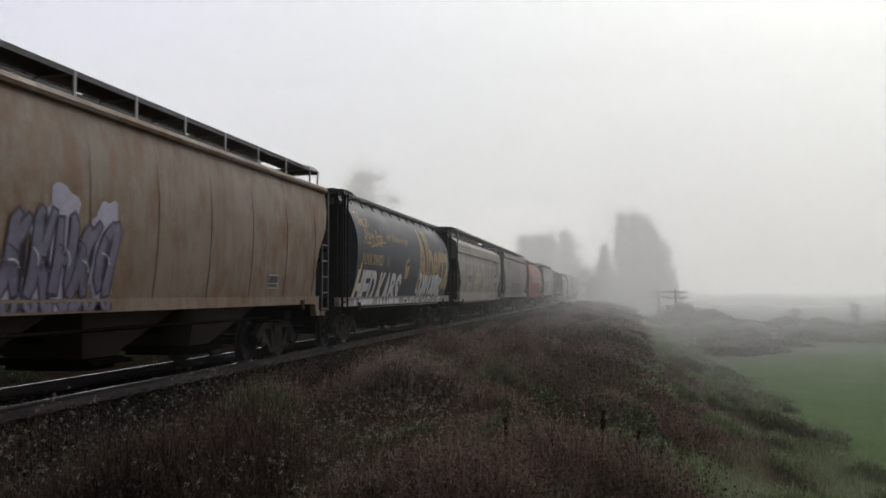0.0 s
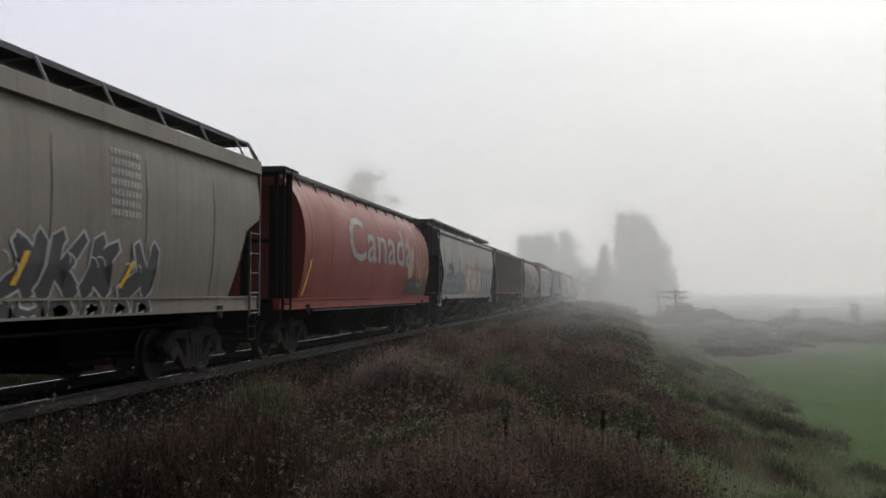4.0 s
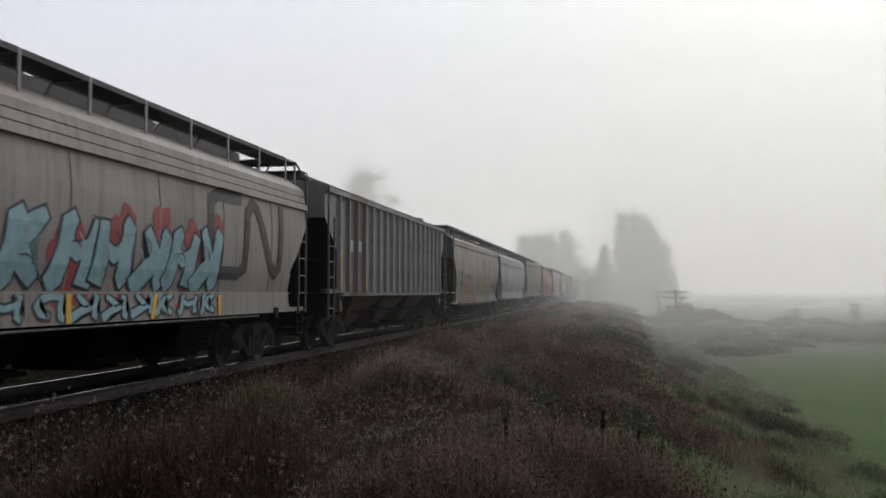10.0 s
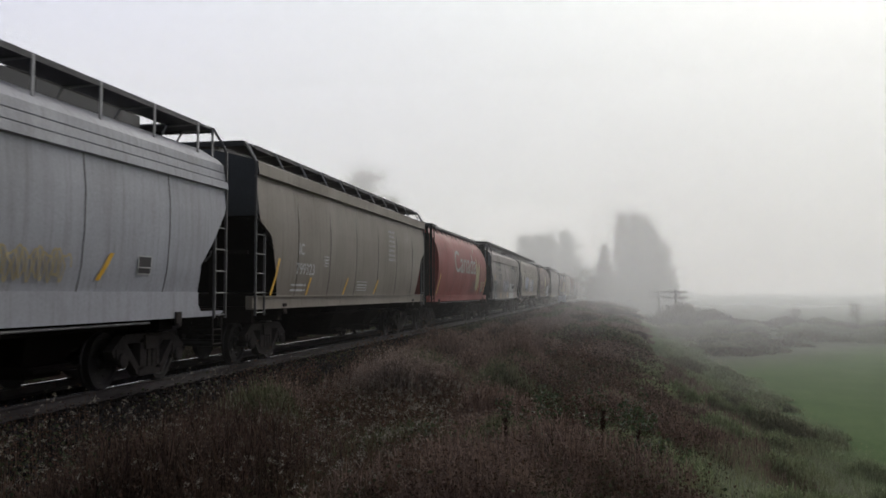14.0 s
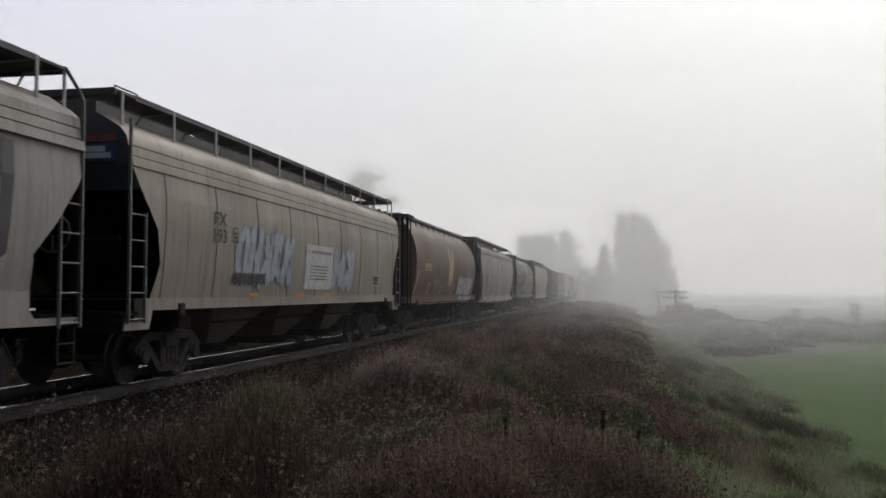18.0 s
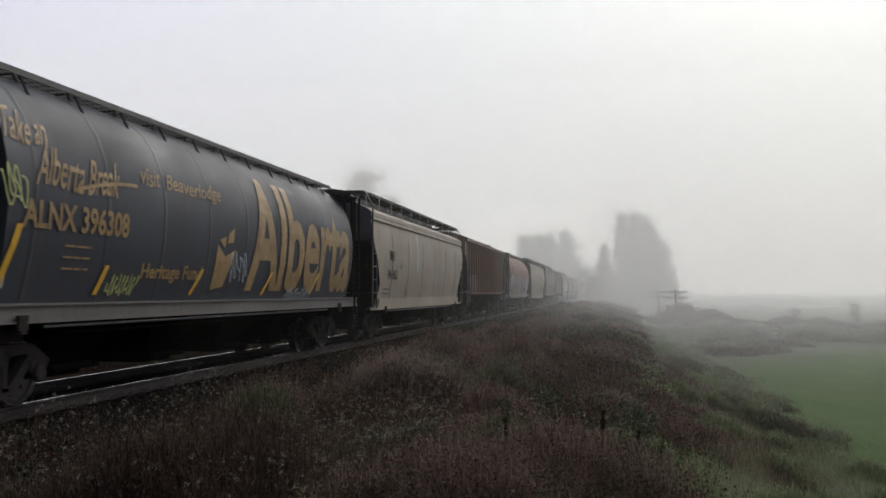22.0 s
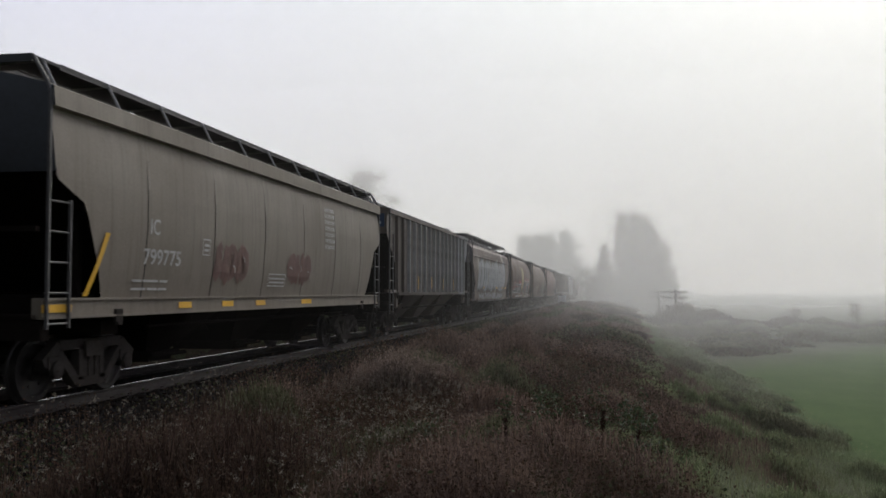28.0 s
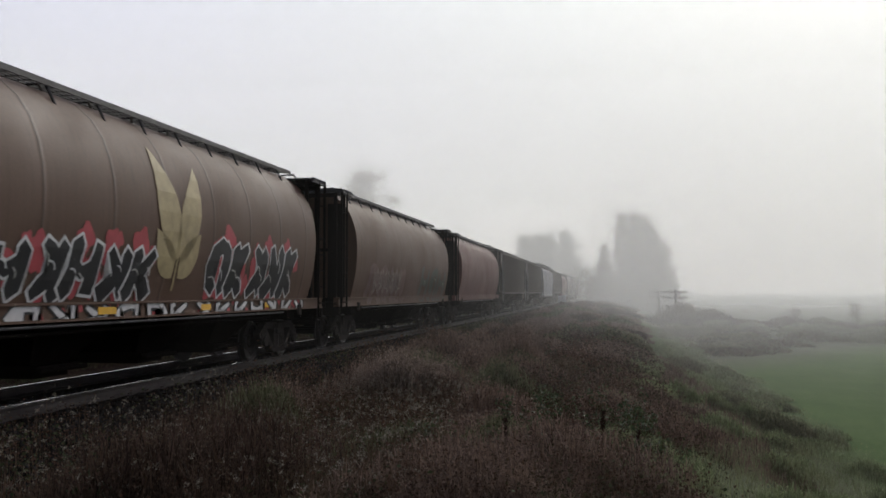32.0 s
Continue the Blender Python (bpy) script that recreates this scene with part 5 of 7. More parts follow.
def sill_graffiti(k, y0, y1, z0, z1, n, spray):
    top = SILL[CARS[k][1]][1]
    graffiti(k, y0, y1, top - 0.36, top - 0.02, n, spray, True)


def sill_scrawl(k, y0, y1, z0, z1, material):
    low, top = SILL[CARS[k][1]]
    scrawl(k, y0, y1, low + 0.06, top - 0.08, material, True)


def scrawl(k, y0, y1, z0, z1, material, sill=False):
    """Thin looping spray lines."""
    r = random.Random(k * 7 + int(y0 * 10))
    w, h, n = y1 - y0, z1 - z0, 46
    ph = [r.uniform(0, 6.28) for _ in range(4)]
    loops = max(3, round(w / h * 3))
    pts = []
    for i in range(n * loops // 3):
        t = i / (n * loops // 3 - 1)
        a = t * loops * 6.28
        pts.append((y0 + w * (0.06 + 0.88 * t) + 0.09 * h * 2 * math.sin(a + ph[0]), z0 + h * (0.5 + 0.36 * math.sin(a * 1.0 + ph[1]) + 0.12 * math.sin(a * 2.37 + ph[2]))))
    decal(k, "scrawl", ribbon(pts, 0.022 + 0.010 * h), material, 0.006 if sill else 0.013, sill, "looping spray-paint scrawl", 0.00004)
    over_posts(k, "scrawl", ribbon(pts, 0.022 + 0.010 * h), material, "looping spray-paint scrawl")




def end_panel(k, x0, x1, z0, z1, material, bars=True, label="navy painted end panel"):
    """A painted panel on the end sheet with two lines of small print as bars."""
    y = -half(CARS[k][1])
    sh = Shape().box(x0, x1, y - 0.012, y - 0.004, z0, z1)
    panel = put("end_panel", sh.mesh("end_panel", material), CARS[k][0], None, None, label)
    for i, (a, b) in enumerate(((0.25, 0.75), (0.12, 0.88)) if bars else ()):
        z = z1 - (0.32 + 0.36 * i) * (z1 - z0)
        bar = Shape().box(x0 + a * (x1 - x0), x0 + b * (x1 - x0), y - 0.018, y - 0.0125, z - 0.04, z + 0.04)
        put("print_line", bar.mesh("print_line", PALEBLUE), panel)


end_panel(20, 0.75, 1.05, 3.72, 3.88, TANPATCH, False, "pale painted end panel")
end_panel(20, 0.72, 1.36, 3.48, 3.68, TANPATCH, False, "pale painted end panel")
end_panel(15, 0.70, 1.35, 3.62, 3.74, RUSTRED, False, "red painted end panel")
end_panel(15, 0.70, 1.35, 3.34, 3.60, END_NAVY)
end_panel(24, 0.45, 1.40, 3.50, 3.92, END_NAVY)
graffiti(0, -3.57, -1.23, 1.30, 2.44, 5, "purple")
placard(0, 4.64, 5.19, 1.53, 1.81)
lettering(1, 1.13, 7.16, 1.56, 3.74, "Alberta", GOLD)
emblem(1, -1.04, -0.18, 1.87, 2.70, GOLD)
frame_box(1, -3.53, -3.20, 2.26, 2.52, GOLD)
stripe(1, -4.30, -3.98, 1.46, 1.88)
stripe(1, -1.64, -1.25, 1.41, 1.81)
tag(1, -6.78, -4.58, 1.10, 2.08, "HED", "white")
tag(1, -4.25, -1.40, 1.03, 2.05, "KABS", "white")
graffiti(1, 1.22, 5.91, 1.31, 2.15, 6, "white")
sill_graffiti(1, -1.04, 5.91, 0.97, 1.26, 7, "white")
script(1, -6.60, -5.26, 3.31, 3.68, "Take an", GOLD)
script(1, -6.09, -3.92, 2.78, 3.31, "Alberta Break", GOLD)
swoosh(1, -5.44, -3.63, 2.74, 2.95, GOLD)
script(1, -3.45, -2.85, 3.03, 3.30, "visit", GOLD)
script(1, -2.64, -0.42, 2.95, 3.28, "Beaverlodge", GOLD)
stripe(1, -6.70, -6.32, 1.40, 2.25)
lettering(1, -6.40, -3.97, 2.23, 2.57, "ALNX 396420", GOLD)
logo(2, 4.56, 7.01, 2.30, 3.24, MAT_BLACK)
lettering(2, -5.12, -3.99, 1.96, 2.26, "389255", MAT_BLACK)
rows(2, -5.06, -4.74, 2.50, 2.76, 1, MAT_BLACK)
lettering(2, -2.71, -0.68, 1.89, 2.42, "E.T-17", LIME)
patch(2, -0.28, 0.09, 1.61, 2.05, RUSTRED)
placard(2, 5.13, 5.82, 1.67, 2.01)
frame_box(2, -3.08, -2.83, 2.24, 2.49, MAT_BLACK)
stripe(2, -4.90, -4.64, 1.52, 1.96)
stripe(2, -1.81, -1.52, 1.56, 2.02)
stripe(2, 0.58, 0.99, 1.60, 2.00)
stripe(2, 3.52, 3.89, 1.65, 2.15)
sill_scrawl(2, 3.75, 4.46, 1.18, 1.38, MAT_BLACK)
sill_scrawl(2, 4.51, 5.04, 1.16, 1.37, MAT_BLACK)
sill_scrawl(2, 5.66, 6.92, 1.13, 1.40, MAT_BLACK)
lettering(3, -5.75, -5.42, 2.28, 2.53, "IC", MAT_WHITE)
lettering(3, -5.88, -4.71, 1.84, 2.10, "799651", MAT_WHITE)
graffiti(3, -4.00, -0.75, 1.33, 2.21, 5, "black")
graffiti(3, -0.64, 4.00, 1.25, 2.16, 5, "black")
rows(3, 2.65, 3.47, 2.49, 3.48, 7, MAT_WHITE)
reflector(3, -5.10, -4.64, 1.10, 1.21)
rows(3, -5.88, -4.92, 1.45, 1.68, 2, MAT_WHITE)
stripe(3, -6.99, -6.82, 1.84, 2.25)
stripe(3, -3.93, -3.64, 1.59, 2.04)
stripe(3, -1.68, -1.32, 1.55, 1.97)
stripe(3, 0.61, 0.92, 1.53, 1.94)
stripe(3, 2.97, 3.37, 1.51, 1.90)
leaf(4, 3.74, 4.79, 1.90, 3.25, TAN)
leaf_outline(4, 5.01, 6.66, 1.71, 3.90, TAN)
graffiti(4, 3.74, 7.06, 1.39, 1.94, 7, "green")
stripe(4, 6.63, 7.23, 1.42, 2.32)
lettering(4, -3.27, 4.44, 2.30, 3.49, "Canada", FADEDW)
graffiti(5, -7.75, -2.05, 1.31, 2.27, 8, "teal")
graffiti(5, -2.09, 2.75, 1.23, 2.67, 5, "orange")
graffiti(5, 2.82, 7.69, 1.24, 2.70, 5, "silver")
lettering(5, -6.52, -5.80, 2.42, 2.70, "S M W", MAT_BLACK)
lettering(5, -6.71, -5.65, 1.96, 2.24, "84415", MAT_BLACK)
scrawl(5, -5.91, -5.40, 2.26, 2.57, MAT_BLACK)
stripe(5, -4.44, -4.16, 1.48, 1.91)
stripe(6, -3.58, -3.43, 1.48, 1.93)
stripe(6, -1.07, -0.90, 1.49, 1.94)
stripe(6, 1.61, 1.78, 1.48, 1.93)
stripe(6, 4.11, 4.27, 1.47, 1.91)
lettering(7, -2.13, 2.76, 2.16, 3.46, "Canada", FADEDW)
scrawl(7, -3.21, -0.56, 1.06, 2.24, PALEBLUE)
scrawl(7, 1.91, 6.25, 1.07, 2.44, PALEBLUE)
scrawl(7, 2.18, 5.85, 1.34, 2.33, PALEBLUE)
lettering(7, -5.27, -4.20, 2.25, 2.51, "109313", DUSTY)
stripe(7, -6.66, -6.30, 1.38, 2.20)
stripe(4, -6.66, -6.30, 1.38, 2.20)
stripe(13, -6.66, -6.30, 1.38, 2.20)
stripe(16, -6.75, -6.40, 1.40, 2.22)
rows(7, -6.18, -5.00, 1.60, 1.84, 2, MAT_WHITE)
stripe(7, -3.95, -3.60, 1.31, 1.70)
stripe(7, -1.47, -1.00, 1.29, 1.70)
stripe(7, 1.08, 1.51, 1.28, 1.69)
stripe(7, 3.53, 4.02, 1.29, 1.67)
rows(8, -5.10, -3.42, 2.66, 3.37, 2, MAT_BLACK)
rows(8, -5.09, -3.17, 2.51, 2.70, 1, MAT_BLACK, 0.35)
lettering(8, -4.58, -3.17, 2.25, 2.57, "388029", MAT_BLACK)
rows(8, -5.09, -3.17, 1.61, 2.20, 4, MAT_BLACK, 0.25)
logo(8, 2.83, 6.77, 1.67, 3.29, MAT_BLACK)
graffiti(8, -2.44, 3.60, 1.49, 2.51, 6, "turquoise")
sill_graffiti(8, -3.32, 3.60, 1.00, 1.47, 9, "turquoise")
stripe(8, -3.32, -3.20, 1.06, 1.46)
stripe(8, -1.07, -0.89, 1.05, 1.45)
stripe(8, 1.14, 1.37, 1.04, 1.43)
stripe(8, 3.54, 3.69, 1.06, 1.40)
patch(9, -6.08, -5.59, 2.55, 2.85, MAT_WHITE)
patch(9, -5.22, -4.78, 2.56, 2.87, MAT_WHITE)
stripe(9, -7.10, -6.96, 1.48, 2.60)
stripe(6, -7.10, -6.96, 1.48, 2.65)
stripe(9, -4.64, -4.49, 1.48, 1.96)
stripe(9, -1.39, -1.23, 1.47, 1.94)
stripe(9, 1.30, 1.45, 1.47, 1.90)
stripe(9, 3.81, 3.98, 1.47, 1.89)
lettering(10, -6.25, -5.68, 2.22, 2.45, "SMW", MAT_BLACK)
lettering(10, -6.43, -5.53, 1.79, 2.05, "841656", MAT_BLACK)
graffiti(10, -5.16, -1.96, 1.24, 1.91, 5, "copper")
tag(10, 0.39, 4.28, 1.22, 2.15, "KORD", "olive")
sill_graffiti(10, 0.39, 4.28, 0.97, 1.20, 5, "olive")
scrawl(10, -0.75, 0.20, 1.45, 2.25, MAT_BLACK)
sill_graffiti(10, -5.53, -1.22, 0.81, 1.27, 7, "copper")
rust_marks(10, -4.88, -3.25, 2.15, 2.33)
frame_box(10, -4.05, -3.84, 1.97, 2.18, MAT_BLACK)
scrawl(10, 4.53, 5.60, 1.57, 2.09, MAT_BLACK)
scrawl(10, 5.14, 6.16, 1.54, 2.08, MAT_BLACK)
patch(10, 5.14, 5.60, 1.39, 1.64, PALEBLUE)
scrawl(10, 6.02, 6.91, 1.77, 1.96, RUSTRED)
rows(10, 6.25, 6.87, 2.04, 2.33, 3, MAT_BLACK, 0.25)
patch(10, 6.14, 6.40, 1.44, 1.68, MAT_BLACK)
patch(10, 6.44, 6.72, 1.44, 1.69, MAT_BLACK)
stripe(10, 6.65, 6.98, 1.28, 2.15, ORANGE)
stripe(11, -7.16, -6.75, 1.59, 2.48, RUSTRED)
patch(11, -5.84, -4.14, 2.07, 2.90, TANPATCH)
lettering(11, -5.49, -4.70, 2.51, 2.79, "SMW", MAT_BLACK)
lettering(11, -5.60, -4.25, 2.10, 2.43, "850818", MAT_BLACK)
rows(11, -5.47, -4.94, 1.79, 2.02, 2, MAT_BLACK, 0.5)
scrawl(11, -4.45, -2.69, 1.58, 1.91, TAN)
scrawl(11, -2.41, -0.29, 1.57, 2.03, DUSTY)
scrawl(11, 0.30, 3.48, 1.56, 2.02, TAN)
placard(11, 5.06, 5.47, 1.71, 1.99)
frame_box(11, -3.19, -2.93, 2.41, 2.67, MAT_BLACK)
stripe(11, -4.68, -4.42, 1.58, 2.01)
stripe(11, -1.35, -1.01, 1.61, 2.01)
stripe(11, 0.77, 1.16, 1.58, 2.01)
stripe(11, 3.99, 4.39, 1.61, 1.99)
lettering(12, -5.74, -5.38, 2.28, 2.53, "IC", MAT_WHITE)
lettering(12, -5.86, -4.60, 1.84, 2.10, "799323", MAT_WHITE)
rows(12, 2.55, 3.31, 2.39, 3.39, 7, MAT_WHITE)
frame_box(12, -0.89, 0.12, 1.50, 1.75, MAT_WHITE)
frame_box(12, -3.90, -3.59, 2.07, 2.31, MAT_WHITE)
rows(12, -6.10, -5.11, 1.44, 1.67, 2, MAT_WHITE, 0.4)
stripe(12, -7.29, -6.88, 1.39, 2.15)
stripe(12, -5.08, -4.77, 1.39, 1.79)
stripe(12, -2.16, -1.75, 1.39, 1.82)
stripe(12, 0.96, 1.41, 1.40, 1.81)
leaf(13, 3.26, 4.91, 1.58, 3.27, TAN)
leaf_outline(13, 5.14, 6.79, 1.60, 2.85, TAN)
scrawl(13, 2.24, 3.83, 1.39, 2.09, MAT_BLACK)
placard(13, 5.69, 6.17, 1.41, 1.66)
stripe(13, 4.57, 4.91, 1.42, 1.83)
stripe(13, 6.79, 7.40, 1.41, 2.27)
lettering(13, -2.98, 3.41, 2.34, 3.33, "Canada", FADEDW)
rows(14, -5.18, -3.44, 2.66, 3.37, 2, MAT_BLACK)
rows(14, -5.16, -3.22, 2.51, 2.65, 1, MAT_BLACK, 0.35)
lettering(14, -4.64, -3.22, 2.24, 2.56, "388206", MAT_BLACK)
rows(14, -5.22, -3.22, 1.64, 2.20, 4, MAT_BLACK, 0.25)
graffiti(14, -7.12, -5.10, 1.48, 2.24, 4, "ink")
sill_graffiti(14, -6.63, -5.10, 1.04, 1.46, 5, "ink")
graffiti(14, -2.07, 1.27, 1.45, 2.20, 5, "silver")
logo(14, 2.68, 6.87, 1.68, 3.28, MAT_BLACK)
patch(14, 1.81, 4.52, 1.52, 2.04, MAT_WHITE)
sill_patch(14, 1.89, 4.59, 1.06, 1.45, MAT_WHITE)
stripe(14, -6.61, -6.45, 2.12, 2.48)
stripe(14, -3.29, -3.06, 1.12, 1.45)
stripe(14, 0.56, 0.75, 1.12, 1.45)
lettering(15, -5.78, -5.25, 2.62, 2.85, "FX", MAT_BLACK)
lettering(15, -5.78, -5.25, 2.31, 2.56, "193", MAT_BLACK)
graffiti(15, -4.81, -1.74, 1.59, 2.71, 5, "mist")
scrawl(15, -5.01, -3.20, 1.58, 1.84, MAT_BLACK)
notice(15, -0.87, 1.15, 1.52, 2.54)
graffiti(15, 1.13, 3.02, 1.50, 2.57, 2, "mist")
reflector(15, -3.97, -3.46, 1.34, 1.45, ORANGE)
reflector(15, -1.32, -0.78, 1.33, 1.45, ORANGE)
reflector(15, 0.74, 1.37, 1.33, 1.45, ORANGE)
frame_box(15, -4.99, -4.73, 2.36, 2.63, MAT_BLACK)
placard(15, 5.16, 5.75, 1.65, 1.94)
lettering(16, -5.36, -4.10, 2.24, 2.54, "395870", TAN)
patch(16, -6.71, -5.43, 2.25, 2.48, MAROONP)
patch(16, -6.71, -5.33, 1.62, 2.18, MAROONP)
patch(16, -4.02, -2.88, 1.61, 2.19, MAROONP)
leaf(16, -0.32, 1.09, 1.72, 3.46, TAN)
graffiti(16, 2.50, 6.50, 1.09, 2.18, 5, "violet")
scrawl(16, -3.31, -1.66, 1.45, 2.02, DUSTY)
scrawl(16, -1.39, 1.04, 1.45, 2.02, DUSTY)
stripe(16, -4.44, -4.10, 1.42, 1.81)
stripe(16, -1.80, -1.39, 1.39, 1.80)
stripe(16, 0.97, 1.42, 1.40, 1.81)
lettering(17, -6.22, -5.45, 2.14, 2.46, "SMW", MAT_BLACK)
lettering(17, -6.43, -5.18, 1.75, 2.05, "843010", MAT_BLACK)
rust_marks(17, -4.41, -1.45, 2.22, 2.56)
rust_marks(17, 3.13, 5.65, 2.20, 2.48)
patch(17, -2.09, -1.77, 3.28, 3.52, MAT_WHITE)
patch(17, 2.16, 2.51, 3.25, 3.51, MAT_WHITE)
reflector(17, -6.73, -5.96, 1.04, 1.15)
reflector(17, -3.85, -3.38, 1.02, 1.14)
reflector(17, -1.30, -0.81, 1.01, 1.13)
reflector(17, 1.51, 2.01, 1.02, 1.13)
reflector(17, 4.21, 4.72, 1.00, 1.12)
reflector(17, 6.85, 7.68, 0.99, 1.11)
reflector(17, -5.84, -5.68, 1.09, 1.19, RUSTRED)
script(18, -6.81, -5.94, 3.21, 3.62, "Take an", GOLD)
script(18, -6.23, -4.37, 2.73, 3.23, "Alberta Break", GOLD)
swoosh(18, -5.53, -3.91, 2.75, 2.98, GOLD)
lettering(18, -6.54, -4.13, 2.21, 2.57, "ALNX 396308", GOLD)
scrawl(18, -6.89, -6.51, 2.42, 2.95, LIME)
scrawl(18, -4.53, -3.66, 1.40, 1.72, LIME)
patch(18, -6.95, -6.69, 1.51, 1.66, MAT_WHITE)
scrawl(18, 2.57, 4.31, 1.06, 1.56, PALEBLUE)
lettering(18, 0.34, 7.16, 1.45, 3.71, "Alberta", GOLD)
emblem(18, -1.26, -0.26, 1.49, 2.68, GOLD)
lettering(18, -3.63, -1.60, 1.59, 1.88, "Heritage Fund", GOLD)
scrawl(18, -0.55, 0.34, 1.62, 2.22, PALEBLUE)
script(18, -3.75, -3.15, 3.03, 3.30, "visit", GOLD)
script(18, -2.95, -0.95, 2.95, 3.28, "Beaverlodge", GOLD)
stripe(18, -6.90, -6.52, 1.42, 2.25)
rows(18, -5.64, -5.02, 1.68, 2.11, 3, GOLD, 0.2)
stripe(18, -4.82, -4.52, 1.42, 1.82)
stripe(18, -1.96, -1.52, 1.41, 1.84)
stripe(18, 1.22, 1.70, 1.40, 1.85)
stripe(18, 4.22, 4.72, 1.41, 1.89)
lettering(19, -6.18, -5.43, 2.44, 2.75, "SMW", MAT_BLACK)
lettering(19, -6.35, -5.07, 1.86, 2.17, "841462", MAT_BLACK)
frame_box(19, -4.69, -4.41, 2.22, 2.47, MAT_BLACK)
rows(19, -6.72, -5.91, 1.35, 1.62, 2, MAT_BLACK, 0.3)
stripe(19, -3.70, -3.41, 1.31, 1.75, ORANGE)
stripe(19, -1.30, -1.03, 1.30, 1.74, ORANGE)
stripe(19, 1.44, 1.79, 1.30, 1.71, ORANGE)
patch(19, -2.16, -1.82, 2.23, 3.48, MAT_WHITE)
lettering(20, -6.43, -4.06, 1.52, 2.34, "GRIM", MAT_WHITE)
scrawl(20, -1.96, -0.61, 1.57, 2.40, MAT_WHITE)
scrawl(20, -0.81, 1.20, 1.59, 2.40, MAT_WHITE)
stripe(20, -3.70, -3.55, 1.52, 2.07)
stripe(20, -1.20, -1.07, 1.53, 2.00)
patch(21, -6.39, -5.00, 1.91, 2.61, MAT_WHITE)
lettering(21, -6.32, -5.17, 1.94, 2.24, "383475", MAT_BLACK)
rows(21, -5.93, -5.43, 2.29, 2.52, 1, MAT_BLACK)
rows(21, -6.54, -5.17, 1.45, 1.72, 2, MAT_BLACK, 0.3)
graffiti(21, -4.72, -2.22, 1.32, 1.98, 4, "dusty")
patch(21, 3.63, 4.70, 1.48, 1.84, MAT_BLACK)
patch(21, 1.49, 2.18, 1.47, 2.10, MAT_BLACK)
stripe(21, -7.16, -6.57, 1.45, 2.29)
stripe(21, -4.72, -4.40, 1.45, 1.92)
stripe(21, -1.83, -1.48, 1.40, 1.85)
stripe(21, 0.31, 0.72, 1.40, 1.84)
scrawl(22, 2.07, 3.81, 1.39, 2.06, MAT_BLACK)
scrawl(22, 2.17, 3.62, 1.45, 1.96, MAT_BLACK)
scrawl(22, 5.10, 6.58, 1.45, 2.41, MAT_BLACK)
placard(22, 6.17, 6.64, 1.47, 1.70)
stripe(22, 1.57, 1.78, 1.39, 1.83, ORANGE)
stripe(22, 3.99, 4.19, 1.39, 1.84, ORANGE)
lettering(23, -5.69, -5.39, 2.31, 2.55, "IC", MAT_WHITE)
lettering(23, -5.85, -4.66, 1.86, 2.10, "799775", MAT_WHITE)
frame_box(23, -3.89, -3.60, 2.07, 2.35, MAT_WHITE)
frame_box(23, -0.79, 0.18, 1.57, 1.83, MAT_WHITE)
rows(23, -6.10, -5.00, 1.44, 1.68, 2, MAT_WHITE, 0.3)
reflector(23, -8.20, -8.00, 1.13, 1.24)
reflector(23, -7.90, -7.57, 1.13, 1.24)
reflector(23, -4.59, -4.13, 1.14, 1.24)
reflector(23, -2.92, -2.43, 1.12, 1.24)
reflector(23, -1.34, -0.85, 1.11, 1.25)
reflector(23, 1.33, 2.03, 1.12, 1.24)
stripe(23, -7.31, -6.80, 1.40, 2.26)
rows(23, 2.80, 3.58, 2.47, 3.51, 7, MAT_WHITE)
graffiti(23, -3.34, -1.94, 1.65, 2.26, 3, "rust")
graffiti(23, 0.31, 1.74, 1.69, 2.25, 3, "rust")
stripe(24, -3.91, -3.75, 1.56, 2.02)
stripe(24, -1.35, -1.15, 1.58, 2.04)
stripe(24, 1.33, 1.46, 1.57, 1.99)
stripe(24, 3.97, 4.11, 1.56, 2.02)
graffiti(25, -6.16, -0.12, 1.50, 3.22, 6, "huge")
graffiti(25, -0.39, 5.75, 1.55, 3.31, 5, "huge")
sill_graffiti(25, -5.71, 4.89, 1.05, 1.45, 10, "huge")
reflector(25, -4.02, -3.56, 1.66, 1.77)
reflector(25, -1.09, -0.63, 1.69, 1.80)
reflector(25, 1.56, 2.09, 1.66, 1.78)
reflector(25, 4.41, 4.89, 1.67, 1.81)
reflector(25, 6.04, 6.61, 1.63, 1.83)
graffiti(26, -5.49, -0.15, 1.34, 2.14, 7, "blackred")
graffiti(26, 1.67, 6.21, 1.33, 2.37, 5, "blackred")
leaf(26, -0.50, 1.56, 1.71, 3.69, TAN)
sill_graffiti(26, -4.47, 6.78, 0.95, 1.28, 14, "whitered")
reflector(26, -1.67, -1.20, 1.09, 1.25)
reflector(26, 1.51, 1.90, 1.05, 1.25)
reflector(26, 4.42, 4.97, 1.06, 1.21)
graffiti(27, -5.46, -0.64, 1.26, 2.22, 4, "rust")
scrawl(27, -5.0, -1.0, 1.40, 2.15, FADEDW)
graffiti(27, 1.71, 6.97, 1.21, 2.35, 3, "green")
flag_mark(7, 1.95, 3.36, 0.34)
flag_mark(4, 3.3, 3.4, 0.34)
flag_mark(13, 3.3, 3.4, 0.34)
end_lettering(20, 0.78, 1.32, 3.50, 3.66, "7493", MAT_BLACK)
end_lettering(19, 0.75, 1.13, 3.80, 3.96, "SMW", MAT_BLACK)
end_lettering(19, 0.60, 1.28, 3.50, 3.68, "841462", MAT_BLACK)
end_lettering(10, 0.75, 1.13, 3.80, 3.96, "SMW", MAT_BLACK)
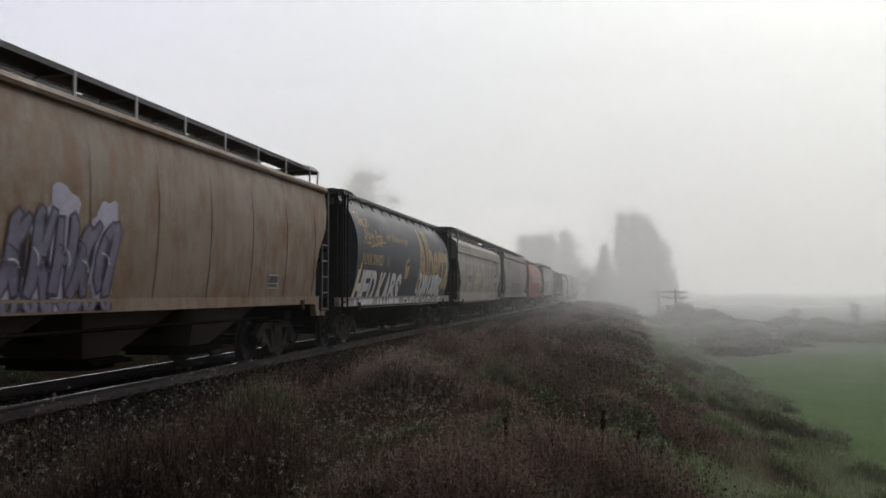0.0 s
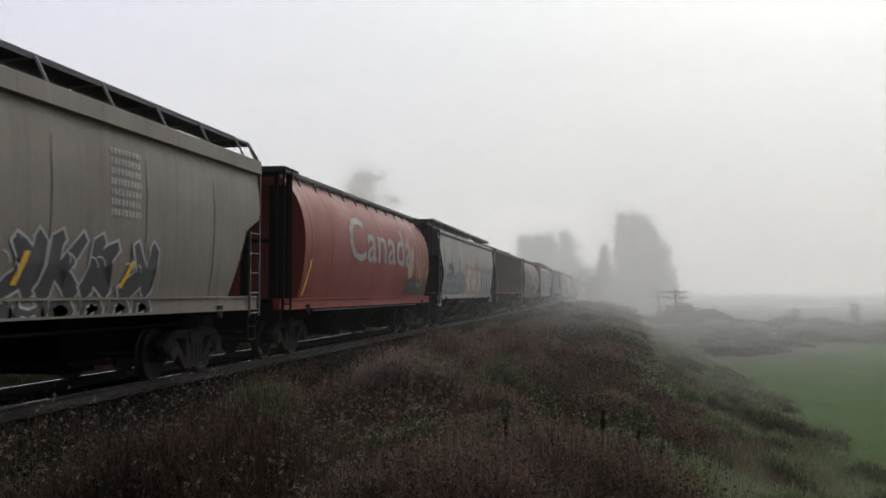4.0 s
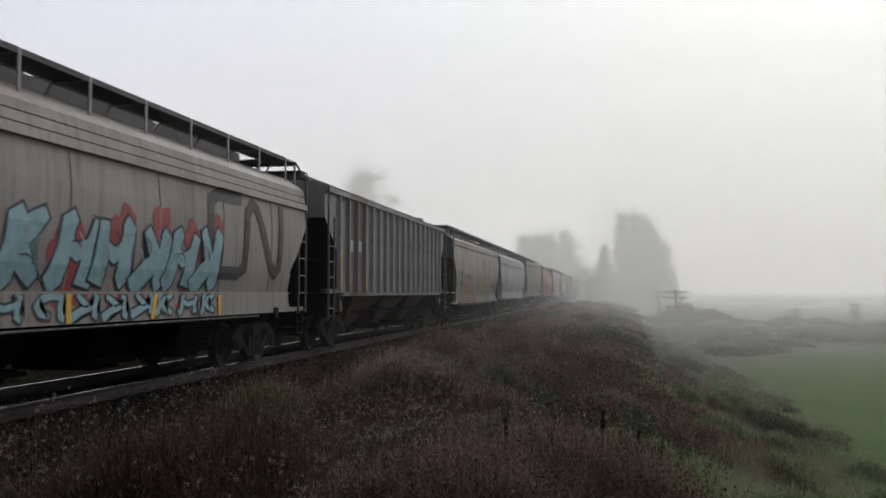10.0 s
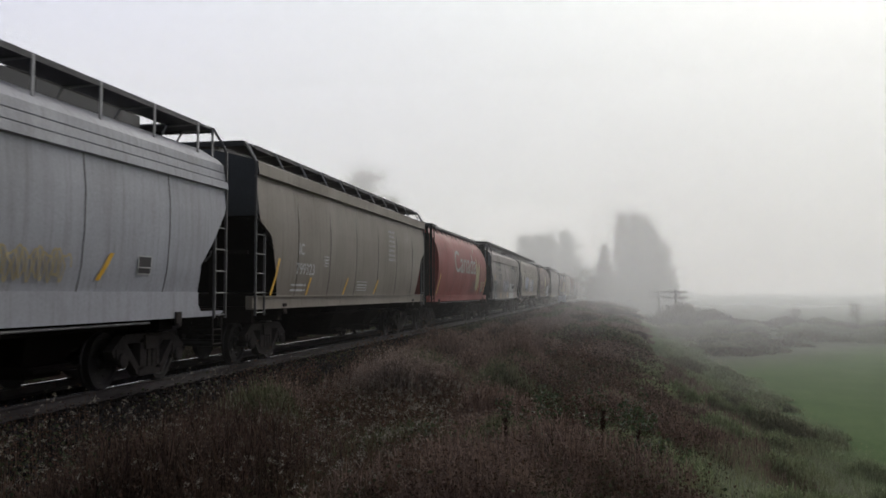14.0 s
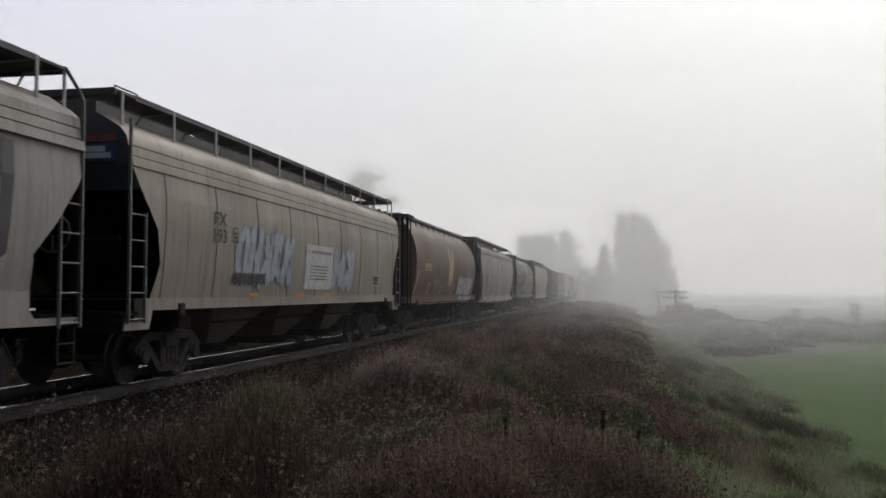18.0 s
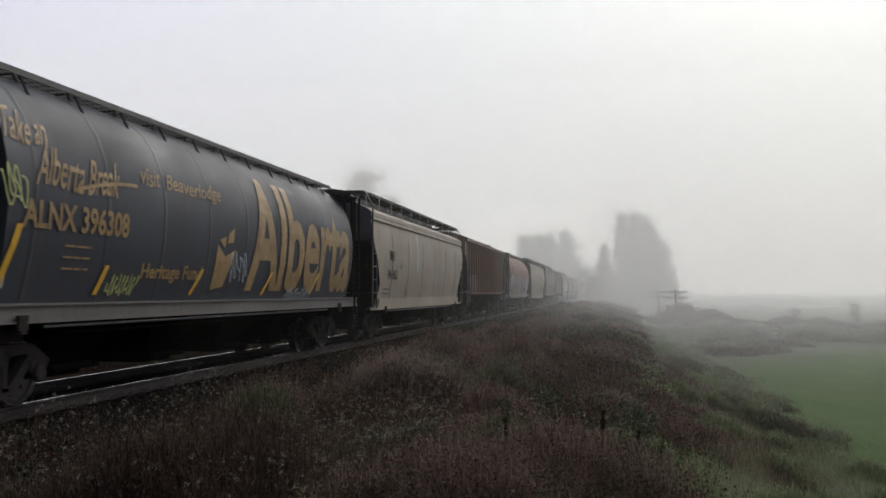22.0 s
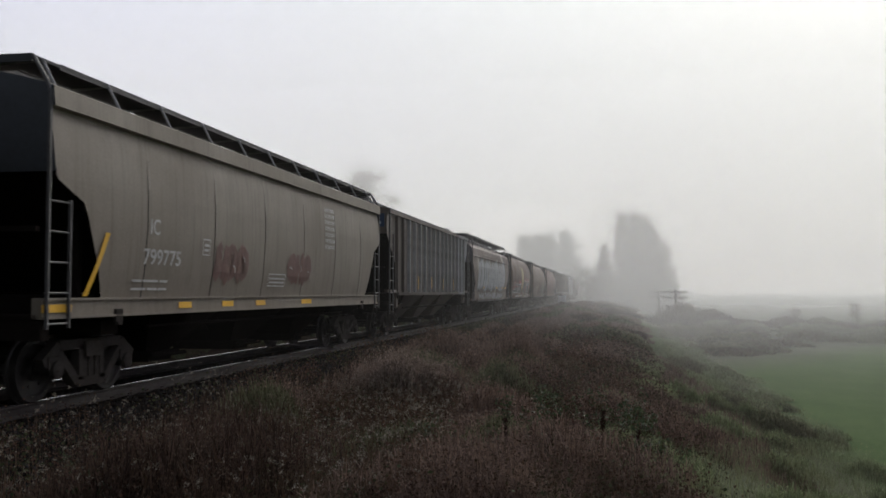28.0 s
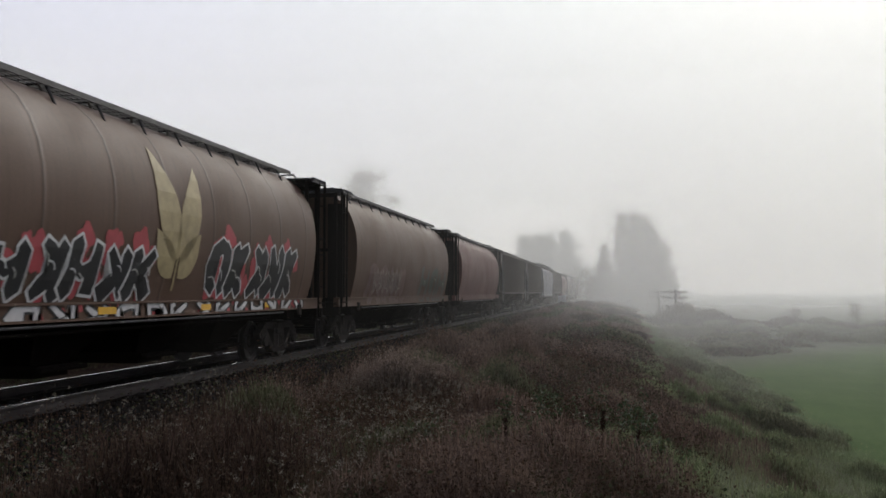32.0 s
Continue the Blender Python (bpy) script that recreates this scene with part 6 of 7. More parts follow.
end_lettering(10, 0.60, 1.28, 3.50, 3.68, "841656", MAT_BLACK)
end_lettering(17, 0.75, 1.13, 3.80, 3.96, "SMW", MAT_BLACK)
end_lettering(17, 0.60, 1.28, 3.50, 3.68, "843010", MAT_BLACK)
end_lettering(5, 0.75, 1.13, 3.80, 3.96, "SMW", MAT_BLACK)
end_lettering(5, 0.60, 1.28, 3.50, 3.68, "84415", MAT_BLACK)


# ---- plants: weeds on the verge, grass on the bank ----
def land_z(x, y):
    """The land or the ballast shoulder, whichever is higher."""
    bed_z = np.interp(np.asarray(x, float) - TRACK_X, [q[0] for q in bed], [q[1] for q in bed], left=-9, right=-9)
    return np.maximum(ground_z(x, y), bed_z)


def clear_of_track(x):
    return x > TRACK_X + 1.42


def blades(x, y, h, w, lean, seed, base=None, bend=0.35):
    """Grass blades: two-piece tapering strips that bow over."""
    r = np.random.default_rng(seed)
    n = len(x)
    z = land_z(x, y) - 0.02 if base is None else base
    a = r.uniform(0, 2 * np.pi, n)
    d = np.stack([np.cos(a), np.sin(a)], -1)
    l = lean * r.uniform(0.2, 1.0, n) * h
    s = np.stack([-d[:, 1], d[:, 0]], -1) * (w / 2)[:, None]
    foot = np.stack([x, y], -1)
    mid, tip = foot + d * (l * bend)[:, None], foot + d * l[:, None]
    hz = np.sqrt(np.maximum(h * h - l * l, 0.04 * h * h))
    v = np.stack([np.c_[foot - s, z], np.c_[foot + s, z], np.c_[mid - s * 0.8, z + hz * 0.6], np.c_[mid + s * 0.8, z + hz * 0.6], np.c_[tip, z + hz]], 1)
    f = np.array([(0, 1, 3), (0, 3, 2), (2, 3, 4)])
    return v.reshape(-1, 3), (f[None] + (np.arange(n) * 5)[:, None, None]).reshape(-1, 3)


def leaves(c, size, seed, droop=0.5):
    """Leaves as small folded diamonds round given centres."""
    r = np.random.default_rng(seed)
    n = len(c)
    u = r.normal(size=(n, 3))
    u[:, 2] *= droop
    u /= np.linalg.norm(u, axis=1)[:, None]
    w = np.cross(u, r.normal(size=(n, 3)))
    w /= np.linalg.norm(w, axis=1)[:, None]
    k = np.cross(u, w)
    u, w, k = u * size[:, None], w * size[:, None] * 0.38, k * size[:, None] * 0.12
    v = np.stack([c - u * 0.5, c + w + k, c + u * 0.5, c - w + k], 1)
    f = np.array([(0, 1, 2), (0, 2, 3)])
    return v.reshape(-1, 3), (f[None] + (np.arange(n) * 4)[:, None, None]).reshape(-1, 3)


def join(*sets):
    vs, fs, o = [], [], 0
    for v, f in sets:
        vs.append(v)
        fs.append(f + o)
        o += len(v)
    return np.concatenate(vs), np.concatenate(fs)


def scatter(count, x0, x1, y0, y1, seed, power=1.7, patch=0.0):
    """Places thinning out with distance, gathered in patches."""
    r = np.random.default_rng(seed)
    x = r.uniform(x0, x1, count)
    y = y0 + (y1 - y0) * r.random(count) ** power
    if patch:
        g = np.sin(x * 1.9 + seed) * np.sin(y * 0.8 + 1.3 * np.sin(x + seed)) + 0.6 * np.sin(x * 4.1 - y * 2.3)
        keep = r.random(count) < np.clip(0.5 + patch * g, 0.05, 1)
        x, y = x[keep], y[keep]
    return x, y


MAT_DRY = foliage("dry_weed", (0.026, 0.018, 0.015), (0.145, 0.092, 0.070), (0.030, 0.025, 0.016), 0.85, 0.6, 0.8)
MAT_STRAW = foliage("straw_grass", (0.07, 0.052, 0.036), (0.19, 0.145, 0.10), (0.10, 0.07, 0.05), 0.4)
MAT_BRAMBLE = foliage("bramble_leaf", (0.030, 0.042, 0.022), (0.085, 0.098, 0.050), (0.085, 0.052, 0.036), 0.7)
MAT_GRASS = foliage("rough_green_grass", (0.095, 0.118, 0.054), (0.31, 0.35, 0.19), (0.25, 0.22, 0.14), 0.5)
MAT_TAN = foliage("tan_dead_weed", (0.070, 0.050, 0.040), (0.29, 0.205, 0.158), (0.165, 0.108, 0.085), 0.45)
MAT_OLIVE = foliage("olive_weed", (0.068, 0.074, 0.040), (0.215, 0.215, 0.125), (0.12, 0.09, 0.065), 0.5)
MAT_SEED = foliage("pale_seed_head", (0.11, 0.10, 0.08), (0.40, 0.36, 0.29), (0.2, 0.16, 0.13), 0.3)
MAT_WET = foliage("wet_weed_leaf", (0.030, 0.048, 0.022), (0.095, 0.125, 0.058), (0.09, 0.075, 0.05), 0.5, 0.45)
MAT_WET.node_tree.nodes["Principled BSDF"].inputs["Specular IOR Level"].default_value = 0.2
MAT_PLUME = foliage("plume_grass_head", (0.11, 0.085, 0.070), (0.40, 0.31, 0.25), (0.24, 0.17, 0.14), 0.3)
MAT_STEM = foliage("weed_stem", (0.06, 0.045, 0.03), (0.13, 0.09, 0.06), (0.08, 0.04, 0.03), 0.4)

R = np.random.default_rng(11)
x, y = scatter(210000, -6.95, 1.6, 3.5, 95, 21, 1.9, 0.3)
ok = clear_of_track(x) & ((x > -6.3) | (R.random(len(x)) < 0.7)) & ((y > 13.5) | (x < -3.4) | (R.random(len(x)) < np.clip((y - 9) / 7, 0.22, 1)))
x, y = x[ok], y[ok]
near = np.clip(y / 25, 0.6, 2.5)
lump = np.sin(x * 2.1 + 1.3 * np.sin(y * 1.1)) * np.sin(y * 1.7 + 0.9 * np.sin(x * 1.6)) + 0.5 * np.sin(x * 4.7 + y * 3.1)
v, f = blades(x, y, R.uniform(0.10, 0.46, len(x)) * np.clip(0.62 + 0.5 * lump, 0.25, 1.3) * (0.75 + 0.25 * near) * np.clip((x + 7.6) / 2.2, 0.35, 1) * np.clip(0.35 + (y - 7) / 14, 0.45, 1), 0.011 * near * R.uniform(0.6, 1.4, len(x)), 0.9, 22)
tagged(new("dry_weeds", big_mesh("dry_weeds", v, f, MAT_DRY)), "matted brown dry weeds on the railway verge", "weeds", kind="stuff")

# paler weeds: beside the rail close by, and over the shoulder of the bank
for bx0, bx1, by0, by1, q, hm in ((-5.9, -3.2, 7.6, 12.0, 7000, 0.36), (-0.6, 2.8, 13.0, 34.0, 22000, 0.40)):
    x, y = scatter(q, bx0, bx1, by0, by1, 27 + int(by0), 1.1, 0.4)
    v, f = blades(x, y, R.uniform(0.12, hm, len(x)), 0.009 * np.clip(y / 14, 0.8, 2.2), 0.9, 28)
    tagged(new("pale_weeds", big_mesh("pale_weeds", v, f, MAT_TAN)), "thin pale dead weeds on the verge", "weeds", kind="stuff")

# the land round and behind the camera
for word, mat, bx0, bx1, label in (("dry_weeds", MAT_DRY, -6.9, 1.2, "matted brown dry weeds on the railway verge"), ("bank_grass", MAT_GRASS, 0.4, 6.0, "rough dewy green grass on the bank")):
    x, y = R.uniform(bx0, bx1, 26000), R.uniform(-9, 4.2, 26000)
    v, f = blades(x, y, R.uniform(0.10, 0.34, len(x)), 0.010 * R.uniform(0.6, 1.4, len(x)), 0.9, 26)
    tagged(new(word, big_mesh(word, v, f, mat)), label, "weeds" if word == "dry_weeds" else "grass", kind="stuff")

# tall straw tufts
tufts = [(-3.67, 15.8, 1.0), (-3.45, 16.3, 0.9), (-3.85, 16.4, 0.75), (-4.6, 14.3, 0.5), (-2.6, 15.8, 0.6), (-2.9, 24, 0.6), (-4.4, 8.2, 0.4), (-2.9, 8.6, 0.4), (-0.9, 19.0, 0.5), (-3.4, 22.0, 0.6), (-1.8, 27.0, 0.6), (-4.4, 30, 0.6), (1.9, 9.5, 0.4), (3.2, 12.0, 0.4), (2.6, 15, 0.45), (-0.4, 36, 0.6)]
for i, (tx, ty, th) in enumerate(tufts):
    q = 420
    x, y = tx + R.normal(0, 0.22, q), ty + R.normal(0, 0.25, q)
    v, f = blades(x, y, R.uniform(0.5, 1.1, q) * th, np.full(q, 0.010), 0.7, 40 + i)
    tagged(new("dry_grass_tuft", big_mesh("dry_grass_tuft", v, f, MAT_STRAW)), "tall straw-coloured tuft of dead grass on the verge", "grass tuft", kind="stuff")

# feathery plume: one tall pale grass clump with fluffy heads
for i, (tx, ty, th, sx) in enumerate(((-3.6, 15.6, 0.95, 0.26), (-3.3, 16.0, 0.75, 0.2), (-4.0, 15.4, 0.7, 0.2))):
    q = 300
    x, y = tx + R.normal(0, sx, q), ty + R.normal(0, sx, q)
    v, f = blades(x, y, R.uniform(0.55, 1.05, q) * th, np.full(q, 0.008), 0.55, 90 + i)
    tips = v.reshape(-1, 5, 3)
    c = np.repeat(tips[:, 4], 26, 0)
    c = c + (np.repeat(tips[:, 2], 26, 0) - c) * R.random((len(c), 1)) * 0.8 + R.normal(0, 0.022, c.shape)
    v, f = join((v, f), leaves(c, R.uniform(0.012, 0.03, len(c)), 95 + i, 1.0))
    tagged(new("plume_grass", big_mesh("plume_grass", v, f, MAT_PLUME)), "tall feathery tan plume grass on the verge", "plume grass", kind="stuff")

# weed stems with fluffy seed heads, close to the camera
x, y = scatter(5600, -6.4, -1.6, 7.0, 14.5, 61, 1.1, 0.3)
ok = clear_of_track(x)
x, y = x[ok], y[ok]
h = R.uniform(0.22, 0.62, len(x))
v1, f1 = blades(x, y, h, np.full(len(x), 0.007), 0.25, 62)
tips = v1.reshape(-1, 5, 3)[:, 4]
tagged(new("weed_stems", big_mesh("weed_stems", v1, f1, MAT_STEM)), "thin brown weed stems on the verge", "weed stems", kind="stuff")
size = np.where(R.random(len(tips)) < 0.4, R.uniform(0.009, 0.015, len(tips)), R.uniform(0.003, 0.008, len(tips)))
many = np.repeat(tips, 16, 0) + R.normal(0, 1, (len(tips) * 16, 3)) * np.repeat(size, 16)[:, None]
v, f = leaves(many, np.repeat(size, 16) * R.uniform(0.7, 1.5, len(many)), 63, 1.0)
tagged(new("seed_heads", big_mesh("seed_heads", v, f, MAT_SEED)), "small pale fluffy seed heads on dry weeds", "seed heads", kind="stuff")

# bramble and low leafy weeds
x, y = scatter(2900, -6.7, 1.0, 6.5, 70, 71, 1.6, 0.45)
c = []
for a, b in zip(x, y):
    q = 34
    s = R.uniform(0.12, 0.3)
    d = R.normal(0, 1, (q, 3)) * (s, s, s * 0.55)
    d[:, 2] = np.abs(d[:, 2])
    c.append(d + (a, b, float(land_z(a, b))))
c = np.concatenate(c)
v, f = leaves(c, R.uniform(0.03, 0.075, len(c)) * np.clip(c[:, 1] / 18, 0.8, 2.2), 72)
tagged(new("bramble", big_mesh("bramble", v, f, MAT_BRAMBLE)), "low dark bramble leaves among the weeds", "bramble", kind="stuff")

# low brown brush of small leaves and twigs, thick where the verge is nearest
MAT_BRUSH = foliage("brown_brush_leaf", (0.030, 0.018, 0.014), (0.16, 0.093, 0.066), (0.036, 0.036, 0.020), 0.8, 0.6, 0.9)
x, y = scatter(5200, -6.5, 0.9, 7.0, 34, 76, 1.5, 0.6)
s = np.repeat(R.uniform(0.10, 0.24, len(x)), 40)
d = R.normal(0, 1, (len(s), 3)) * s[:, None] * (1, 1, 0.9)
c = np.stack([np.repeat(x, 40), np.repeat(y, 40), np.repeat(land_z(x, y), 40)], -1) + d * (1, 1, 0)
c[:, 2] += 0.04 + np.abs(d[:, 2]) * 1.3
v, f = leaves(c, R.uniform(0.016, 0.042, len(c)) * np.clip(c[:, 1] / 14, 0.8, 2.0), 77, 1.0)
tagged(new("brush_weeds", big_mesh("brush_weeds", v, f, MAT_BRUSH)), "low brown twiggy brush weeds on the verge", "weeds", kind="stuff")

# green grass on the bank, then the field
x, y = scatter(260000, -0.6, 5.9, 4, 95, 81, 1.8, 0.2)
keep = R.random(len(x)) < np.clip((x + 0.8) / 2.0, 0.08, 1) * np.clip((6.1 - x) / 1.4, 0, 1)
x, y = x[keep], y[keep]
near = np.clip(y / 22, 0.7, 2.6)
g = 0.6 + 0.5 * np.sin(x * 2.3 + 1.1 * np.sin(y * 0.9)) * np.sin(y * 0.7)
v, f = blades(x, y, R.uniform(0.14, 0.42, len(x)) * np.clip(g, 0.4, 1.25) * (0.8 + 0.2 * near) * np.clip((6.2 - x) / 1.8, 0.3, 1), 0.009 * near, 1.0, 82)
tagged(new("bank_grass", big_mesh("bank_grass", v, f, MAT_GRASS)), "rough dewy green grass on the bank", "grass", kind="stuff")

# ---- bushes and trees ----
MAT_BARK = plain("grey_bark", (0.07, 0.06, 0.05), 0.9, 0, 0.5, 12)
MAT_TREE = foliage("autumn_tree_leaf", (0.045, 0.052, 0.028), (0.10, 0.095, 0.05), (0.10, 0.075, 0.04), 0.4)
MAT_BUSH = foliage("hedge_leaf", (0.040, 0.032, 0.024), (0.13, 0.094, 0.068), (0.12, 0.072, 0.056), 0.5)


def tree(name, x, y, height, spread, seed, label, shape=1.0, count=9000, leaf=0.28, bare=0.25):
    """A tapered trunk with limbs and twigs and a crown of many small leaves, ragged at the edge."""
    r = np.random.default_rng(seed)
    z0 = float(ground_z(x, y)) - 0.1
    top = new(name)
    top.matrix_basis = pose(x, y, z0)
    tagged(top, label, "tree", "misty trees along the line")
    sh, pts = Shape(), []
    sway = r.normal(0, 0.02, 2)
    spine = [Vector((sway[0] * h * h / height, sway[1] * h * h / height, h)) for h in np.linspace(0, height * 0.94, 8)]
    for i in range(7):
        sh.tube(spine[i], spine[i + 1], 0.022 * height * (1 - i / 7.6), 8, 0.022 * height * (1 - (i + 1) / 7.6))
    limbs = 34
    for i in range(limbs):
        t = bare + (0.97 - bare) * (i + 0.5) / limbs
        h = t * height * 0.94
        s = Vector(spine[min(6, int(t * 7))]).lerp(spine[min(7, int(t * 7) + 1)], t * 7 % 1)
        a = i * 2.4 + r.uniform(-0.5, 0.5)
        reach = spread * (math.sin(math.pi * min(1, (t - bare * 0.6) / (1 - bare * 0.6)) ** shape) ** 0.7) * r.uniform(0.3, 1.45)
        e = s + Vector((math.cos(a) * reach, math.sin(a) * reach, reach * r.uniform(0.25, 1.0)))
        mid = s.lerp(e, 0.55) + Vector((0, 0, -0.06 * reach))
        rad = 0.007 * height * (1.1 - t)
        sh.tube(s, mid, rad, 5, rad * 0.7)
        sh.tube(mid, e, rad * 0.7, 5, rad * 0.25)
        for _ in range(5):
            q = s.lerp(e, r.uniform(0.35, 1.0))
            tw = q + Vector(r.normal(0, 0.16 * spread, 3))
            sh.tube(q, tw, rad * 0.3, 4, rad * 0.08)
            pts += [q.lerp(tw, r.uniform(0.3, 1)) for _ in range(3)] + [tw, s.lerp(e, r.uniform(0.5, 1.05))]
    put("trunk", sh.mesh("trunk", MAT_BARK, 40), top)
    pts = np.array(pts)
    c = pts[r.integers(0, len(pts), count)] + r.normal(0, 0.11 * spread + 0.2, (count, 3)) * r.choice((0.6, 1.1, 2.4), (count, 1), p=(0.40, 0.40, 0.2))
    v, f = leaves(c, r.uniform(0.6, 1.3, count) * leaf, seed + 1)
    put("crown", big_mesh("crown", v, f, MAT_TREE), top)
    return top


# a clump of tall trees beside the line, then the row behind the train
for i, (tx, ty, th, tw, tn) in enumerate(((2.4, 178, 19.2, 1.8, 7000), (4.4, 181, 20.4, 2.3, 8000), (3.4, 185, 17.0, 2.4, 7000), (6.3, 180, 19.0, 2.4, 8000), (8.0, 184, 16.8, 2.5, 7000), (9.6, 182, 13.2, 2.4, 5000), (11.0, 183, 8.0, 1.6, 2000), (-1.7, 186, 12.4, 1.5, 3500), (-0.7, 190, 8.6, 1.5, 2500))):
    tree("tree", tx, ty, th, tw, 101 + i, "tall full tree fading into the fog beside the line" if th > 12.5 else "lower bushy tree beside the tall ones in the fog", 0.55, int(tn * 1.3), 0.30, 0.02)
for i, (tx, ty, th, tw) in enumerate(((-12.6, 288, 19.0, 3.6), (-11.6, 252, 19.6, 3.4), (-14.6, 232, 16.2, 3.2), (-17.4, 226, 16.0, 3.0), (-19.4, 216, 16.5, 2.8))):
    tree("tree", tx, ty, th, tw, 110 + i, "pale fog-bound tree behind the train", 0.7, 11000, 0.30, 0.04)
for i, (tx, ty, th) in enumerate(((-4.6, 200, 7.0), (-8.0, 215, 8.5), (-2.6, 226, 7.0))):
    tree("tree", tx, ty, th, 2.6, 130 + i, "low scrubby tree at the far end of the line", 0.8, 3500, 0.28, 0.02)
for i, tx in enumerate((1.6, 4.0, 6.3, 8.6, 10.6, -2.0)):
    tree("tree", tx, 175 + 2 * (i % 2), 6.5 - 0.25 * i, 2.3, 140 + i, "low bushy undergrowth tree at the foot of the tall ones", 0.5, 4500, 0.26, 0.0)
tree("tree", -48.6, 178, 28.4, 6.4, 120, "faint round-topped tree far behind the train", 1.0, 26000, 0.26, 0.12)


def bush(name, x, y, w, d, h, seed, label, count=2600, leaf=0.10, strand=None, leaf_mat=None, leafy=0.8):
    """A mound of fine twigs and dead strands with small leaves through it."""
    r = np.random.default_rng(seed)
    z0 = float(ground_z(x, y)) - 0.05
    top = new(name)
    top.matrix_basis = pose(x, y, z0)
    tagged(top, label, "bush", "bushes and scrub along the bank")
    q = int(count * 0.9)
    a, rad = r.uniform(0, 6.28, q), r.random(q) ** 0.55
    lump = 1 + 0.3 * np.sin(a * 3 + seed) + 0.2 * np.sin(a * 5 + 2 * seed)
    px, py = np.cos(a) * rad * w * lump, np.sin(a) * rad * d * lump
    dome = h * np.clip(1 - rad ** 2, 0, 1) * r.uniform(0.2, 1.0, q)
    fine = 0.006 + 0.00035 * y
    v, f = blades(px, py, (0.10 + 0.22 * h) * r.uniform(0.4, 1.3, q), np.full(q, fine), 0.95, seed + 2, dome)
    put("thatch", big_mesh("thatch", v, f, strand or MAT_DRY), top)["kind"] = "stuff"
    q = int(count * leafy)
    a, rad = r.uniform(0, 6.28, q), r.random(q) ** 0.5
    lump = 1 + 0.25 * np.sin(a * 3 + seed) + 0.15 * np.sin(a * 5 + 2 * seed)
    c = np.stack([np.cos(a) * rad * w * lump, np.sin(a) * rad * d * lump, h * (1 - rad ** 2) * r.uniform(0.4, 1.15, q) + 0.12 * r.random(q)], -1)
    v, f = leaves(c, r.uniform(0.5, 1.4, q) * leaf, seed + 1)
    put("foliage", big_mesh("foliage", v, f, leaf_mat or MAT_BUSH), top)["kind"] = "stuff"


bush("bush", 7.4, 101, 3.0, 3.0, 2.2, 201, "dark scrub mound at the foot of the telegraph pole", 5000, 0.2)
bush("bush", 10.4, 101, 2.6, 3.0, 1.6, 202, "low scrub at the foot of the telegraph pole", 3500, 0.2)
for i in range(12):
    bush("bush", 13.5 + i * 4.2, 96 + 3 * math.sin(i * 1.7), 2.8, 2.4, 0.75 + 0.2 * math.sin(i * 2.1), 210 + i, "low rough scrub along the far edge of the field", 2200, 0.18)
mound = random.Random(77)
# two rows of dark weeds added in place of the black shade under the cars
for i in range(34):
    bush("bush", -12.5 + mound.uniform(-0.3, 0.2), 5 + i * 2.4, 0.6, 1.7, mound.uniform(0.22, 0.36), 900 + i, "added dark weeds beyond the track that blacken the view under the cars", 1100, 0.07, MAT_BRAMBLE, MAT_BRAMBLE)
for i in range(30):
    bush("bush", -14.3 + mound.uniform(-0.5, 0.5), 4 + i * 3.1, 1.1, 1.9, mound.uniform(0.25, 0.5), 640 + i, "added dark weeds beyond the track that blacken the view under the cars", 1500, 0.07, MAT_BRAMBLE, MAT_BRAMBLE)
for i in range(150):
    by = 7.5 + 119 * (i / 150) ** 1.35
    bx = mound.uniform(-5.9, 0.1 + 0.012 * by)
    bw = mound.uniform(0.5, 0.95) + 0.008 * by
    mat, leaf_mat, words = ((MAT_DRY, MAT_BUSH, "low mound of brown dead weeds on the verge"), (MAT_TAN, MAT_TAN, "feathery tan mound of dead weeds on the verge"), (MAT_OLIVE, MAT_BRAMBLE, "low green bramble mound on the verge"))[mound.choice((0, 0, 2)) if by < 13 and bx < -2.4 else mound.choice((0, 1, 1, 1, 2))]
    bh = (mound.uniform(0.34, 0.78) + 0.002 * by) * (1 if bx < -1.5 else 0.65)
    bush("bush", bx, by, bw, bw, bh, 240 + i, words, 3400, 0.018 + 0.0010 * by, mat, leaf_mat)
# rough scrub between the bank and the far corner of the field
for i in range(54):
    by = 54 + 56 * (i / 54)
    bx = mound.uniform(5.0, max(7.5, 0.62 * by - 24))
    bush("bush", bx, by, mound.uniform(1.3, 2.3), mound.uniform(1.2, 2.0), mound.uniform(0.3, 0.75), 760 + i, "low olive scrub in the rough corner of the field", 2400, 0.11, MAT_OLIVE, MAT_OLIVE if i % 3 else MAT_BUSH)
for i in range(110):
    by = 8 + 72 * (i / 110) ** 1.3
    bx = mound.uniform(0.0, 4.9)
    pick = mound.choice((0, 0, 1)) if bx > 1.6 else mound.choice((0, 1, 1, 2, 2))
    bw = mound.uniform(0.4, 0.8)
    bush("bush", bx, by, bw, bw, mound.uniform(0.14, 0.40), 400 + i, ("tussock of wet grass on the bank", "olive tussock of rank weeds on the bank", "brown dead tussock on the grassy bank")[pick], 2600, 0.020 + 0.0011 * by, (MAT_GRASS, MAT_GRASS, MAT_TAN)[pick], (MAT_GRASS, MAT_OLIVE, MAT_BUSH)[pick], 0.25)


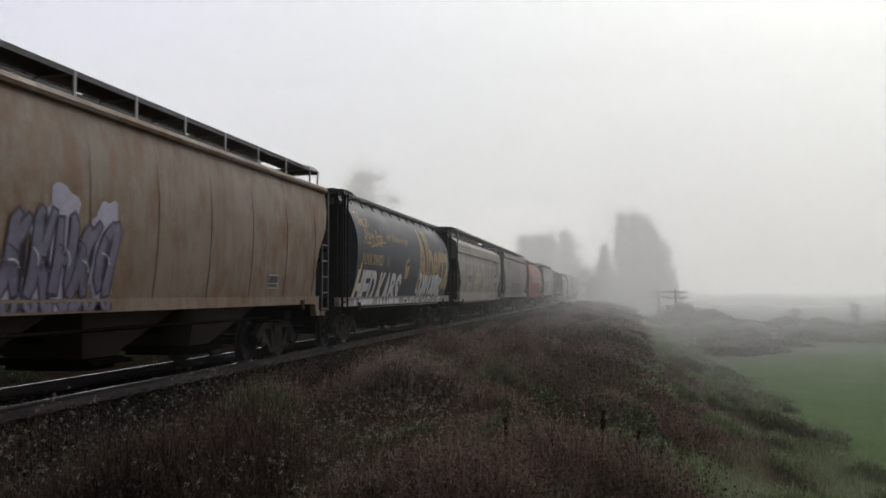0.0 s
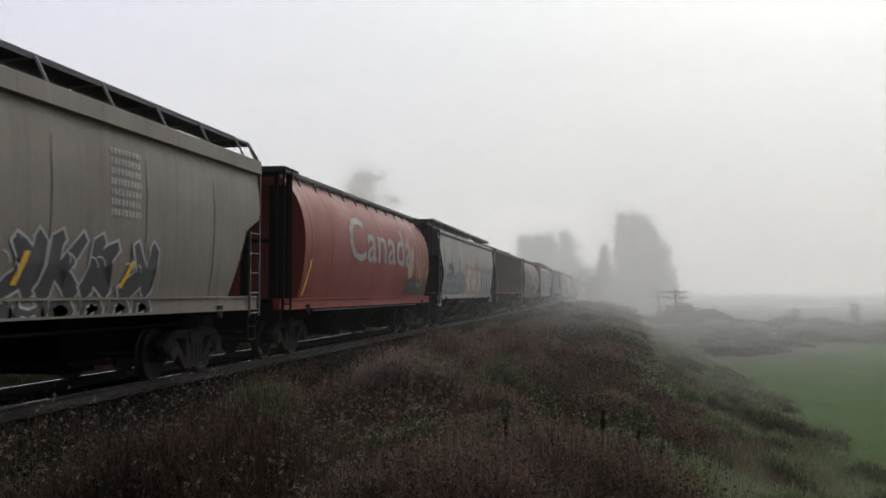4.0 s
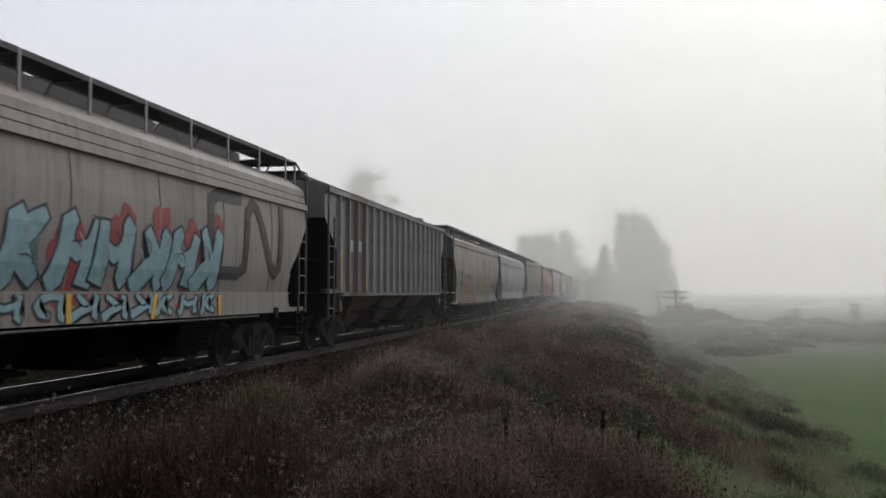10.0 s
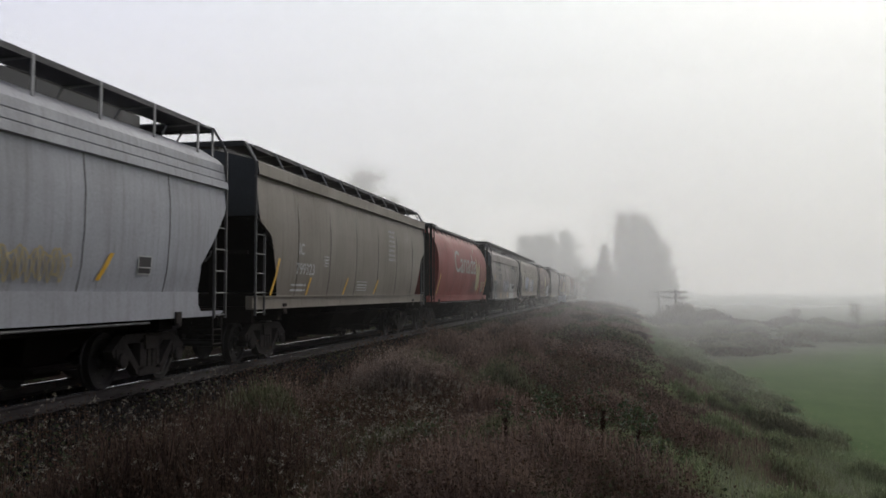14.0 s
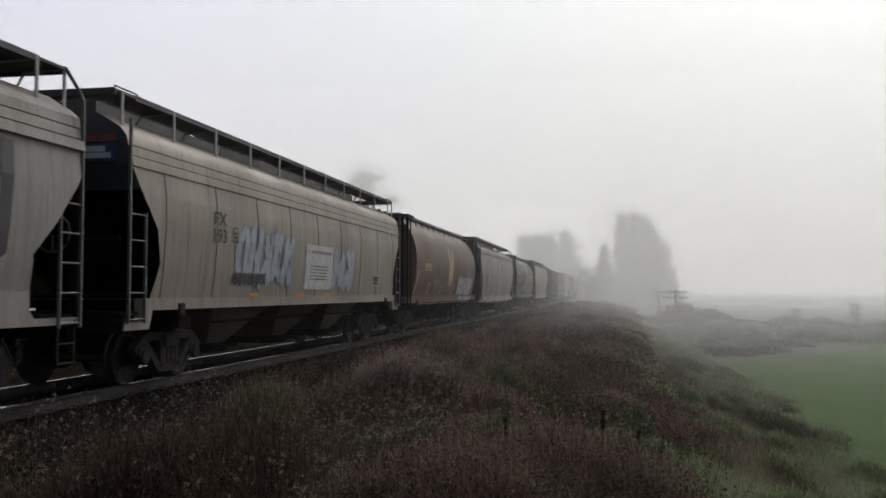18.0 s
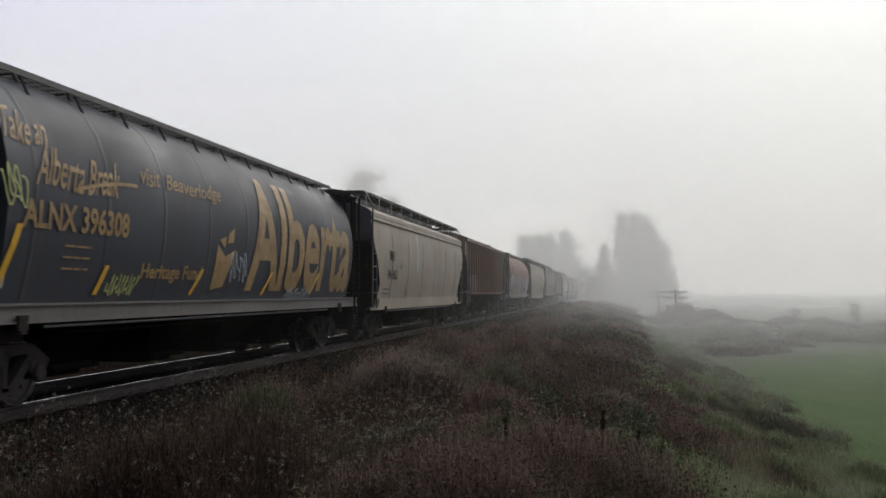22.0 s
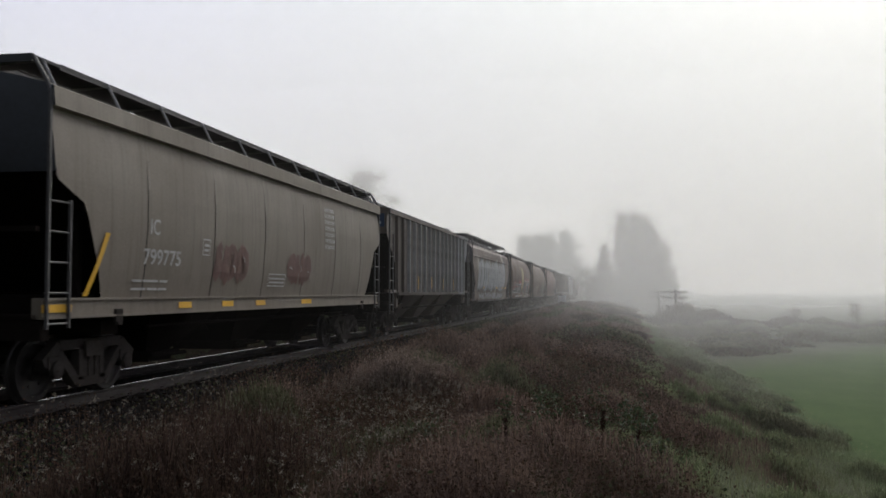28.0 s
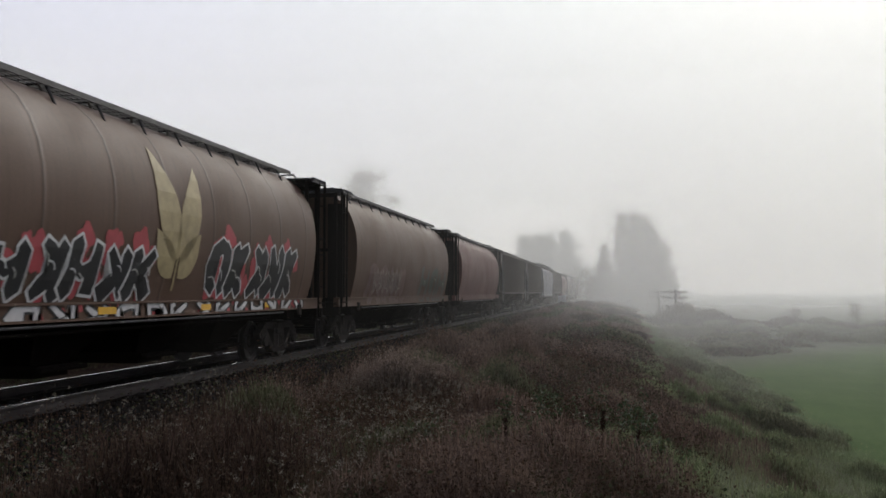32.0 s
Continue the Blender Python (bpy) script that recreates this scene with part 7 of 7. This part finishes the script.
for i, (bx, by, bw, bh) in enumerate(((3.3, 21, 0.8, 0.42), (2.7, 23, 0.7, 0.35), (3.9, 22.5, 0.6, 0.3), (2.2, 33, 1.0, 0.45))):
    bush("bush", bx, by, bw, bw, bh, 700 + i, "dark wet clump of rank weeds on the bank", 3600, 0.028 + 0.0011 * by, MAT_OLIVE, MAT_OLIVE, 0.5)


def leafy_weed(x, y, h, seed):
    """An upright weed: bare stems with alternate dull leaves and pale buds."""
    r = np.random.default_rng(seed)
    top = new("leafy_weed")
    top.matrix_basis = pose(x, y, float(ground_z(x, y)) - 0.03)
    tagged(top, "upright leafy weed with dull green leaves on the verge", "weed", "upright weeds on the verge")
    pts = []
    for i in range(5):
        e = Vector((r.normal(0, 0.16), r.normal(0, 0.16), h * r.uniform(0.7, 1.1)))
        st = Shape().tube((r.normal(0, 0.02), r.normal(0, 0.02), 0), e, 0.008, 5, 0.003)
        put("stem", st.mesh("stem", MAT_STEM), top)
        pts += [np.array(e) * t + r.normal(0, 0.035, 3) for t in r.uniform(0.3, 1.05, 34)]
    v, f = leaves(np.array(pts), r.uniform(0.022, 0.058, len(pts)), seed + 1)
    put("foliage", big_mesh("foliage", v, f, MAT_WET), top)["kind"] = "stuff"


for i in range(18):
    leafy_weed(mound.uniform(-1.3, 0.8), mound.uniform(9.0, 15.5), mound.uniform(0.35, 0.62), 500 + i)
for i in range(9):
    leafy_weed(mound.uniform(-5.4, -1.2), mound.uniform(6.5, 13), mound.uniform(0.25, 0.5), 530 + i)


MAT_DOCK = foliage("dead_dock_seed", (0.018, 0.011, 0.009), (0.060, 0.032, 0.024), (0.03, 0.02, 0.015), 0.4)


def dock_stalk(x, y, h, seed):
    """A dead dock: one dark upright stem thick with seed clusters."""
    r = np.random.default_rng(seed)
    top = new("dock_stalk")
    top.matrix_basis = pose(x, y, float(ground_z(x, y)) - 0.03, r.uniform(-6, 6), r.uniform(-6, 6), 0)
    tagged(top, "dead dark brown dock stalk with seed clusters", "weed", "dead dock stalks on the verge")
    put("stem", Shape().tube((0, 0, 0), (0, 0, h), 0.009, 6, 0.004).mesh("stem", MAT_DOCK), top)
    t = r.uniform(0.35, 1.0, 260)
    c = np.stack([r.normal(0, 0.014, 260), r.normal(0, 0.014, 260), t * h], -1)
    v, f = leaves(c, r.uniform(0.012, 0.03, 260), seed + 1, 1.0)
    put("seed_head", big_mesh("seed_head", v, f, MAT_DOCK), top)["kind"] = "stuff"


for i in range(7):
    dock_stalk(mound.uniform(-1.1, 0.3), mound.uniform(9.0, 11.5), mound.uniform(0.35, 0.55), 560 + i)


# ---- relay box, telegraph poles, posts ----
MAT_ALU = plain("weathered_aluminium", (0.62, 0.63, 0.66), 0.5, 0.0, 0.15, 8)
MAT_POLE = plain("weathered_pole_timber", (0.04, 0.032, 0.027), 0.9, 0, 0.4, 15)
MAT_GLASS = plain("insulator_glass", (0.12, 0.16, 0.15), 0.15, 0, 0.1)

relay = new("relay_cabinet")
relay.matrix_basis = pose(-5.5, 107, -0.62)
tagged(relay, "pale metal signal relay cabinet on a post beside the track", "relay cabinet")
put("case", Shape().box(-0.42, 0.42, -0.3, 0.3, 0.45, 1.62).mesh("case", MAT_ALU), relay)
put("roof_lid", Shape().prism([(-0.36, 1.622), (0.36, 1.622), (0.3, 1.70), (-0.3, 1.70)], -0.47, 0.47).mesh("roof_lid", MAT_ALU), relay)
put("door", Shape().box(-0.36, 0.36, -0.325, -0.302, 0.52, 1.55).mesh("door", MAT_ALU), relay)
put("door_handle", Shape().box(0.22, 0.27, -0.36, -0.326, 0.98, 1.12).mesh("door_handle", MAT_STEEL_DARK), relay)
put("post", Shape().box(-0.1, 0.1, -0.1, 0.1, -0.2, 0.449).mesh("post", MAT_STEEL_DARK), relay)


def telegraph_pole(x, y, tilt, arms):
    top = new("telegraph_pole")
    z0 = float(ground_z(x, y)) - 0.3
    top.matrix_basis = pose(x, y, z0, 0, tilt, 0)
    tagged(top, "old dark timber telegraph pole with bare crossarms", "telegraph pole", "telegraph poles along the line")
    hgt = 1.78 - z0
    put("pole", Shape().tube((0, 0, 0), (0, 0, hgt), 0.18, 10, 0.14).mesh("pole", MAT_POLE, 40), top)
    for i in range(arms):
        z = hgt - 0.3 - 0.62 * i
        arm = put("crossarm", Shape().box(-1.3, 1.3, -0.19, -0.115, z - 0.085, z + 0.085).mesh("crossarm", MAT_POLE), top)
        put("brace", Shape().bar([(-0.6, -0.12, z), (0, -0.12, z - 0.45), (0.6, -0.12, z)], 0.018).mesh("brace", MAT_STEEL_DARK), top)
        for a in (-1.2, -0.9, -0.6, -0.3, 0.3, 0.6, 0.9, 1.2):
            pin = Shape().tube((a, -0.143, z + 0.086), (a, -0.143, z + 0.13), 0.014, 6).tube((a, -0.143, z + 0.12), (a, -0.143, z + 0.2), 0.04, 8, 0.028)
            put("insulator", pin.mesh("insulator", MAT_GLASS), arm)


telegraph_pole(7.0, 104, 0.5, 2)
telegraph_pole(6.3, 125, -1.0, 2)


def sapling(x, y, h, seed):
    r = np.random.default_rng(seed)
    top = new("sapling")
    top.matrix_basis = pose(x, y, float(ground_z(x, y)) - 0.05)
    tagged(top, "thin bare sapling at the far edge of the field", "sapling", "saplings by the field")
    sh = Shape().tube((0, 0, 0), (0.03, 0, h), 0.05, 6, 0.015)
    pts = []
    for i in range(14):
        t = r.uniform(0.3, 0.95)
        e = Vector((0, 0, h * t)) + Vector((r.normal(0, 0.22), r.normal(0, 0.2), r.uniform(0.1, 0.4)))
        sh.tube((0, 0, h * t), e, 0.014, 4, 0.004)
        pts.append(e)
    put("trunk", sh.mesh("trunk", MAT_BARK), top)
    c = np.repeat(np.array(pts), 22, 0) + r.normal(0, 0.10, (14 * 22, 3))
    v, f = leaves(c, np.full(len(c), 0.11), seed + 1)
    put("crown", big_mesh("crown", v, f, MAT_BUSH), top)


sapling(17.3, 92, 1.9, 301)
sapling(22.3, 92, 2.5, 302)
sapling(22.9, 93, 2.2, 303)
# leaning stake close to the rail
stake = new("stake", Shape().box(-0.03, 0.03, -0.03, 0.03, -0.5, 0.32).mesh("stake", MAT_POLE))
stake.matrix_basis = pose(-6.75, 11.55, -0.35, 0, 4, 20)
tagged(stake, "short dark timber stake beside the rail", "stake")


def soft(n, k, value, a, b, lo, hi):
    """A remap with smooth ends."""
    r = n.new("ShaderNodeMapRange")
    r.interpolation_type = "SMOOTHSTEP"
    for key, v in (("From Min", a), ("From Max", b), ("To Min", lo), ("To Max", hi)):
        r.inputs[key].default_value = v
    k.new(value, r.inputs["Value"])
    return r.outputs[0]


# ---- fog banks: thin standing veils that scatter the daylight ----
def fog_material(name, thick, left, top, head, colour=1.0):
    """thick: how much is hidden over the field, left: the share of it over the track, head: how steeply it thickens above the land."""
    m, n, k, p = nodes(name)
    n.remove(p)
    tc, sep = n.new("ShaderNodeTexCoord"), n.new("ShaderNodeSeparateXYZ")
    k.new(tc.outputs["Object"], sep.inputs[0])
    low = soft(n, k, sep.outputs["Z"], top * 0.2, top, 1.0, 0.0)
    span = n.new("ShaderNodeMath")
    span.operation = "ABSOLUTE"
    shift = n.new("ShaderNodeMath")
    shift.inputs[1].default_value = 9.0
    k.new(sep.outputs["X"], shift.inputs[0])
    k.new(shift.outputs[0], span.inputs[0])
    side = soft(n, k, span.outputs[0], 4.0, 10.0, left, 1.0)
    aloft = n.new("ShaderNodeMath")
    aloft.operation = "MAXIMUM"
    k.new(side, aloft.inputs[0])
    k.new(soft(n, k, sep.outputs["Z"], 3.5 + 0.02 * top, 7.0 + 0.12 * top, 0.0, 1.0), aloft.inputs[1])
    side = aloft.outputs[0]
    # it thins out towards the land below, which falls from the verge to the field
    base = soft(n, k, sep.outputs["X"], -0.6, 5.0, -0.45, -2.05)
    num, den, ratio = n.new("ShaderNodeMath"), n.new("ShaderNodeMath"), n.new("ShaderNodeMath")
    num.operation, den.operation, ratio.operation, ratio.use_clamp = "SUBTRACT", "MULTIPLY_ADD", "DIVIDE", True
    k.new(sep.outputs["Z"], num.inputs[0])
    k.new(base, num.inputs[1])
    k.new(base, den.inputs[0])
    den.inputs[1].default_value, den.inputs[2].default_value = -head, 1.45 * head
    k.new(num.outputs[0], ratio.inputs[0])
    k.new(den.outputs[0], ratio.inputs[1])
    foot = ratio.outputs[0]
    a = thick
    for f in (low, side, foot):
        q = n.new("ShaderNodeMath")
        q.operation = "MULTIPLY"
        if isinstance(a, float):
            q.inputs[0].default_value = a
        else:
            k.new(a, q.inputs[0])
        k.new(f, q.inputs[1])
        a = q.outputs[0]
    clear, d, t = n.new("ShaderNodeBsdfTransparent"), n.new("ShaderNodeBsdfDiffuse"), n.new("ShaderNodeBsdfTranslucent")
    for s in (d, t):
        s.inputs["Color"].default_value = (colour, colour * 0.995, colour * 0.97, 1)
    half, mx = n.new("ShaderNodeMixShader"), n.new("ShaderNodeMixShader")
    half.inputs[0].default_value = 0.82
    k.new(d.outputs[0], half.inputs[1])
    k.new(t.outputs[0], half.inputs[2])
    k.new(a, mx.inputs[0])
    k.new(clear.outputs[0], mx.inputs[1])
    k.new(half.outputs[0], mx.inputs[2])
    k.new(mx.outputs[0], n["Material Output"].inputs["Surface"])
    return m


# distance, share hidden over the field, part of it over the track, height
FOG = ((14, 0.014, 0.3, 10), (22, 0.032, 0.15, 14), (31, 0.055, 0.15, 19), (42, 0.085, 0.2, 25), (55, 0.11, 0.25, 32), (70, 0.115, 0.3, 40), (88, 0.105, 0.35, 48), (109, 0.20, 0.5, 58), (134, 0.19, 0.8, 72), (165, 0.20, 1.0, 90), (200, 0.32, 1.0, 110))
for i, (y, thick, left, top) in enumerate(FOG):
    beyond = FOG[i + 1][0] if i + 1 < len(FOG) else 280
    w = y * 1.6 + 40
    sh = Shape()
    sh.add([(-w, 0, -4), (w, 0, -4), (w, 0, top), (-w, 0, top)], [(0, 1, 2, 3)])
    fog = new("fog_bank", sh.mesh("fog_bank", fog_material("fog_veil", thick, left, top, 1 - y / beyond)))
    fog.matrix_basis = pose(0, y, 0)
    tagged(fog, "pale morning fog lying over the field and the line", "fog", "banks of morning fog", "stuff")

# the far wall of fog that closes the field
m, n, k, p = nodes("deep_fog")
n.remove(p)
tc, sep = n.new("ShaderNodeTexCoord"), n.new("ShaderNodeSeparateXYZ")
k.new(tc.outputs["Object"], sep.inputs[0])
clear, d, t = n.new("ShaderNodeBsdfTransparent"), n.new("ShaderNodeBsdfDiffuse"), n.new("ShaderNodeBsdfTranslucent")
for s in (d, t):
    s.inputs["Color"].default_value = (0.97, 0.965, 0.95, 1)
half, mx = n.new("ShaderNodeMixShader"), n.new("ShaderNodeMixShader")
half.inputs[0].default_value = 0.82
k.new(d.outputs[0], half.inputs[1])
k.new(t.outputs[0], half.inputs[2])
fade = n.new("ShaderNodeMath")
fade.operation = "MULTIPLY"
k.new(soft(n, k, sep.outputs["Z"], 2.0, 90.0, 0.9, 0.3), fade.inputs[0])
k.new(remap(n, k, sep.outputs["Z"], -2.1, 1.6, 0.0, 1.0), fade.inputs[1])
k.new(fade.outputs[0], mx.inputs[0])
k.new(clear.outputs[0], mx.inputs[1])
k.new(half.outputs[0], mx.inputs[2])
k.new(mx.outputs[0], n["Material Output"].inputs["Surface"])
sh = Shape()
sh.add([(-700, 0, -4), (700, 0, -4), (700, 0, 220), (-700, 0, 220)], [(0, 1, 2, 3)])
fog = new("fog_bank", sh.mesh("fog_bank", m))
fog.matrix_basis = pose(0, 400, 0)
tagged(fog, "dense pale fog closing the far end of the field", "fog", "banks of morning fog", "stuff")


# ---- what moves ----
def motions():
    start = {}
    for car, kind, s in CARS:
        start[car] = s
        walk(car, [(0, pose(TRACK_X, s, 0)), (32, pose(TRACK_X, s - SPEED * 32, 0))])
    # wheels roll on the rails while they pass the camera
    for w, car, a, s in WHEELS:
        y = start[car] + s * (6.35 + a)
        t0, t1 = max(0.0, (y - 60) / SPEED), min(32.0, (y + 9) / SPEED)
        if t1 <= t0:
            continue
        first, last = int(t0 * FPS), int(t1 * FPS)
        rows = [(i / FPS, pose(0, a, 0.42) @ Matrix.Rotation(s * SPEED / 0.42 * (i - first) / FPS, 4, "X")) for i in range(first, last + 1)]
        if first > 0:
            rows.insert(0, (0, rows[0][1]))
        if last < 32 * FPS:
            rows.append((32, rows[-1][1]))
        walk(w, rows)


motions()
